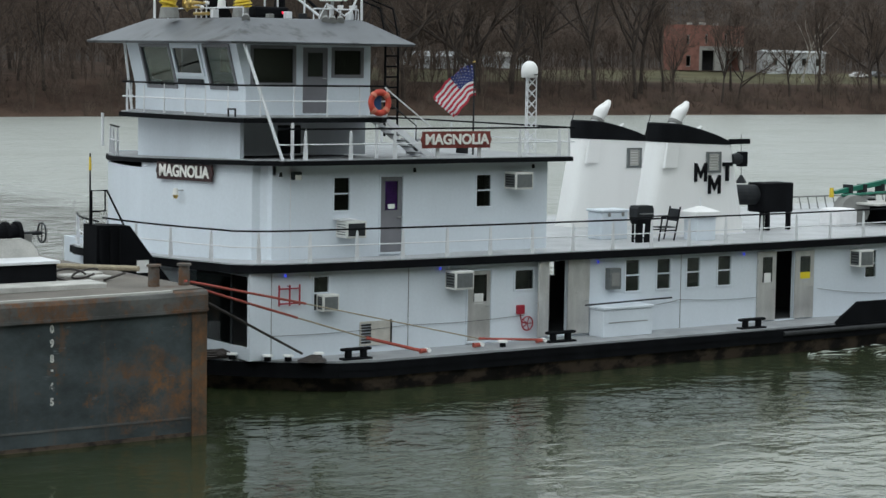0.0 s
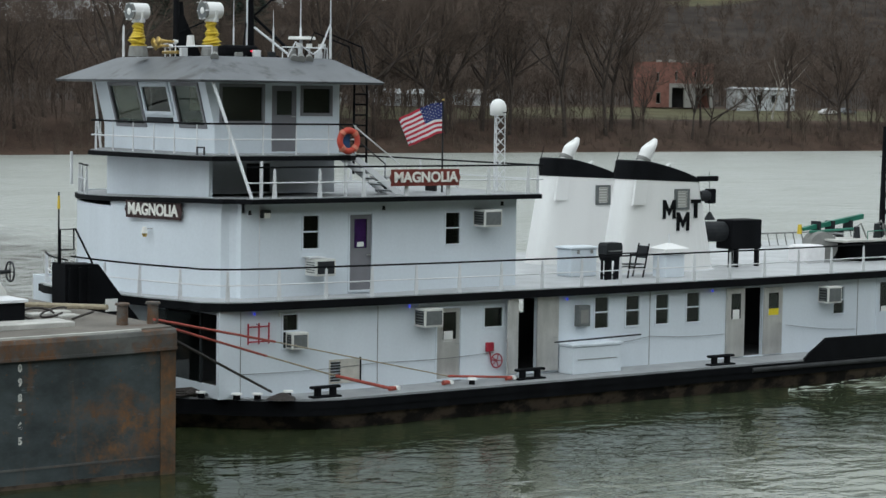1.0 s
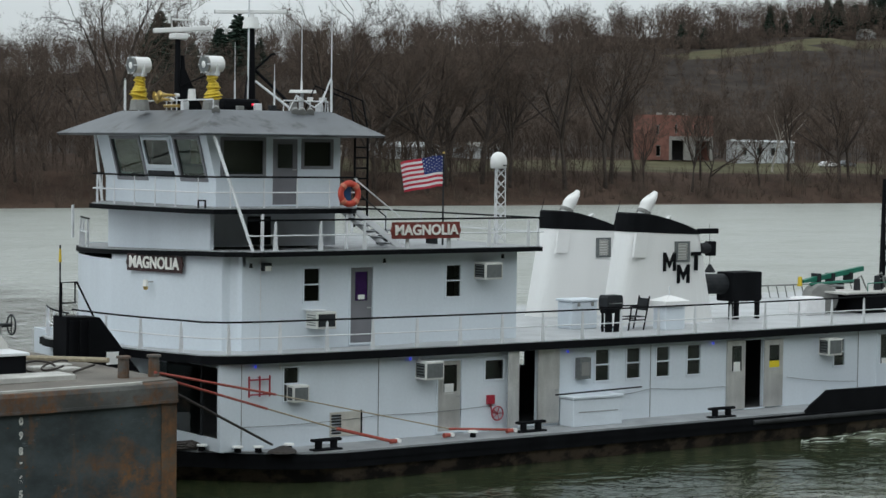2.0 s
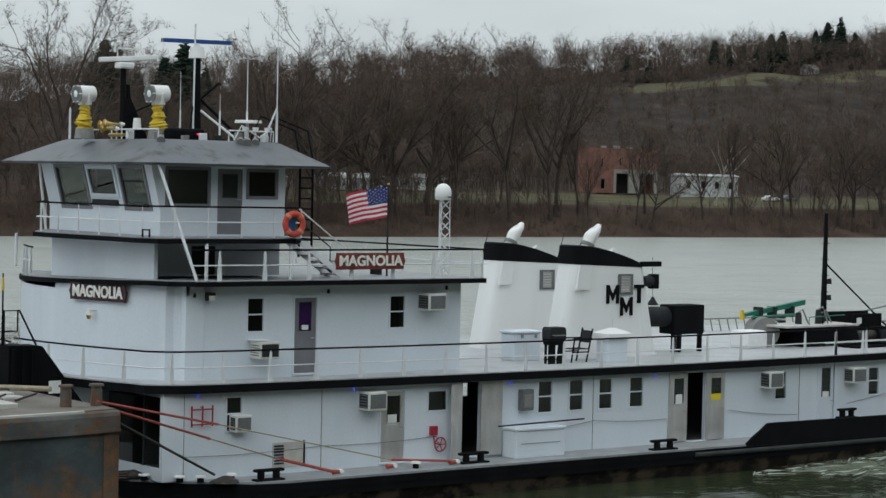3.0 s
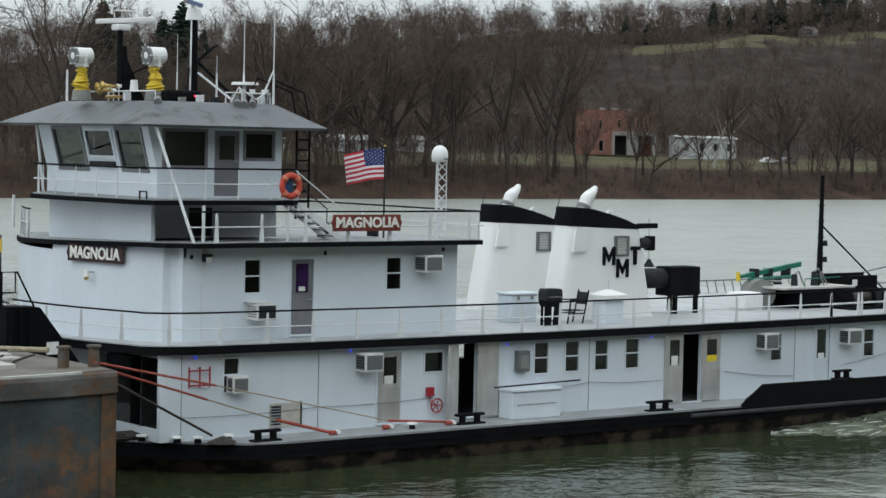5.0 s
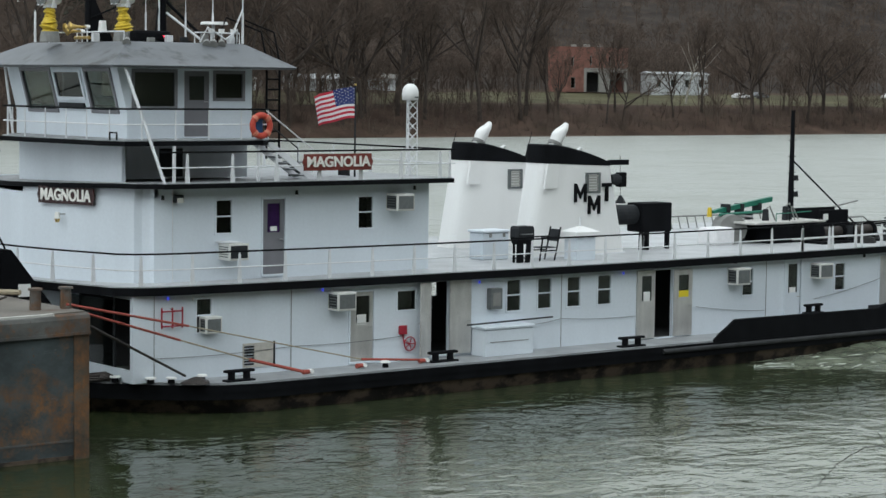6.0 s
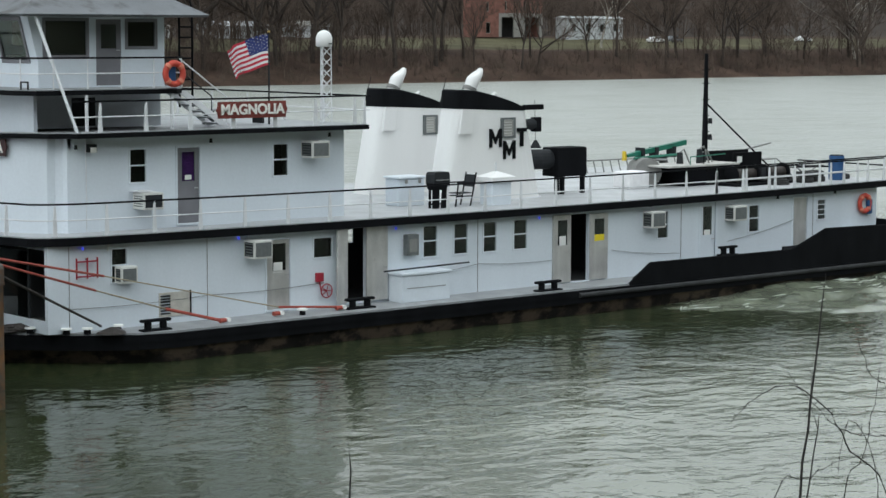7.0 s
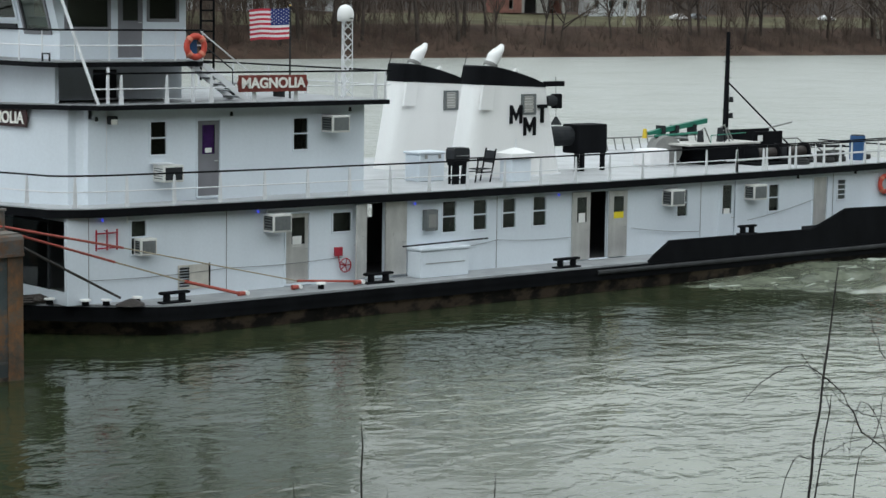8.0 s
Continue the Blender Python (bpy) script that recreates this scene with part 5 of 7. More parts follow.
part("hook_block", tube(B(), (28.6, 4.2, 4.35), (28.6, 4.2, 4.68), 0.09, 0.07), YELLOW, cr, "yellow hook block")
for x in (29.4, 30.1, 31.0):
    part("bracket", box(B(), x - 0.05, x + 0.05, 4.0, 4.4, 4.4, 4.78), DARKGREY, cr)
part("handrail", chain(B(), [(30.2, 2.5, 4.22), (30.2, 2.5, 4.5), (32.0, 2.5, 4.55)], 0.02), GREEN, cr)
for x, y, h_ in ((31.2, 3.0, 0.5), (31.7, 3.3, 0.35), (30.4, 3.2, 0.4)):
    part("pump", tube(B(), (x, y, 4.22), (x, y, 4.22 + h_), 0.13, 0.1, 12), DARKGREY, tb)
    part("pipe", chain(B(), [(x, y, 4.22 + h_), (x + 0.2, y, 4.33 + h_), (x + 0.4, y - 0.1, 4.22)], 0.03), CANVAS, tb)
part("lever", tube(B(), (31.0, 2.6, 4.22), (30.9, 2.5, 4.8), 0.02), BLACK, tb)
mt = thing("stern_mast", "black stern mast with a raking stay", "mast")
part("pole", tube(B(), (33.62, 5.0, D2), (33.66, 5.0, 8.1), 0.13, 0.07, 12), BLACK, mt)
part("stay", tube(B(), (33.7, 5.0, 6.25), (37.6, 4.8, D2), 0.035), BLACK, mt)
for z in (5.2, 5.8, 6.4, 7.0, 7.5):
    part("step", tube(B(), (33.45, 5.0, z), (33.85, 5.0, z), 0.014), BLACK, mt)
for z in (4.9, 5.5):
    part("lamp", tube(B(), (33.85, 4.95, z), (33.85, 4.95, z + 0.2), 0.09, 0.07), DARKGREY, mt)
part("boom", tube(B(), (33.7, 4.8, 4.2), (36.2, 4.0, 4.75), 0.03), CANVAS, mt)
dm = thing("plastic_drum", "blue plastic drum on the after deck", "drum")
bm = B()
for z0, z1, r0, r1 in ((0, 0.3, 0.28, 0.29), (0.3, 0.34, 0.305, 0.305), (0.34, 0.6, 0.29, 0.29), (0.6, 0.64, 0.305, 0.305), (0.64, 0.9, 0.29, 0.275)):
    tube(bm, (36.4, 1.0, D2 + 0.1 + z0), (36.4, 1.0, D2 + 0.1 + z1), r0, r1, 20)
part("shell", bm, BLUE, dm)
part("lid", tube(B(), (36.4, 1.0, D2 + 1.0), (36.4, 1.0, D2 + 1.03), 0.25, 0.24, 20), DARKGREY, dm)
part("foot", tube(B(), (36.4, 1.0, D2), (36.4, 1.0, D2 + 0.1), 0.27, 0.28, 20), BLUE, dm)


def tyre(x, y, z, r, label="worn black tyre lying on the after deck"):
    t = tagged(part("tyre", B(), TYRE), label, "tyre", "heap of tyres on the after deck")
    bm_ = B()
    pr = [(r, 0.0), (r - 0.02, 0.09), (r - 0.12, 0.1), (r - 0.16, 0.0), (r - 0.12, -0.1), (r - 0.02, -0.09)]
    ring_ = [[bm_.verts.new((x + q * math.cos(a), y + q * math.sin(a), z + 0.1 + h_)) for q, h_ in pr] for a in [2 * math.pi * k / 18 for k in range(18)]]
    for k in range(18):
        for j in range(6):
            bm_.faces.new((ring_[k][j], ring_[(k + 1) % 18][j], ring_[(k + 1) % 18][(j + 1) % 6], ring_[k][(j + 1) % 6]))
    bm_.to_mesh(t.data)
    bm_.free()
    return t


for x, y, z in ((34.6, 1.0, D2 + 0.09), (34.65, 1.02, D2 + 0.29), (35.35, 1.1, D2 + 0.09), (35.3, 1.12, D2 + 0.29), (37.0, 1.3, D2 + 0.1)):
    tyre(x, y, z, 0.36)
bg = thing("bulk_bag", "white bulk bag standing on the after deck", "bag")
part("sack", box(B(), 27.6, 28.6, 2.9, 3.8, D2, 4.05, 0.12), FLAGWHITE, bg)
rk = thing("rack", "low grey pipe rack on the far side of the after deck", "rack")
for x in np.arange(31.0, 37.2, 0.45):
    part("bar", tube(B(), (x + 0.16, 9.6, D2 + 0.02), (x, 9.6, D2 + 0.55), 0.024), CANVAS, rk)
for z in (0.05, 0.55):
    part("rail", tube(B(), (31.0, 9.6, D2 + z), (37.3, 9.6, D2 + z), 0.03), CANVAS, rk)
pf = thing("pipe_frame", "dark pipe frame standing over the tyres on the after deck", "frame")
part("top_bar", chain(B(), [(35.0, 1.7, 4.0), (37.6, 1.7, 3.93)], 0.03), BLACK, pf)
part("top_bar", chain(B(), [(35.3, 2.5, 3.99), (37.5, 2.5, 3.92)], 0.025), DARKGREY, pf)
for x0, x1 in ((35.0, 35.35), (36.1, 35.75), (37.55, 37.58)):
    part("leg", chain(B(), [(x0, 1.7, 3.99), (x1, 1.7, 3.78), (x1, 1.7, D2 + 0.1)], 0.026), CANVAS, pf)
    part("cross_bar", tube(B(), (x0 + 0.02, 1.7, 3.97), (x0 + 0.2, 2.5, 3.95), 0.02), DARKGREY, pf)
part("leg", tube(B(), (35.4, 2.5, 3.98), (35.4, 2.5, D2 + 0.1), 0.025), DARKGREY, pf)
hr = thing("hand_rail", "low grey hand rail beside the stern mast", "rail")
part("rail", chain(B(), [(33.4, 3.1, 4.24), (35.5, 3.1, 4.22), (36.1, 3.1, 3.85), (36.25, 3.1, D2 + 0.1)], 0.028), CANVAS, hr)
for x in (34.4, 35.4):
    part("post", tube(B(), (x, 3.1, D2 + 0.08), (x, 3.1, 4.22), 0.022), RAILWHITE, hr)
deck_heap = ((34.75, 2.3, 0.32, 0.2), (35.2, 2.6, 0.4, 0.16), (33.2, 1.0, 0.35, 0.14), (36.9, 2.4, 0.3, 0.22))
for x, y, r, h_ in deck_heap:
    t = tagged(part("hose_coil", B(), TYRE), "dark coil of hose on the after deck", "hose", "coils on the after deck")
    bm_ = B()
    for j in range(3):
        chain(bm_, [(x + (r - 0.03 * j) * math.cos(a), y + (r - 0.03 * j) * math.sin(a), D2 + 0.1 + h_ * j / 2) for a in [2 * math.pi * i / 16 for i in range(17)]], 0.05, 6)
    bm_.to_mesh(t.data)
    bm_.free()

# ---- on the third deck ----
dt = thing("satellite_dome", "white satellite dome on a lattice tower", "antenna")
DX, DY = 13.55, 1.95
lg = [(DX - 0.17, DY - 0.15), (DX + 0.17, DY - 0.15), (DX, DY + 0.17)]
for x, y in lg:
    part("leg", tube(B(), (x, y, D3T), (x * 0.92 + DX * 0.08, y * 0.92 + DY * 0.08, 8.42), 0.015), RAILWHITE, dt)
for k in range(7):
    z0, z1 = D3T + 0.05 + k * 0.32, D3T + 0.05 + (k + 1) * 0.32
    for i in range(3):
        part("brace", tube(B(), (*lg[i], z0), (*lg[(i + 1) % 3], z1), 0.01, seg=5), RAILWHITE, dt)
        part("brace", tube(B(), (*lg[(i + 1) % 3], z0), (*lg[i], z1), 0.01, seg=5), RAILWHITE, dt)
bm = B()
loft(bm, [[(DX + r * math.cos(a), DY + r * math.sin(a), z) for a in [2 * math.pi * k / 20 for k in range(20)]] for z, r in
          ((8.42, 0.2), (8.44, 0.24), (8.62, 0.25), (8.74, 0.235), (8.84, 0.18), (8.9, 0.1), (8.92, 0.02))])
part("dome", bm, WARMWHITE, dt, smooth=True)
part("label_plate", box(B(), DX - 0.02, DX + 0.12, DY - 0.262, DY - 0.25, 8.5, 8.53), DARKGREY, dt)
tb2 = thing("deck_bench", "grey bench on the third deck", "bench")
part("top", box(B(), 9.8, 12.0, 2.6, 3.2, D3T + 0.4, D3T + 0.45), DECKGREY, tb2)
for x in (10.0, 11.8):
    part("leg", box(B(), x - 0.04, x + 0.04, 2.65, 3.15, D3T, D3T + 0.4), DARKGREY, tb2)

# flag and pole
fp = thing("flag_pole", "dark flag pole on the third deck", "flag pole")
part("pole", tube(B(), (11.55, 2.0, D3T), (11.55, 2.0, 8.85), 0.03, 0.022), DARKGREY, fp)
part("truck", tube(B(), (11.55, 2.0, 8.85), (11.55, 2.0, 8.9), 0.04, 0.03), BRASS, fp)
flag = thing("flag", "red, white and blue striped flag with stars flying from its pole", "flag", place=(11.55, 2.0, 8.34))
NS, FW, FH = 18, 1.34, 0.9
SW = FW / NS
strips = []
for i in range(NS):
    bm = B()
    vv = [[bm.verts.new((x, y, FH * k / 13 - FH / 2)) for x, y in ((-SW * 0.06, -0.002), (SW * 1.06, -0.002), (SW * 1.06, 0.002), (-SW * 0.06, 0.002))] for k in range(14)]
    bm.faces.new(vv[0][::-1]), bm.faces.new(vv[-1])
    for k in range(13):
        for j in range(4):
            f_ = bm.faces.new((vv[k][j], vv[k][(j + 1) % 4], vv[k + 1][(j + 1) % 4], vv[k + 1][j]))
            f_.material_index = 2 if k >= 6 and i < NS * 0.4 else k % 2
    if i < NS * 0.4:
        for k in range(5):
            zz = FH * (6.8 + 1.45 * k + (0.7 if i % 2 else 0)) / 13
            if zz < FH * 0.97:
                r = bmesh.ops.create_cube(bm, size=1.0, matrix=Matrix.LocRotScale((SW / 2, 0, zz - FH / 2), Euler((0, radians(45), 0)), (0.024, 0.008, 0.024)))
                for f_ in {f_ for v in r["verts"] for f_ in v.link_faces}:
                    f_.material_index = 1
    strips.append(part("cloth_strip", bm, [FLAGRED, FLAGWHITE, FLAGBLUE], flag))

# ---- gear on the wheelhouse roof ----
RT = 10.0


def searchlight(x, y, label):
    t = thing("searchlight", label, "searchlight", "pair of searchlights on the roof")
    part("base", tube(B(), (x, y, RT), (x, y, RT + 0.3), 0.3, 0.26, 14), CANVAS, t)
    hs = B()
    slack = random.Random(int(x * 100))
    wrap, sway = [], 0.0
    for k in range(33):
        if k % 4 == 0:
            fat, sway, tip_ = slack.uniform(0.9, 1.2), slack.gauss(0, 0.02), slack.gauss(0, 0.03)
        wrap.append((RT + 0.3 + 0.0213 * k, (0.245 - 0.0035 * k) * fat * (1.0 if k % 4 < 2 else 0.82), sway, tip_))
    loft(hs, [[(x + sw + r * math.cos(a), y + r * math.sin(a), z + tp * math.cos(a)) for a in [2 * math.pi * j / 14 for j in range(14)]] for z, r, sw, tp in wrap])
    part("hose_wrap", hs, YELLOW, t, "yellow hose wound round the post")
    part("yoke", chain(B(), [(x, y - 0.3, RT + 1.3), (x, y - 0.22, RT + 1.0), (x, y + 0.22, RT + 1.0), (x, y + 0.3, RT + 1.3)], 0.04), PAPER, t)
    a, b = Vector((x + 0.26, y + 0.01, RT + 1.31)), Vector((x - 0.26, y - 0.03, RT + 1.29))
    part("drum", tube(B(), a, b, 0.23, 0.25, 20), WARMWHITE, t)
    rim = part("rim", tube(B(), b, b + (b - a).normalized() * 0.05, 0.265, 0.265, 20), CANVAS, t)
    part("lens", tube(B(), b + (b - a).normalized() * 0.05, b + (b - a).normalized() * 0.06, 0.22, 0.22, 20), GRILLGREY, t, "grey lens")
    ax = (b - a).normalized()
    part("reflector", tube(B(), b + ax * 0.061, b + ax * 0.085, 0.1, 0.06, 16), PAPER, t)
    for k in range(6):
        q = Vector((0, math.cos(k * 1.047), math.sin(k * 1.047))) * 0.255
        part("clip", tube(B(), b + q - ax * 0.03, b + q + ax * 0.08, 0.022, seg=6), RAILWHITE, t)
    part("saddle", loft(B(), [[(x - 0.16, y - 0.12, RT + z_), (x + 0.16, y - 0.12, RT + z_), (x + 0.16 - c_, y + 0.12, RT + z_), (x - 0.16 + c_, y + 0.12, RT + z_)] for z_, c_ in ((0.98, 0.0), (1.12, 0.06))]), RAILWHITE, t)
    return t


searchlight(3.95, 6.6, "white searchlight on a yellow hose-wrapped post")
searchlight(4.95, 4.1, "white searchlight on a yellow hose-wrapped post")
hn = thing("air_horn", "brass air horns with white fittings on the roof", "horn")
for y, z, l_ in ((5.2, 0.42, 0.5), (5.5, 0.3, 0.42), (5.8, 0.4, 0.34)):
    part("trumpet", loft(B(), [[(4.35 - l_ * f, y + r * math.cos(b), RT + z + r * math.sin(b)) for b in [2 * math.pi * j / 14 for j in range(14)]] for f, r in ((0, 0.03), (0.5, 0.045), (0.8, 0.075), (0.95, 0.115), (1.0, 0.14))]), BRASS, hn, smooth=True)
    part("valve", tube(B(), (4.35, y, RT + z), (4.47, y, RT + z), 0.07, 0.05, 12), WARMWHITE, hn, "white valve body")
    part("bracket", tube(B(), (4.4, y, RT), (4.4, y, RT + z), 0.022), RAILWHITE, hn)
part("manifold", tube(B(), (4.42, 5.1, RT + 0.12), (4.42, 5.95, RT + 0.12), 0.05, 0.05, 10), BRASS, hn)
m1 = thing("radar_mast", "black radar mast with a white scanner", "mast")
part("post", tube(B(), (4.7, 5.7, RT), (4.7, 5.7, 12.1), 0.1, 0.08, 12), BLACK, m1)
part("post", tube(B(), (5.05, 5.9, RT), (4.95, 5.9, 11.6), 0.12, 0.07, 12), BLACK, m1)
bm = B()
loft(bm, [[(4.75, 5.6, RT), (5.5, 5.6, RT), (5.5, 5.75, RT), (4.75, 5.75, RT)], [(4.75, 5.6, 11.2), (4.9, 5.6, 11.2), (4.9, 5.75, 11.2), (4.75, 5.75, 11.2)]])
part("gusset", bm, BLACK, m1)
part("arm", chain(B(), [(4.75, 5.6, 10.7), (5.6, 5.3, 11.1), (5.75, 5.3, 11.2)], 0.025), BLACK, m1)
part("gearbox", box(B(), 4.5, 4.95, 5.5, 5.9, 12.05, 12.22, 0.04), WARMWHITE, m1)
bm = B()
box(bm, -0.85, 0.85, -0.09, 0.09, -0.06, 0.08, 0.03)
sb = part("scanner_bar", bm, WARMWHITE, m1)
sb.matrix_basis = pose(4.85, 5.7, 12.33, rz=-20, ry=-4)
part("wind_vane", chain(B(), [(4.5, 5.7, 12.4), (4.5, 5.7, 12.62), (5.1, 5.5, 12.6)], 0.025), WARMWHITE, m1)
part("vane", box(B(), 4.38, 4.45, 5.68, 5.72, 12.5, 12.78), WARMWHITE, m1)
part("camera_dome", tube(B(), (4.95, 5.3, RT + 0.3), (4.95, 5.3, RT + 0.62), 0.13, 0.1, 14), WARMWHITE, m1)
m2 = thing("radar_mast", "black radar mast with a turning blue and white scanner", "mast", place=(7.15, 5.7, 12.92))
part("post", tube(B(), (0.02, 0, RT - 12.92), (0, 0, -0.45), 0.13, 0.11, 12), BLACK, m2)
part("gearbox", tube(B(), (0, 0, -0.45), (0, 0, -0.12), 0.26, 0.2, 18), WARMWHITE, m2)
part("spindle", tube(B(), (0, 0, -0.12), (0, 0, -0.02), 0.09, 0.09, 12), WARMWHITE, m2)
part("stay", tube(B(), (0.05, 0, -1.6), (1.4, -0.5, RT - 12.92), 0.045), BLACK, m2)
part("stay", tube(B(), (-0.1, 0, -1.7), (-0.6, -0.6, RT - 12.92), 0.025), BLACK, m2)
part("stay", tube(B(), (0.1, -0.1, -2.0), (1.0, -0.9, RT - 12.92), 0.035), RAILWHITE, m2)
part("cable_pipe", tube(B(), (-0.16, -0.1, RT - 12.92), (-0.13, -0.1, 0.55), 0.028), RAILWHITE, m2)
part("lamp_arm", chain(B(), [(0.1, 0, -1.7), (0.6, -0.2, -1.2), (0.72, -0.2, -1.18)], 0.03), BLACK, m2)
bm = B()
box(bm, -1.08, 1.08, -0.03, 0.08, -0.02, 0.1, 0.02)
bar = part("scanner_bar", bm, WARMWHITE, m2, "white scanner bar with a blue face")
part("blue_face", box(B(), -1.06, 1.06, -0.045, -0.031, -0.02, 0.1), RADARBLUE, bar)
part("end_cap", box(B(), 1.08, 1.1, -0.04, 0.085, -0.02, 0.1, 0.008), CANVAS, bar)
part("end_cap", box(B(), -1.1, -1.08, -0.04, 0.085, -0.02, 0.1, 0.008), CANVAS, bar)
lb = thing("light_box", "black box with a small red lamp on the roof", "lamp")
part("body", box(B(), 4.95, 6.1, 3.4, 3.8, RT, RT + 0.33, 0.08), BLACK, lb)
part("red_lamp", tube(B(), (5.85, 3.375, RT + 0.17), (5.85, 3.4, RT + 0.17), 0.028, 0.028, 10), REDLED, lb, "lit red lamp")
ga = thing("gps_disc", "white disc antenna on a post", "antenna")
part("post", tube(B(), (7.65, 3.6, RT), (7.65, 3.6, 10.55), 0.025), RAILWHITE, ga)
part("disc", tube(B(), (7.65, 3.6, 10.55), (7.65, 3.6, 10.63), 0.4, 0.38, 20), WARMWHITE, ga)
for (x, y), z, r in (((7.7, 3.75), 13.6, 0.018), ((8.18, 2.9), 14.4, 0.02), ((3.2 + 0.85, 7.7), 10.95, 0.02), ((6.2, 5.0), 12.0, 0.015), ((7.3, 4.6), 11.4, 0.016)):
    t = thing("whip_antenna", "thin white whip antenna on the roof", "antenna", "whip antennas on the roof")
    part("rod", tube(B(), (x, y, RT), (x, y, z), r, r * 0.4, 6), RAILWHITE, t)
    part("base", tube(B(), (x, y, RT), (x, y, min(RT + 0.9, z)), r * 2, r * 1.6, 8), RAILWHITE, t)
for dx, dy in ((-0.35, -0.1), (-0.2, 0.25)):
    part("antenna_stay", tube(B(), (8.1 + dx, 3.0 + dy, RT), (8.18, 2.9, RT + 1.0), 0.02), RAILWHITE, boat)
for x in (7.3, 7.65, 8.05):
    t = thing("antenna_post", "short white mushroom antenna on the roof", "antenna", "short antennas on the roof")
    part("post", tube(B(), (x, 3.2, RT), (x, 3.2, RT + 0.32), 0.025), RAILWHITE, t)
    part("cap", tube(B(), (x, 3.2, RT + 0.32), (x, 3.2, RT + 0.42), 0.08, 0.09, 12), WARMWHITE, t)
fl2 = [(4.35, 3.0), (6.9, 2.95), (7.4, 2.95), (7.1, 2.9)]
for x, y in fl2:
    t = thing("roof_floodlight", "grey floodlight clamped to the roof edge", "lamp", "floodlights on the roof edge")
    part("bracket", tube(B(), (x, y, RT), (x, y - 0.2, RT + 0.1), 0.03), DARKGREY, t)
    part("head", tube(B(), (x, y - 0.15, RT + 0.05), (x - 0.12, y - 0.35, RT - 0.05), 0.08, 0.12, 12), CANVAS, t)
part("roof_rail", chain(B(), [(6.6, 2.95, RT), (6.6, 2.95, RT + 0.3), (8.1, 2.95, RT + 0.3), (8.1, 2.95, RT)], 0.022), RAILWHITE, boat)
part("roof_rail", chain(B(), [(4.4, 3.1, RT), (4.4, 3.1, RT + 0.28), (4.4, 7.5, RT + 0.28), (4.4, 7.5, RT)], 0.022), RAILWHITE, boat)

for k, (x, y, z0, m) in enumerate(((5.2, 3.0, 0.12, CANVAS), (5.9, 3.2, 0.2, RAILWHITE), (6.3, 3.05, 0.16, DARKGREY), (7.2, 3.4, 0.26, CANVAS), (7.9, 3.1, 0.2, RAILWHITE), (4.6, 3.6, 0.22, CANVAS), (4.5, 4.9, 0.25, RAILWHITE))):
    t = thing("junction_box", "small weathered junction box on the roof", "junction box", "fittings on the roof")
    part("box", box(B(), x - 0.1, x + 0.1, y - 0.08, y + 0.08, RT, RT + z0, 0.02), m, t)
    part("cable", chain(B(), [(x + 0.1, y, RT + 0.05), (x + 0.3, y + 0.1, RT + 0.03), (x + 0.5, y + 0.5, RT + 0.02)], 0.018), BLACK, t)
part("roof_pipe", chain(B(), [(6.8, 3.0, RT + 0.02), (7.0, 2.9, RT + 0.45), (7.6, 2.9, RT + 0.12), (8.0, 2.9, RT + 0.4), (8.1, 3.1, RT)], 0.025), RAILWHITE, boat)

# ---- gear on the barge ----
for x, y in ((-1.95, -3.85), (-1.25, -4.05)):
    t = thing("barge_bitt", "rusted round steel bitt on the barge corner", "bollard", "bitts on the barge corner")
    part("post", tube(B(), (x, y, BZ + 0.03 + up_at(x)), (x, y, BZ + 0.5 + up_at(x)), 0.14, 0.13, 16), BARGERUST, t)
    part("cap", tube(B(), (x, y, BZ + 0.5 + up_at(x)), (x, y, BZ + 0.55 + up_at(x)), 0.18, 0.17, 16), BARGERUST, t)
part("ledge", box(B(), -60, -3.0, -3.5, -2.6, BZ + 0.03, BZ + 0.17, 0.02), BARGEPALE, barge, "pale ledge below the hatch coaming")
wn_ = thing("barge_winch", "dark winch with a handwheel on the barge", "winch")
part("barrel", tube(B(), (-7.0, -1.2, 4.58), (-4.3, -1.2, 4.58), 0.24, 0.24, 16), BLACK, wn_)
for x in (-5.3, -4.6, -4.3):
    part("flange", tube(B(), (x, -1.2, 4.58), (x + 0.1, -1.2, 4.58), 0.32, 0.32, 16), BLACK, wn_)
part("shaft", tube(B(), (-4.3, -1.2, 4.58), (-3.6, -1.2, 4.6), 0.05), DARKGREY, wn_)
wheel("handwheel", (-3.6, -1.2, 4.6), 0.24, "x", DARKGREY, wn_, 4, 0.022)
bm = B()
loft(bm, [[(-5.3, y, BZ + 0.66), (-3.85, y, BZ + 0.66), (-3.9, y, 4.2), (-4.05, y, 4.4), (-4.3, y, 4.52), (-4.9, y, 4.5), (-5.3, y, 4.3)] for y in (-1.6, -0.8)])
part("housing", bm, BARGEPALE, wn_, "grey winch housing")
part("leg", box(B(), -6.2, -6.0, -1.4, -1.0, BZ + 0.66, 4.5), BLACK, wn_)
part("bracket", box(B(), -4.1, -3.9, -1.3, -1.1, BZ + 0.66, 4.58), CANVAS, wn_)
for k, (x, y) in enumerate(((-2.3, -1.6), (-2.75, -1.0), (-2.1, -0.7))):
    t = tagged(part("canvas_roll", box(B(), x - 0.28, x + 0.28, y - 0.2, y + 0.2, BZ + 0.05, BZ + 0.14, 0.03), BARGEPALE), "white folded canvas roll on the barge deck", "canvas", "canvas on the barge deck")
line("timber", ((-3.0, 1.5, BZ + 0.17), (-1.2, -1.6, BZ + 0.26)), 0.07, ROPE, "pale timber lying on the barge deck", "timber")
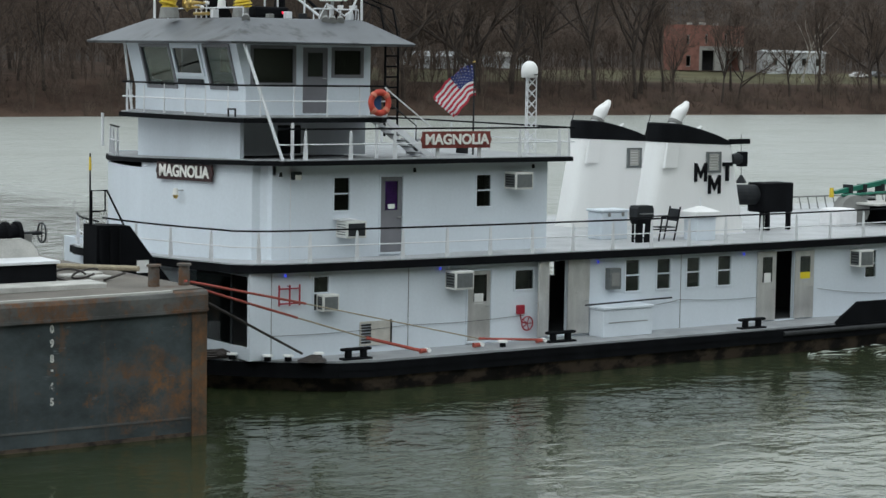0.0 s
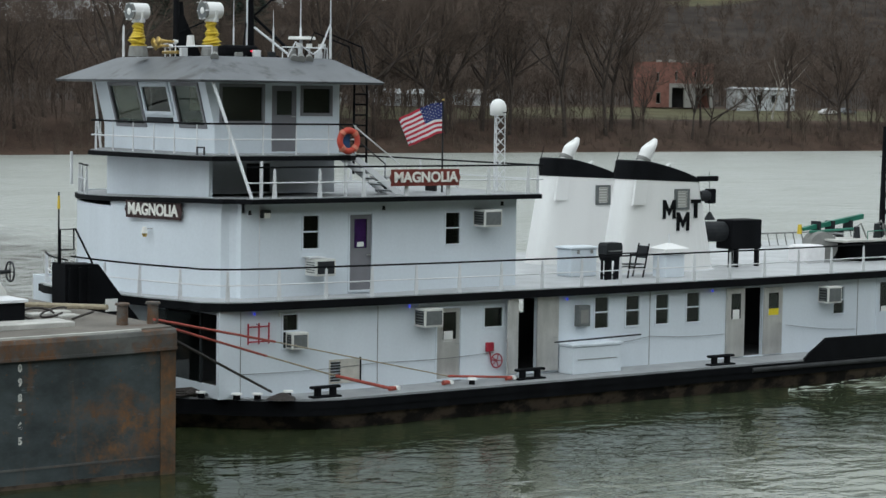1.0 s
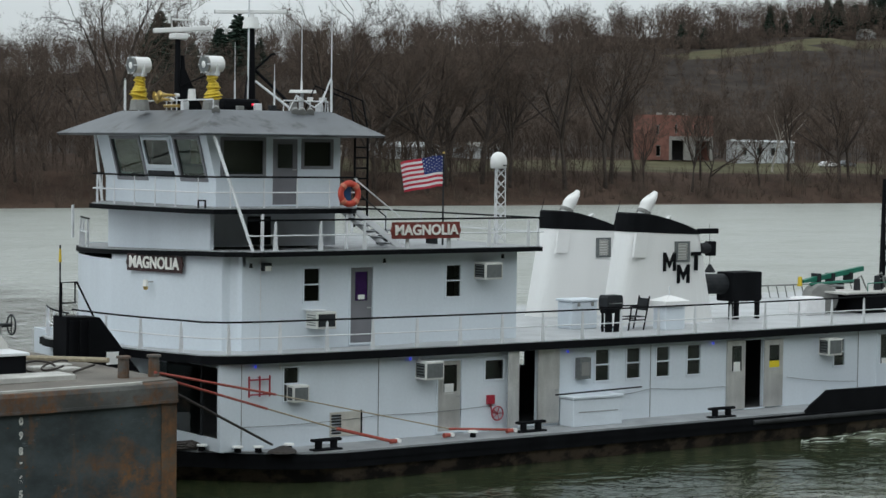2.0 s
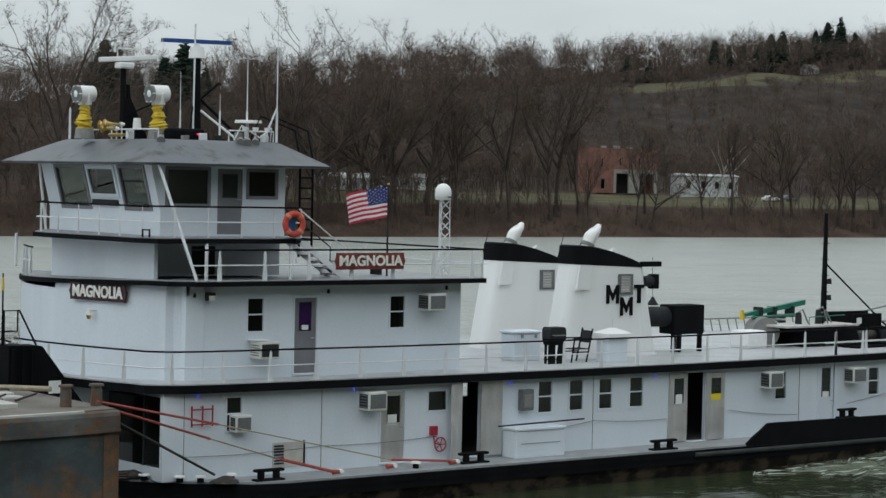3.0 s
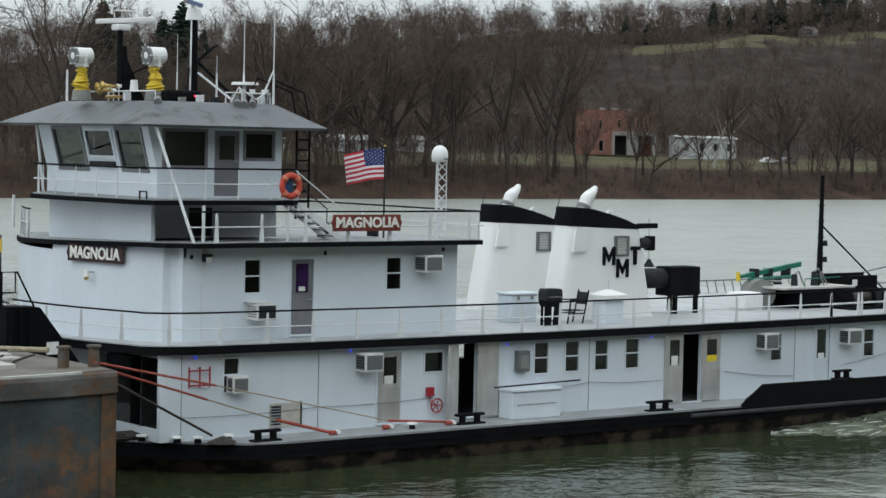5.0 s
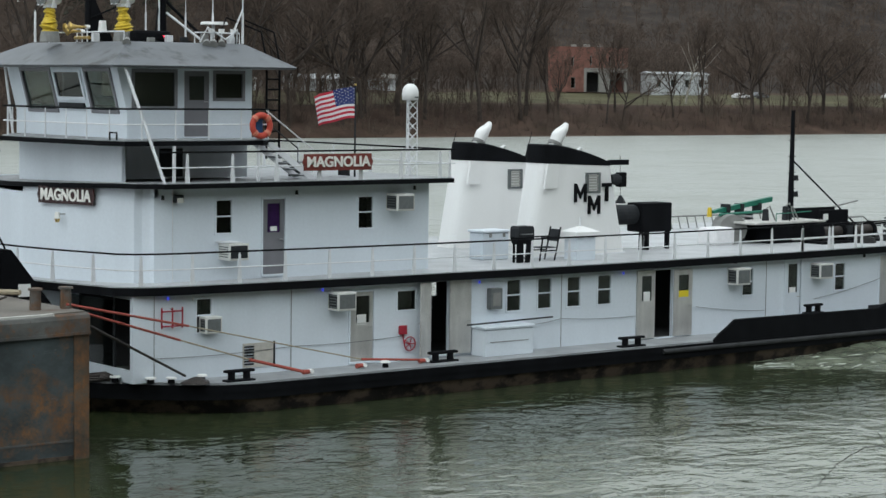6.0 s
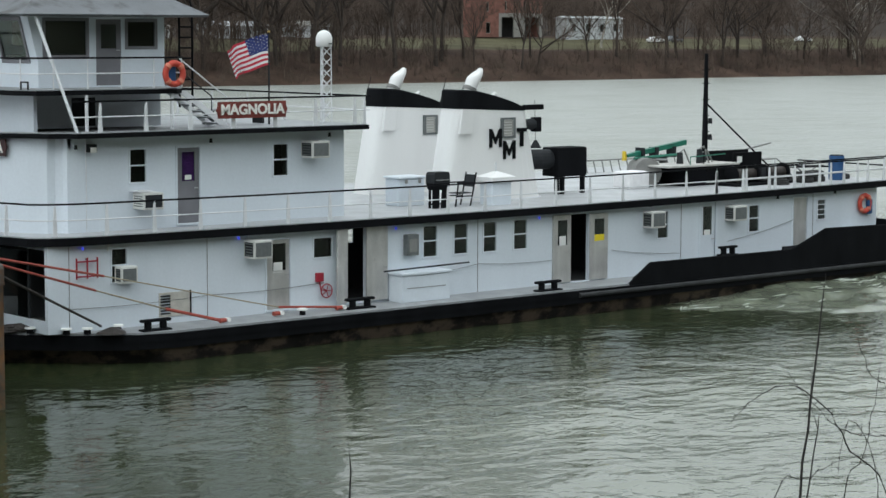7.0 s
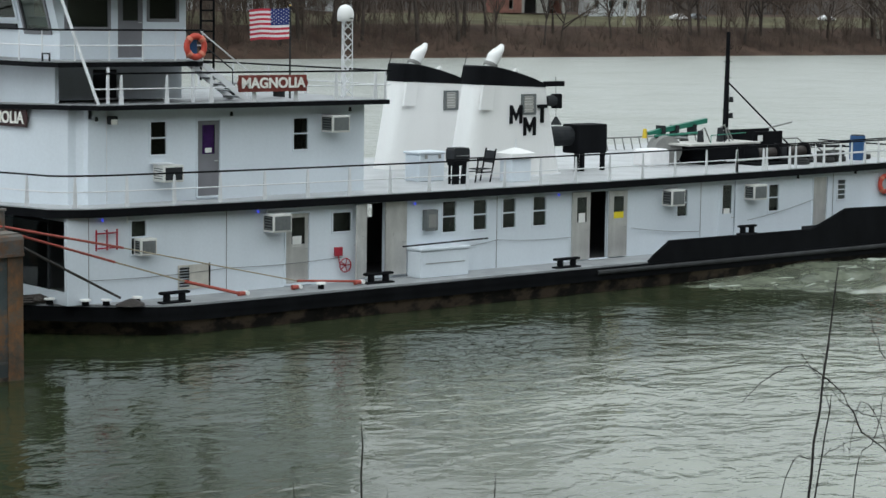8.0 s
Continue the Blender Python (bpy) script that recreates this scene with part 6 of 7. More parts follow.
for k, (x, y, r) in enumerate(((-3.2, -1.9, 0.42), (-2.6, -1.5, 0.34), (-2.2, -2.3, 0.28))):
    pts = [(x + r * math.cos(a), y + 0.5 * r * math.sin(a), BZ + 0.09 + (0.3 * r * (1 + math.sin(a + k)))) for a in [2 * math.pi * j / 18 for j in range(15 + k)]]
    tagged(part("hose", chain(B(), pts, 0.028, 6), WIRE), "dark stiff loop of hose on the barge deck", "hose", "hose loops on the barge deck")
WORNMARK = mat("worn_draft_paint", (0.6, 0.6, 0.56), 0.8, vary=0.35, scale=9, stain=(0.3, 0.3, 0.28), amount=0.1)
for chx, mz in zip("098-65", (2.74, 2.42, 2.07, 1.83, 1.43, 1.09)):
    me = text_mesh(chx, 0.23, 0.004)
    me.materials.append(WORNMARK)
    o = new("draft_mark", me)
    o.parent = barge
    o.matrix_basis = pose(-5.05, -4.906, mz, 90) @ Matrix.Diagonal((0.8, 1, 1, 1))
for x in (-58, -48, -38, -28, -18, -10.5):
    part("weld_seam", box(B(), x, x + 0.05, -4.912, -4.9, -0.5, BZ - 0.46), BARGERUST, barge)
part("worn_edge", swept(-2.0, -4.9, -4.78, BZ - 0.06, BZ + 0.035), BARGEPALE, barge, "pale worn deck edge")
part("wet_strake", box(B(), -60, -1.115, -4.913, -4.9, -0.5, 0.1), HULLRUST, barge, "dark wet band at the waterline")
part("bilge_strake", box(B(), -60, -1.12, -4.915, -4.9, 0.42, 0.47), BARGERUST, barge)
part("corner_plate", box(B(), -1.5, -1.105, -4.93, -4.4, -0.5, BZ - 0.35), CORNERRUST, barge, "rusted corner plate")

# ---- far bank ----
BARK = mat("grey_brown_bark", (0.062, 0.051, 0.044), 0.9, vary=0.3, scale=1.0, grain=6, bump=0.4, spec=0.05)
TWIG = mat("brown_twigs", (0.108, 0.083, 0.068), 0.9, vary=0.5, scale=0.3, grain=3, bump=0.0, spec=0.05)
PALEBARK = mat("pale_sycamore_bark", (0.4, 0.37, 0.32), 0.85, vary=0.35, scale=0.8, grain=5, bump=0.3, stain=(0.12, 0.1, 0.08), amount=0.3)
NEEDLE = mat("dark_conifer_needles", (0.03, 0.045, 0.034), 0.9, vary=0.4, scale=0.6, grain=4, bump=0.0, spec=0.05)
EARTH = mat("brown_bank_earth", (0.07, 0.047, 0.036), 0.95, vary=0.45, scale=0.12, grain=2.0, bump=0.6, stain=(0.045, 0.035, 0.024), amount=0.4, spec=0.05)
GRASS = mat("dull_winter_grass", (0.095, 0.088, 0.052), 0.95, vary=0.35, scale=0.1, grain=2.0, bump=0.4, stain=(0.13, 0.1, 0.06), amount=0.3, spec=0.05)
HILL = mat("leaf_strewn_hillside", (0.046, 0.038, 0.033), 0.95, vary=0.45, scale=0.09, grain=1.5, bump=0.6, stain=(0.07, 0.052, 0.042), amount=0.4, spec=0.05)
MUD = mat("wet_mud_edge", (0.12, 0.085, 0.062), 0.8, vary=0.3, scale=0.4, grain=3, bump=0.4)


# dark colour for unseen near ground, chosen for its reflection in the windows
NEARBANK = mat("dark_unseen_bank", (0.034, 0.036, 0.024), 0.95, vary=0.4, scale=0.5, grain=4, bump=0.5, stain=(0.05, 0.04, 0.026), amount=0.35, spec=0.05)


def mesh_of(name, vs, fs, material):
    me = bpy.data.meshes.new(name)
    me.from_pydata(vs, [], fs)
    me.materials.append(material)
    return me


def limb(vs, fs, pts, radii, sides):
    """A tapered, bent limb; it ends in a point."""
    first = len(vs)
    for k, (p, r) in enumerate(zip(pts[:-1], radii)):
        d = (pts[k + 1] - p).normalized()
        u = d.orthogonal().normalized()
        v = d.cross(u)
        for j in range(sides):
            a = 2 * math.pi * j / sides
            vs.append(p + r * (math.cos(a) * u + math.sin(a) * v))
    vs.append(pts[-1])
    n = len(pts) - 1
    for k in range(n - 1):
        for j in range(sides):
            a, b = first + k * sides + j, first + k * sides + (j + 1) % sides
            fs.append((a, b, b + sides, a + sides))
    tip = len(vs) - 1
    for j in range(sides):
        fs.append((first + (n - 1) * sides + j, first + (n - 1) * sides + (j + 1) % sides, tip))


def sprig(vs, fs, p, length, thick, r):
    """A fine twig: a slender three-sided spike, mostly rising."""
    d = Vector((r.gauss(0, 0.7), r.gauss(0, 0.7), r.gauss(0.55, 0.5))).normalized() * length
    u = d.orthogonal().normalized() * thick
    v = d.cross(u).normalized() * thick
    i = len(vs)
    vs += [p + u, p - u * 0.5 + v * 0.87, p - u * 0.5 - v * 0.87, p + d]
    fs += [(i, i + 1, i + 3), (i + 1, i + 2, i + 3), (i + 2, i, i + 3)]


def grow(rng, height, spread, fine, fork=0.34):
    """A bare broadleaf tree: (trunk and limbs), (branches and twigs)."""
    tv, tf, cv, cf = [], [], [], []

    def bend(p, d, length, n, wob, up):
        pts, q = [p], p
        for _ in range(n):
            d = (d + Vector((rng.gauss(0, wob), rng.gauss(0, wob), rng.gauss(0, wob) * 0.6 + up))).normalized()
            q = q + d * (length / n)
            pts.append(q)
        return pts, d

    def branch(p, d, length, r, level):
        big = level <= 1
        n = (6, 4, 4, 2, 1)[level]
        pts, _ = bend(p, d, length, n, (0.06, 0.16, 0.2, 0.22, 0.25)[level], (0.02, 0.05, 0.05, 0.04, 0.02)[level])
        radii = [r * (1 - 0.8 * k / n) for k in range(n)]
        limb(tv if big else cv, tf if big else cf, pts, radii, (7, 5, 3, 3, 3)[level])
        if level == 4:
            return
        kids = (rng.randint(5, 7), rng.randint(8, 10), rng.randint(6, 8), fine)[level]
        for k in range(kids):
            f = fork + (1 - fork) * (k + rng.random()) / kids if level == 0 else 0.25 + 0.75 * (k + rng.random()) / kids
            i = min(int(f * n), n - 1)
            at = pts[i].lerp(pts[i + 1], f * n - i)
            along_ = (pts[i + 1] - pts[i]).normalized()
            side = Vector((rng.gauss(0, 1), rng.gauss(0, 1), rng.gauss(0, 0.5)))
            side = (side - side.dot(along_) * along_).normalized()
            out = (along_ * (0.75, 0.8, 0.75, 0.7)[level] + side * (spread, 0.6, 0.65, 0.7)[level] + Vector((0, 0, 0.12))).normalized()
            ln = length * (1.6, 0.5, 0.45, 0.5)[level] * (1.15 - 0.55 * f) * rng.uniform(0.75, 1.2)
            branch(at, out, ln, max(r * (0.75, 0.45, 0.45, 0.5)[level] * (1.1 - 0.6 * f), 0.016), level + 1)

    branch(Vector((0, 0, -0.6)), Vector((rng.gauss(0, 0.06), rng.gauss(0, 0.06), 1)).normalized(), height * 0.5, height * 0.0165, 0)
    tips = list(cv)
    for _ in range(2600):
        sprig(cv, cf, rng.choice(tips), rng.uniform(0.5, 1.3), 0.024, rng)
    return (tv, tf), (cv, cf)


rng = random.Random(11)
kinds = []
for k in range(6):
    (tv, tf), (cv, cf) = grow(rng, 26.0, (0.55, 0.75, 0.6, 0.9, 0.65, 0.5)[k], 4, (0.5, 0.35, 0.55, 0.3, 0.45, 0.6)[k])
    kinds.append((mesh_of("trunk", tv, tf, BARK), mesh_of("crown", cv, cf, TWIG)))


def tree(k, x, y, z, s, turn, lean, label="bare brown riverside tree", bark=None, place=None):
    t = thing("tree", label, "tree", "bare trees along the far bank")
    a, b = new("trunk", kinds[k][0]), new("crown", kinds[k][1])
    a.parent = b.parent = t
    if bark:
        a.data = a.data.copy()
        a.data.materials[0] = bark
    t.matrix_basis = Matrix.Translation((x, y, z)) @ Euler((radians(lean), radians(lean * 0.7), radians(turn))).to_matrix().to_4x4() @ Matrix.Diagonal((s, s, s, 1))
    return t


def far_ground(x, y):
    z = -1.0 + min(max((y - 226) / 24, 0), 1) * 6.0
    z += min(max((y - 250) / 60, 0), 1) * 2.5
    h = min(max((y - 330) / 270, 0), 1)
    z += h * h * (3 - 2 * h) * (20 + 0.084 * (min(max(x, 200), 800) - 290))
    z += min(max((y - 605) / 60, 0), 1) * 2.2
    return z + noise.noise((x * 0.02, y * 0.02, 0)) * (0.3 + 4 * h) + noise.noise((x * 0.2, y * 0.2, 3)) * 0.25


def ground_grid(name, x0, x1, nx, ys, height, materials, pick=lambda x, y: 0):
    xs_ = np.linspace(x0, x1, nx)
    vs = [(x, y, height(x, y)) for y in ys for x in xs_]
    fs = [(j * nx + i, j * nx + i + 1, (j + 1) * nx + i + 1, (j + 1) * nx + i) for j in range(len(ys) - 1) for i in range(nx - 1)]
    me = bpy.data.meshes.new(name)
    me.from_pydata(vs, [], fs)
    for m in materials:
        me.materials.append(m)
    for p in me.polygons:
        p.material_index = pick(p.center.x, p.center.y)
    me.shade_smooth()
    return new(name, me)


def cover(x, y):
    w = noise.noise((x * 0.05, y * 0.05, 7)) * 6
    if y < 231:
        return 2
    if 256 + w < y < 300 + w and x > 150:
        return 1
    if 560 + w * 2 < y < 585 + w * 2 and 520 < x < 690:
        return 1
    return 3 if y > 322 + w else 0


YS = [222, 224, 226, 228, 230, 232, 234, 236, 238, 240, 243, 246, 250, 254, 258, 263, 268, 274, 280, 290, 300, 310, 320, 330] + list(range(345, 700, 15)) + [740, 800, 900, 1100]
tagged(ground_grid("ground", -500, 1500, 420, YS, far_ground, [EARTH, GRASS, MUD, HILL], cover), "brown wooded river bank rising to a hill", "ground", kind="structure")
# unseen hill added behind the viewer to block low sky and shade the boat
tagged(ground_grid("ground", -900, 900, 260, [-900, -500, -400, -300, -210, -165, -125, -105, -85, -70, -58, -55, -50, -47, -44, -40, -36, -33, -30, -28], lambda x, y: 7.3 * min(max((-30 - y) / 17, -0.2), 1) + float(np.interp(-y, [58, 85, 125, 210, 400], [0, 14, 42, 78, 90])) + noise.noise((x * 0.3, y * 0.3, 1)) * 0.15, [NEARBANK]), "dark near bank with an added unseen hill that blocks low sky", "ground", kind="structure")

# tall riverside trees, lower towards the open stretch by the brick building
for k in range(74):
    x = 66 + k * 4.0 + rng.uniform(-1.8, 1.8)
    tall = 18 if x < 128 else (20 if x < 160 else (28 if x < 226 else (17 if x < 258 else 20)))
    if (x > 232 and rng.random() < 0.3) or (230 < x < 254 and rng.random() < 0.5):
        continue
    if x < 134 and rng.random() < 0.45 or 160 < x < 226 and rng.random() < 0.2:
        continue
    y = rng.uniform(236, 254) if x < 225 else rng.uniform(234, 247)
    s = tall / 26.0 * rng.uniform(0.78, 1.12)
    tree(rng.randrange(6), x, y, far_ground(x, y), s, rng.uniform(0, 360), rng.uniform(-5, 5))
for k in range(30):
    x, y = rng.uniform(60, 244), rng.uniform(256, 300)
    tree(rng.randrange(6), x, y, far_ground(x, y), rng.uniform(0.6, 0.9), rng.uniform(0, 360), rng.uniform(-4, 4))
for x, y, s in ((281, 262, 0.62), (338, 243, 0.85), (343, 246, 0.9), (368, 244, 0.95), (120, 240, 1.3)):
    tree(rng.randrange(6), x, y, far_ground(x, y), s, rng.uniform(0, 360), 2, "pale-barked bare riverside tree" if x > 200 else "large bare spreading riverside tree", PALEBARK if x > 200 else None)


def twig_tuft(vs, fs, p, h, w, n, r, thick):
    for _ in range(n):
        d = Vector((r.gauss(0, w), r.gauss(0, w), h * r.uniform(0.5, 1.0)))
        b = Vector(p) + Vector((r.gauss(0, w * 0.3), r.gauss(0, w * 0.3), 0))
        limb(vs, fs, [b, b + d * 0.55 + Vector((r.gauss(0, w * 0.2), r.gauss(0, w * 0.2), 0)), b + d], [thick, thick * 0.6], 3)


# brush along the water's edge
vs, fs = [], []
for _ in range(1350):
    x, y = rng.uniform(50, 400), rng.triangular(229, 252, 236)
    twig_tuft(vs, fs, (x, y, far_ground(x, y) - 0.1), rng.uniform(1.2, 4.0), rng.uniform(0.4, 1.1), 9, rng, 0.025)
tagged(new("brush", mesh_of("brush", vs, fs, TWIG)), "brown leafless brush along the far bank", "brush", kind="stuff")


def small_tree(vs, fs, p, h, r, n=90, thick=0.05):
    """A far bare tree: trunk, rising limbs and a rounded haze of fine twigs."""
    base = Vector(p)
    lean = Vector((r.gauss(0, 0.05) * h, r.gauss(0, 0.05) * h, h * 0.82))
    limb(vs, fs, [base, base + lean * 0.5, base + lean], [h * 0.009, h * 0.005], 4)
    wide = h * r.uniform(0.2, 0.32)
    ends = []
    for k in range(9):
        f, a = r.uniform(0.2, 0.6), r.uniform(0, 6.283)
        out = r.uniform(0.45, 1.0)
        b = base + lean * f
        e = base + lean * min(1.02, f + r.uniform(0.3, 0.55)) + Vector((math.cos(a), math.sin(a), 0)) * wide * out
        mid = b.lerp(e, 0.5) + Vector((math.cos(a), math.sin(a), -0.2)) * wide * 0.15
        limb(vs, fs, [b, mid, e], [h * 0.005, h * 0.0032], 3)
        ends.append((b, mid, e))
    for _ in range(n):
        b, mid, e = r.choice(ends)
        q = mid.lerp(e, r.random() ** 0.7) + Vector((r.gauss(0, 0.05), r.gauss(0, 0.05), r.gauss(0, 0.04))) * h
        sprig(vs, fs, q, h * r.uniform(0.09, 0.2), thick, r)


# saplings and scrub between the riverside trees
vs, fs = [], []
for _ in range(300):
    x, y = rng.uniform(62, 226), rng.uniform(234, 262)
    small_tree(vs, fs, (x, y, far_ground(x, y) - 0.3), rng.uniform(4, 13), rng, 75, 0.03)
for _ in range(70):
    x, y = rng.uniform(258, 345), rng.uniform(232, 252)
    small_tree(vs, fs, (x, y, far_ground(x, y) - 0.3), rng.uniform(4, 15), rng, 90, 0.028)
tagged(new("saplings", mesh_of("saplings", vs, fs, TWIG)), "brown leafless saplings and scrub along the far bank", "saplings", kind="stuff")

# thicket behind the riverside trees
vs, fs = [], []
for _ in range(640):
    x, y = rng.uniform(60, 420), rng.uniform(258, 350)
    if (x > 232 and y < 316) or (x > 190 and y < 275):
        continue
    small_tree(vs, fs, (x, y, far_ground(x, y) - 0.4), rng.uniform(8, 18), rng, 120, 0.034)
tagged(new("thicket", mesh_of("thicket", vs, fs, TWIG)), "dense brown leafless thicket behind the bank", "thicket", kind="stuff")

# close undergrowth along the ridge
vs, fs = [], []
for _ in range(620):
    x, y = rng.uniform(330, 790), rng.uniform(596, 672)
    small_tree(vs, fs, (x, y, far_ground(x, y) - 2.5), rng.uniform(7, 13), rng, 60, 0.11)
tagged(new("undergrowth", mesh_of("undergrowth", vs, fs, TWIG)), "close brown undergrowth along the hilltop", "undergrowth", kind="stuff")

# woods on the hill
for lot in range(3):
    vs, fs = [], []
    for _ in range(560 if lot < 2 else 640):
        y = rng.uniform(308, 600) if lot < 2 else rng.uniform(588, 690)
        x = rng.uniform(0.43 * y - 10, 1.2 * y + 20)
        if 555 < y < 590 and 510 < x < 700:
            continue
        small_tree(vs, fs, (x, y, far_ground(x, y) - 0.5), rng.uniform(6, 14) if lot < 2 else rng.uniform(14, 22.5) * (1.2 if rng.random() < 0.25 else 1.0), rng, 110, 0.055 if lot < 2 else 0.06)
        if lot == 2:
            for _ in range(2):
                x, y = x + rng.uniform(-9, 9), rng.uniform(588, 650)
                small_tree(vs, fs, (x, y, far_ground(x, y) - 2.0), rng.uniform(4, 10), rng, 60, 0.085)
    tagged(new("woods", mesh_of("woods", vs, fs, TWIG)), "bare brown woods on the far hillside", "woods", kind="stuff")


def conifer(x, y, h, label="dark green conifer on the far hill"):
    t = thing("conifer", label, "tree", "conifers on the far hill", (x, y, far_ground(x, y) - 0.5))
    tv, tf, cv, cf = [], [], [], []
    wide = rng.uniform(0.24, 0.36)
    limb(tv, tf, [Vector((0, 0, 0)), Vector((0.1, 0, h * 0.5)), Vector((0, 0, h * 0.97))], [h * 0.018, h * 0.01], 6)
    for k in range(int(h * 22)):
        f = rng.uniform(0.08, 0.98) ** 0.9
        a = rng.uniform(0, 6.283)
        ln = ((1 - f) ** 0.75 * h * wide * rng.uniform(0.45, 1.2) + 0.5) * (0.6 if f < 0.2 else 1.0)
        b = Vector((0, 0, h * f))
        d = Vector((math.cos(a), math.sin(a), rng.uniform(-0.25, 0.25))) * ln
        side = Vector((-math.sin(a), math.cos(a), 0)) * ln * 0.22
        i = len(cv)
        cv += [b, b + d * 0.55 + side, b + d, b + d * 0.55 - side, b + d * 0.5 + Vector((0, 0, ln * 0.14)), b + d * 0.5 - Vector((0, 0, ln * 0.2))]
        cf += [(i, i + 1, i + 4), (i + 1, i + 2, i + 4), (i + 2, i + 3, i + 4), (i + 3, i, i + 4), (i, i + 5, i + 1), (i + 1, i + 5, i + 2), (i + 2, i + 5, i + 3), (i + 3, i + 5, i)]
    a, b = new("trunk", mesh_of("trunk", tv, tf, BARK)), new("crown", mesh_of("crown", cv, cf, NEEDLE))
    a.parent = b.parent = t


for cx_, y, h in ((259, 480, 24), (262, 484, 29), (265, 482, 27), (269, 478, 20), (280, 482, 24), (285, 480, 29), (288, 484, 26), (292, 480, 21),
                   (648, 610, 11), (655, 610, 13), (659, 614, 15), (664, 612, 16), (668, 606, 13), (673, 612, 12), (685, 612, 15), (692, 612, 17), (695, 614, 18), (699, 610, 20), (704, 606, 15), (709, 610, 14), (621, 610, 12), (626, 607, 10), (573, 612, 10), (580, 606, 8), (640, 612, 11)):
    conifer(cx_, y, h * (1.25 if y > 600 else 1.0))

# ---- buildings and vehicles on the far bank ----
BRICK = mat("red_brown_brick", (0.21, 0.095, 0.072), 0.9, vary=0.35, scale=0.8, grain=9, bump=0.3, stain=(0.15, 0.1, 0.08), amount=0.3)
CONCRETE = mat("grey_concrete", (0.25, 0.24, 0.22), 0.9, vary=0.2, scale=0.5, grain=6, bump=0.2)
DARKROOM = mat("dark_unlit_room", (0.05, 0.05, 0.05), 0.9, vary=0.2)


def front_wall(name, x0, x1, y, z0, z1, holes, material, parent, thick=0.35):
    return part(name, panel(B(), x0, x1, z0, z1, holes, lambda u, w, d: (u, y + d, w), thick), material, parent)


bd_ = thing("brick_building", "two-storey red-brown brick building with open bays", "building")
G = 7.4
X0, X1, BY, BK = 280.6, 298.4, 298, 304
bh = [(286.4, 290.0, G, 11.7), (293.2, 297.6, G, 11.7), (281.9, 282.7, 12.9, 14.9), (287.2, 287.9, 13.2, 15.2), (292.7, 293.5, 13.2, 15.3), (296.6, 297.3, 13.2, 15.2), (281.9, 283.2, 8.2, 10.6)]
front_wall("wall", 285.6, X1, BY, G, 12.6, bh[:2], CONCRETE, bd_)
front_wall("wall", X0, 285.6, BY, G, 12.6, bh[6:], BRICK, bd_)
front_wall("wall", X0, X1, BY, 12.6, 16.9, bh[2:6], BRICK, bd_)
part("wall", box(B(), X0, X0 + 0.35, BY + 0.35, BK, G, 16.9), BRICK, bd_)
part("wall", box(B(), X1 - 0.35, X1, BY + 0.35, BK, G, 16.9), BRICK, bd_)
part("wall", box(B(), X0 + 0.35, X1 - 0.35, BK - 0.35, BK, G, 16.9), BRICK, bd_)
part("floor_slab", box(B(), X0 + 0.35, X1 - 0.35, BY + 0.35, BK - 0.35, 12.3, 12.6), DARKROOM, bd_)
# dark sheet added before the brick back wall to paint shade into the bays
part("bay_shade_sheet", box(B(), X0 + 0.4, X1 - 0.4, BK - 1.2, BK - 1.0, G, 12.3), DARKROOM, bd_)
part("roof", box(B(), X0 - 0.1, X1 + 0.1, BY - 0.1, BK + 0.1, 16.9, 17.1), BRICK, bd_)
for x, w in ((283.5, 0.9), (287.0, 1.4), (291.0, 1.1), (296.0, 0.5)):
    part("roof_vent", box(B(), x, x + w, BY + 1.2, BY + 2.0, 17.1, 17.1 + 0.5 * w ** 0.5, 0.06), CONCRETE, bd_)
for h in bh[2:]:
    w = part("window", panel(B(), h[0], h[1], h[2], h[3], [(h[0] + 0.12, h[1] - 0.12, h[2] + 0.12, h[3] - 0.12)], lambda u, v, d: (u, 298.1 + d, v), 0.1), CONCRETE, bd_)
    part("pane", box(B(), h[0] + 0.12, h[1] - 0.12, 298.14, 298.16, h[2] + 0.12, h[3] - 0.12), GLASS, w)


def far_house(x, y, w, d, h, label, wall=WHITE, roof=CONCRETE, rise=1.6):
    z = far_ground(x, y) - 0.2
    t = thing("house", label, "house")
    wins = [(x + w * (k + 0.35) / 4, x + w * (k + 0.65) / 4, z + h * 0.42, z + h * 0.75) for k in range(4)]
    front_wall("wall", x, x + w, y, z, z + h, wins, wall, t, 0.2)
    part("wall", box(B(), x, x + 0.2, y + 0.2, y + d, z, z + h), wall, t)
    part("wall", box(B(), x + w - 0.2, x + w, y + 0.2, y + d, z, z + h), wall, t)
    part("wall", box(B(), x + 0.2, x + w - 0.2, y + d - 0.2, y + d, z, z + h), wall, t)
    bm_ = B()
    loft(bm_, [[(x + e, y - 0.4, z + h), (x + e, y + d + 0.4, z + h), (x + e, y + d / 2, z + h + rise)] for e in (-0.4, w + 0.4)])
    part("roof", bm_, roof, t)
    for a, b, c, e in wins:
        part("window", box(B(), a, b, y + 0.08, y + 0.1, c, e), GLASS, t)


SIDING = mat("weathered_pale_siding", (0.46, 0.475, 0.48), 0.7, vary=0.2, scale=0.4, stain=(0.2, 0.18, 0.15), amount=0.3, streak=3)
far_house(304.8, 297, 17.6, 3.5, 4.9, "long pale metal-sided shed beside the brick building", SIDING, SIDING, 0.5)
far_house(216, 304, 13, 7, 2.6, "low pale house among the trees", SIDING, SIDING, 1.0)
far_house(198, 302, 6, 5, 2.4, "small pale shed among the trees", SIDING, CONCRETE, 0.8)
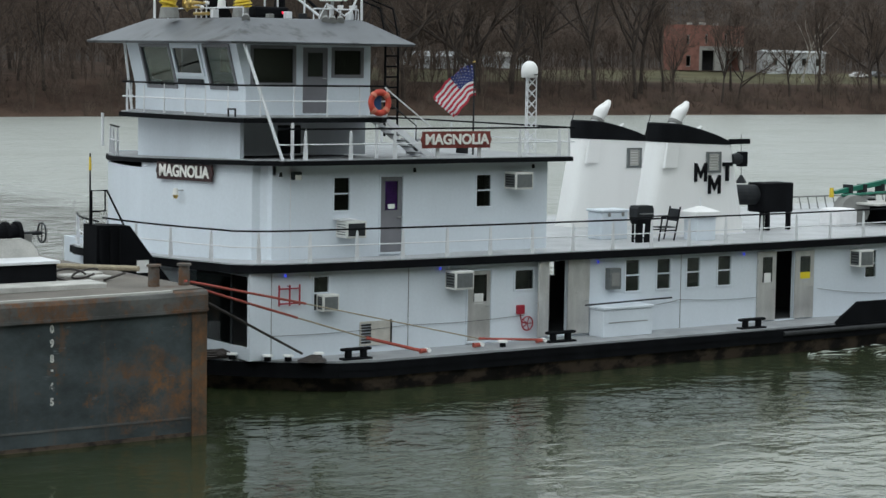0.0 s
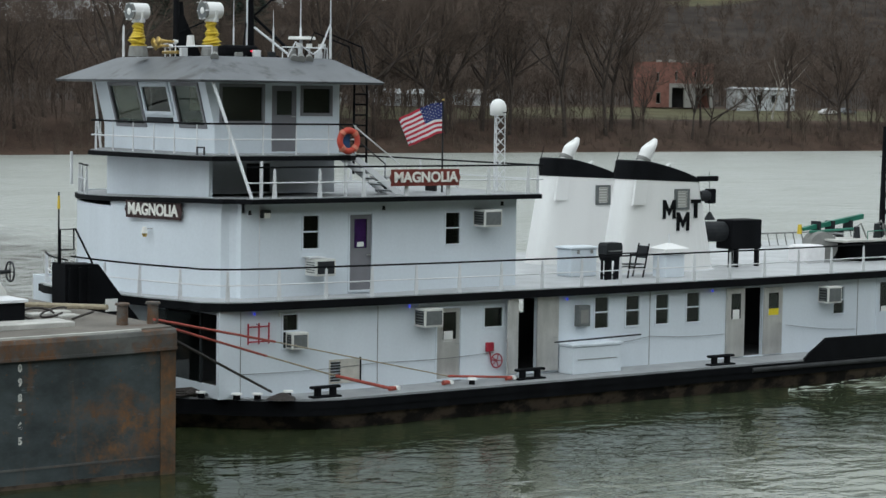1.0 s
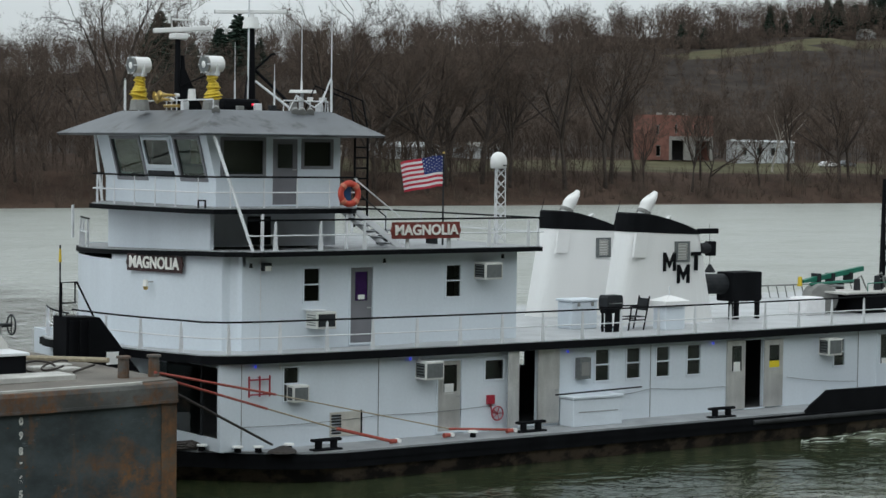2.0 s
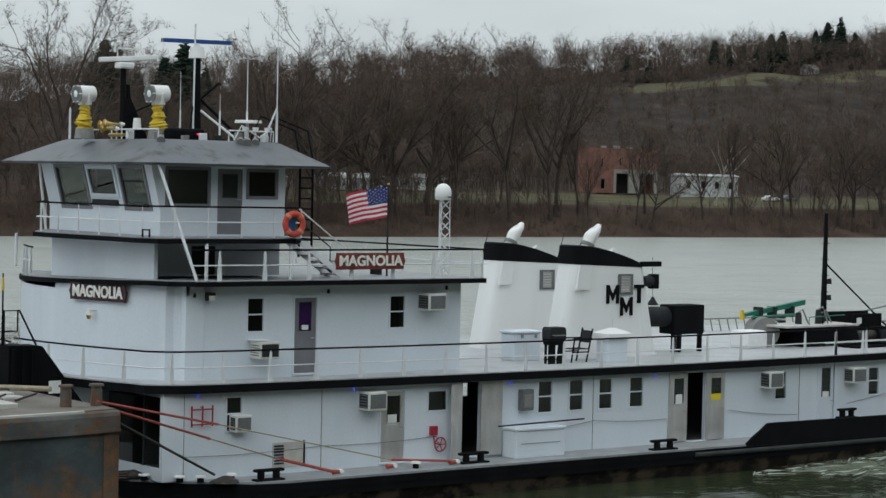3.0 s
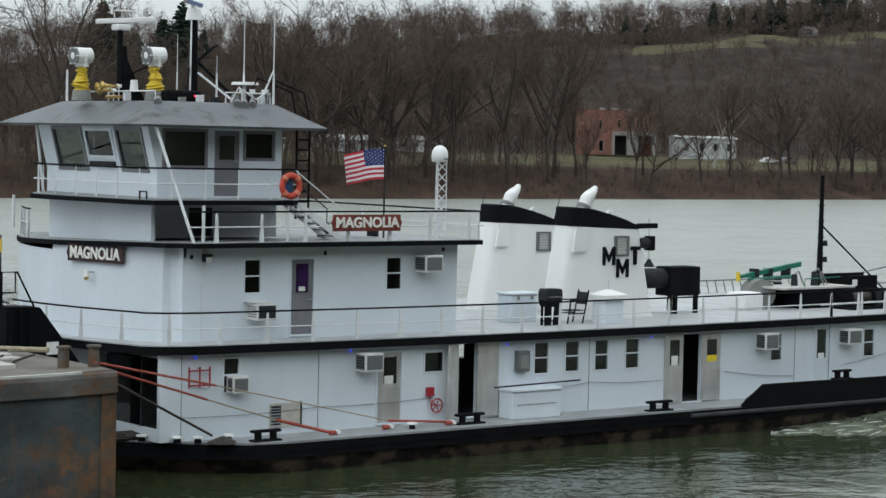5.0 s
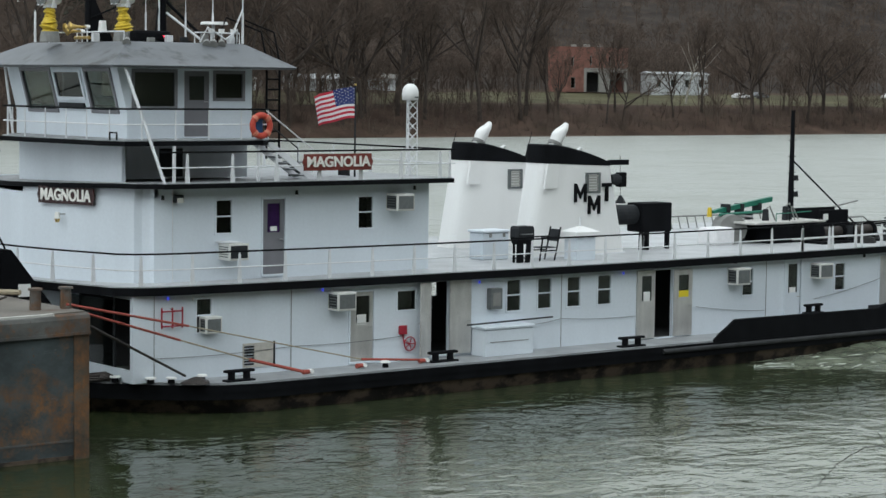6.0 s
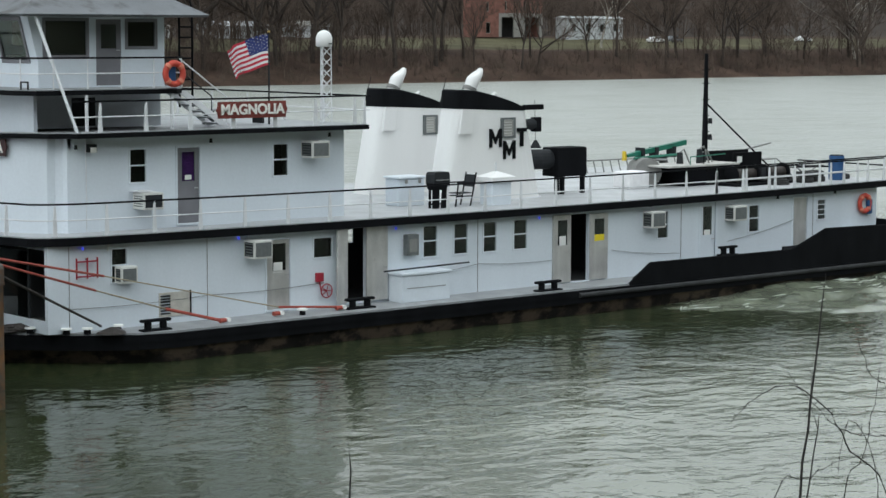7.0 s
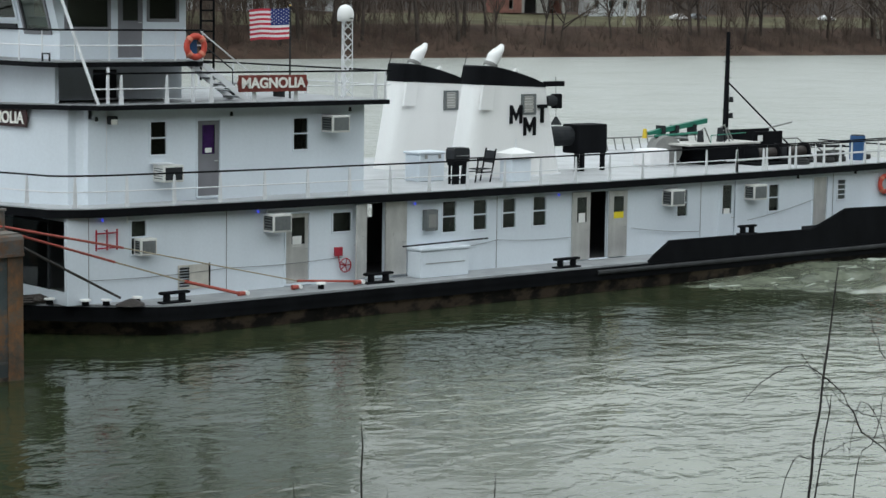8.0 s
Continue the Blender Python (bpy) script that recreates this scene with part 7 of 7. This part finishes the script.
far_house(238, 306, 8, 6, 2.5, "low pale house among the trees", SIDING, CONCRETE, 1.0)
far_house(112, 300, 7, 6, 2.6, "low pale house among the trees", SIDING, CONCRETE, 1.0)
far_house(666, 598, 7, 5, 2.8, "pale house on the far hill", SIDING, CONCRETE, 2.0)
CARPAINT = [mat("white_car_paint", (0.7, 0.7, 0.7), 0.3, vary=0.03), mat("grey_car_paint", (0.12, 0.13, 0.14), 0.3, vary=0.05)]


def car(x, y, paint, label):
    z = far_ground(x, y) + 0.05
    t = thing("car", label, "car", "parked cars on the far bank", (x, y, z))
    bm_ = B()
    loft(bm_, [[(px_, yy, pz) for px_, pz in ((-2.2, 0.35), (2.2, 0.35), (2.25, 0.8), (1.4, 0.95), (-2.1, 0.98), (-2.25, 0.7))] for yy in (-0.85, 0.85)])
    part("body", bm_, paint, t)
    bm_ = B()
    loft(bm_, [[(-1.7, -0.8, 0.97), (1.1, -0.8, 0.95), (1.1, 0.8, 0.95), (-1.7, 0.8, 0.97)], [(-1.2, -0.65, 1.45), (0.4, -0.65, 1.45), (0.4, 0.65, 1.45), (-1.2, 0.65, 1.45)]])
    part("cabin", bm_, paint, t)
    for xx in (-1.2, -0.2):
        part("side_window", box(B(), xx, xx + 0.75, -0.79, -0.76, 1.0, 1.36), DARKGREY, t)
    for xx in (-1.35, 1.4):
        for yy in (-0.88, 0.7):
            part("wheel", tube(B(), (xx, yy, 0.33), (xx, yy + 0.18, 0.33), 0.33, 0.33, 14), TYRE, t)


for x, p, lb in ((316.7, 0, "white parked car on the far bank"), (322.4, 1, "dark grey parked car on the far bank"), (366, 0, "white parked car on the far bank")):
    car(x, 281, CARPAINT[p], lb)

# ---- bare twigs on the near bank ----
STEM = mat("dark_wet_twig_bark", (0.018, 0.015, 0.013), 0.8, vary=0.3, scale=6)


def near_ground(y):
    return 7.3 * min(max((-30 - y) / 17, -0.2), 1)


def shrub(stems, label):
    t = thing("shrub", label, "shrub", "bare shrubs on the near bank")
    for (x0, y0), tip, r, side in stems:
        vs, fs = [], []
        a, b = Vector((x0, y0, near_ground(y0) - 0.2)), Vector(tip)
        n = 14
        pts = [a.lerp(b, k / n) + Vector((rng.gauss(0, 0.006), rng.gauss(0, 0.006), 0)) for k in range(n + 1)]
        limb(vs, fs, pts, [r * 1.35 * (1 - 0.6 * k / n) for k in range(n)], 6)
        for _ in range(side):
            i = rng.randrange(6, n)
            d = Vector((rng.gauss(0, 0.26), rng.gauss(0, 0.18), rng.uniform(0.0, 0.32)))
            q = [pts[i] + d * f + Vector((0, 0, 0.12 * f - 0.2 * f * f)) for f in (0, 0.3, 0.6, 0.85, 1.0)]
            limb(vs, fs, q, [r * 0.4, r * 0.32, r * 0.26, r * 0.2], 4)
            for _ in range(6):
                f = rng.randrange(1, 4)
                e = Vector((rng.gauss(0, 0.08), rng.gauss(0, 0.08), rng.gauss(0.01, 0.07)))
                limb(vs, fs, [q[f], q[f] + e * 0.5 + Vector((0, 0, 0.02)), q[f] + e], [r * 0.2, r * 0.14], 3)
        o = new("stem", mesh_of("stem", vs, fs, STEM))
        o.parent = t
    return t


def bramble(canes, label):
    """Arching canes with knots, buds and thin side twigs."""
    t = thing("bramble", label, "shrub", "bare shrubs on the near bank")
    for line_, r in canes:
        knots = [Vector((x, -39.2 + rng.gauss(0, 0.03), z)) for x, z in line_]
        pts = []
        for k in range(len(knots) - 1):
            a, b, c, d = knots[max(k - 1, 0)], knots[k], knots[k + 1], knots[min(k + 2, len(knots) - 1)]
            for f in (0, 0.2, 0.4, 0.6, 0.8):
                p = 0.5 * (2 * b + (c - a) * f + (2 * a - 5 * b + 4 * c - d) * f * f + (3 * b - a - 3 * c + d) * f ** 3)
                pts.append(p + Vector((rng.gauss(0, 0.006), rng.gauss(0, 0.006), rng.gauss(0, 0.006))))
        pts.append(knots[-1])
        vs, fs, n = [], [], len(pts) - 1
        limb(vs, fs, pts, [0.78 * r * (1 - 0.65 * k / n) * rng.uniform(0.85, 1.25) for k in range(n)], 6)
        for k in range(6, n, 2):
            sprig(vs, fs, pts[k], rng.uniform(0.02, 0.06), 0.004, rng)
            if rng.random() < 0.3:
                e = Vector((rng.gauss(0, 0.16), rng.gauss(0, 0.1), rng.gauss(0, 0.13)))
                limb(vs, fs, [pts[k], pts[k] + e * 0.5 + Vector((0, 0, 0.02)), pts[k] + e], [r * 0.3, r * 0.2], 4)
        o = new("cane", mesh_of("cane", vs, fs, STEM))
        o.parent = t


shrub([((-13.41, -39.2), (-12.91, -39.2, 7.13), 0.012, 1), ((-13.42, -39.2), (-12.94, -39.2, 6.08), 0.009, 1)], "tall bare sapling stems on the near bank")
bramble([([(-11.6, 3.8), (-12.12, 5.31), (-12.54, 5.69), (-12.92, 6.08), (-13.39, 6.32), (-13.7, 6.23), (-13.99, 6.07)], 0.009),
         ([(-11.3, 3.7), (-11.75, 5.6), (-12.15, 6.14), (-12.37, 6.27), (-12.6, 6.63)], 0.008),
         ([(-12.7, 3.8), (-12.59, 5.33), (-12.5, 5.64), (-12.34, 5.96), (-12.22, 6.37)], 0.007),
         ([(-13.9, 3.8), (-13.44, 5.45), (-13.14, 5.55), (-12.67, 5.63), (-12.13, 5.6)], 0.007),
         ([(-11.2, 3.7), (-11.75, 5.55), (-12.14, 5.75), (-12.54, 5.83), (-12.87, 5.98), (-13.36, 6.42)], 0.007),
         ([(-12.3, 3.8), (-12.25, 5.4), (-12.6, 5.95), (-12.75, 5.5)], 0.006)], "tangled bare bramble canes on the near bank")
shrub([((-17.5, -39.2), (-17.49, -39.2, 6.38), 0.010, 0), ((-17.85, -39.2), (-18.02, -39.2, 6.08), 0.007, 0), ((-16.4, -39.2), (-16.36, -39.2, 5.92), 0.007, 0), ((-17.2, -39.2), (-17.28, -39.2, 5.92), 0.006, 0)], "few bare upright twigs on the near bank")

# ---- prop wash ----
FOAM = mat("white_foam", (0.4, 0.43, 0.38), 0.6, vary=0.15, scale=3)
WASH = mat("churned_silty_water", (0.17, 0.187, 0.138), 0.2, vary=0.45, scale=0.5, grain=5, bump=0.0, stain=(0.36, 0.385, 0.34), amount=0.36)


def wash_height(x, y):
    """The heaped, restless water that the screws throw up along and behind the stern."""
    a = min(max((x - 21.5) / 12, 0), 1)
    side = min(max((-1.4 - y) / (2.0 + 0.42 * max(x - 22, 0)), 0), 4) if y < -1.4 else 0.0
    h = 0.36 * a * a * (3 - 2 * a) * math.exp(-side * side * (1.4 - 0.8 * a))
    rough = noise.noise((x * 0.55, y * 1.1, 1)) * 0.13 + noise.noise((x * 1.6, y * 2.6, 2)) * 0.045 + noise.noise((x * 4.0, y * 6.0, 3)) * 0.018
    far = min(max((72 - x) / 22, 0), 1)
    return (h + rough * (0.25 + a)) * far - 0.06 - 0.05 * side * (1 - 0.5 * a)


nx, ny = 300, 130
vs = [(x, y, wash_height(x, y)) for y in np.linspace(-15, 12.5, ny) for x in np.linspace(19, 72, nx)]
fs = []
for j in range(ny - 1):
    for i in range(nx - 1):
        q = (j * nx + i, j * nx + i + 1, (j + 1) * nx + i + 1, (j + 1) * nx + i)
        if max(vs[k][2] for k in q) > -0.02 and (vs[q[0]][0] > 38.9 or vs[q[0]][1] < -1.2):
            fs.append(q)
me = mesh_of("prop_wash", vs, fs, WASH)
me.shade_smooth()
prop_wash = tagged(new("prop_wash", me), "pale churned prop wash along the stern", "water", kind="structure")
vs, fs = [], []
for _ in range(460):
    u = rng.random()
    x = 23.5 + 38 * u ** 0.8
    y = -1.5 - rng.expovariate(1.0) * (0.4 + 0.1 * (x - 23))
    if x > 39 and rng.random() < 0.6:
        y = rng.uniform(-5, 11)
    ln, wd = rng.uniform(0.1, 0.55) * (1 + (rng.random() < 0.15)), rng.uniform(0.012, 0.035)
    a = rng.gauss(0.0, 0.35)
    i, n = len(vs), 8
    top_ = max(0.0, wash_height(x, y)) + 0.02
    for k in range(n):
        b = 2 * math.pi * k / n
        q = rng.uniform(0.6, 1.1)
        px_, py_ = ln * math.cos(b) * q, wd * math.sin(b) * q
        vs.append((x + px_ * math.cos(a) - py_ * math.sin(a), y + px_ * math.sin(a) + py_ * math.cos(a), top_))
    vs.append((x, y, top_ + 0.025))
    fs += [(i + k, i + (k + 1) % n, i + n) for k in range(n)]
foam = tagged(new("foam", mesh_of("foam", vs, fs, FOAM)), "white flecks of foam in the prop wash", "foam", kind="stuff")


# ---- movement ----
def motions():
    times = [round(0.2 * k, 1) for k in range(41)]
    walk(water, [(t, pose(0.15 * t, -0.03 * t, 0)) for t in times[::5]])
    walk(foam, [(t, pose(0.45 * t - 2.0, -0.05 * t, 0)) for t in times[::5]])
    # the scanner turns once in 2.4 s, clockwise from above
    walk(bar, [(t, pose(0, 0, 0, rz=239.4 + (3.72 - t) * 150.0)) for t in times])
    droop = ((0.0, 0.75), (0.5, 0.6), (1.0, 0.38), (1.5, 0.08), (2.2, 0.2), (2.8, 0.2), (3.5, 0.2), (4.5, 0.06), (5.3, 0.25), (5.9, 0.28), (6.3, 0.06), (6.7, 0.18), (7.1, 0.42), (7.5, 0.08), (8.0, 0.03))
    for i, s in enumerate(strips):
        rows = []
        for t in times:
            fall = np.interp(t, [d[0] for d in droop], [d[1] for d in droop])
            p = Vector((0, 0, 0))
            for j in range(i + 1):
                f = j / NS
                tip = fall * min(1.0, (j + 1) / 5.0) * (0.8 + 0.5 * f)
                head = 146 + 58 * f ** 0.6 * math.sin(7.0 * f - 6.0 * t) + 22 * fall
                here = p.copy()
                turn = pose(0, 0, 0, 0, math.degrees(tip), 0)
                d = pose(0, 0, 0, rz=head).to_3x3() @ (turn.to_3x3() @ Vector((SW, 0, 0)))
                p += d + Vector((0, 0, 0.005 * math.sin(9 * f - 5 * t)))
            rows.append((t, Matrix.Translation(here) @ pose(0, 0, 0, rz=head) @ turn))
        walk(s, rows)


motions()
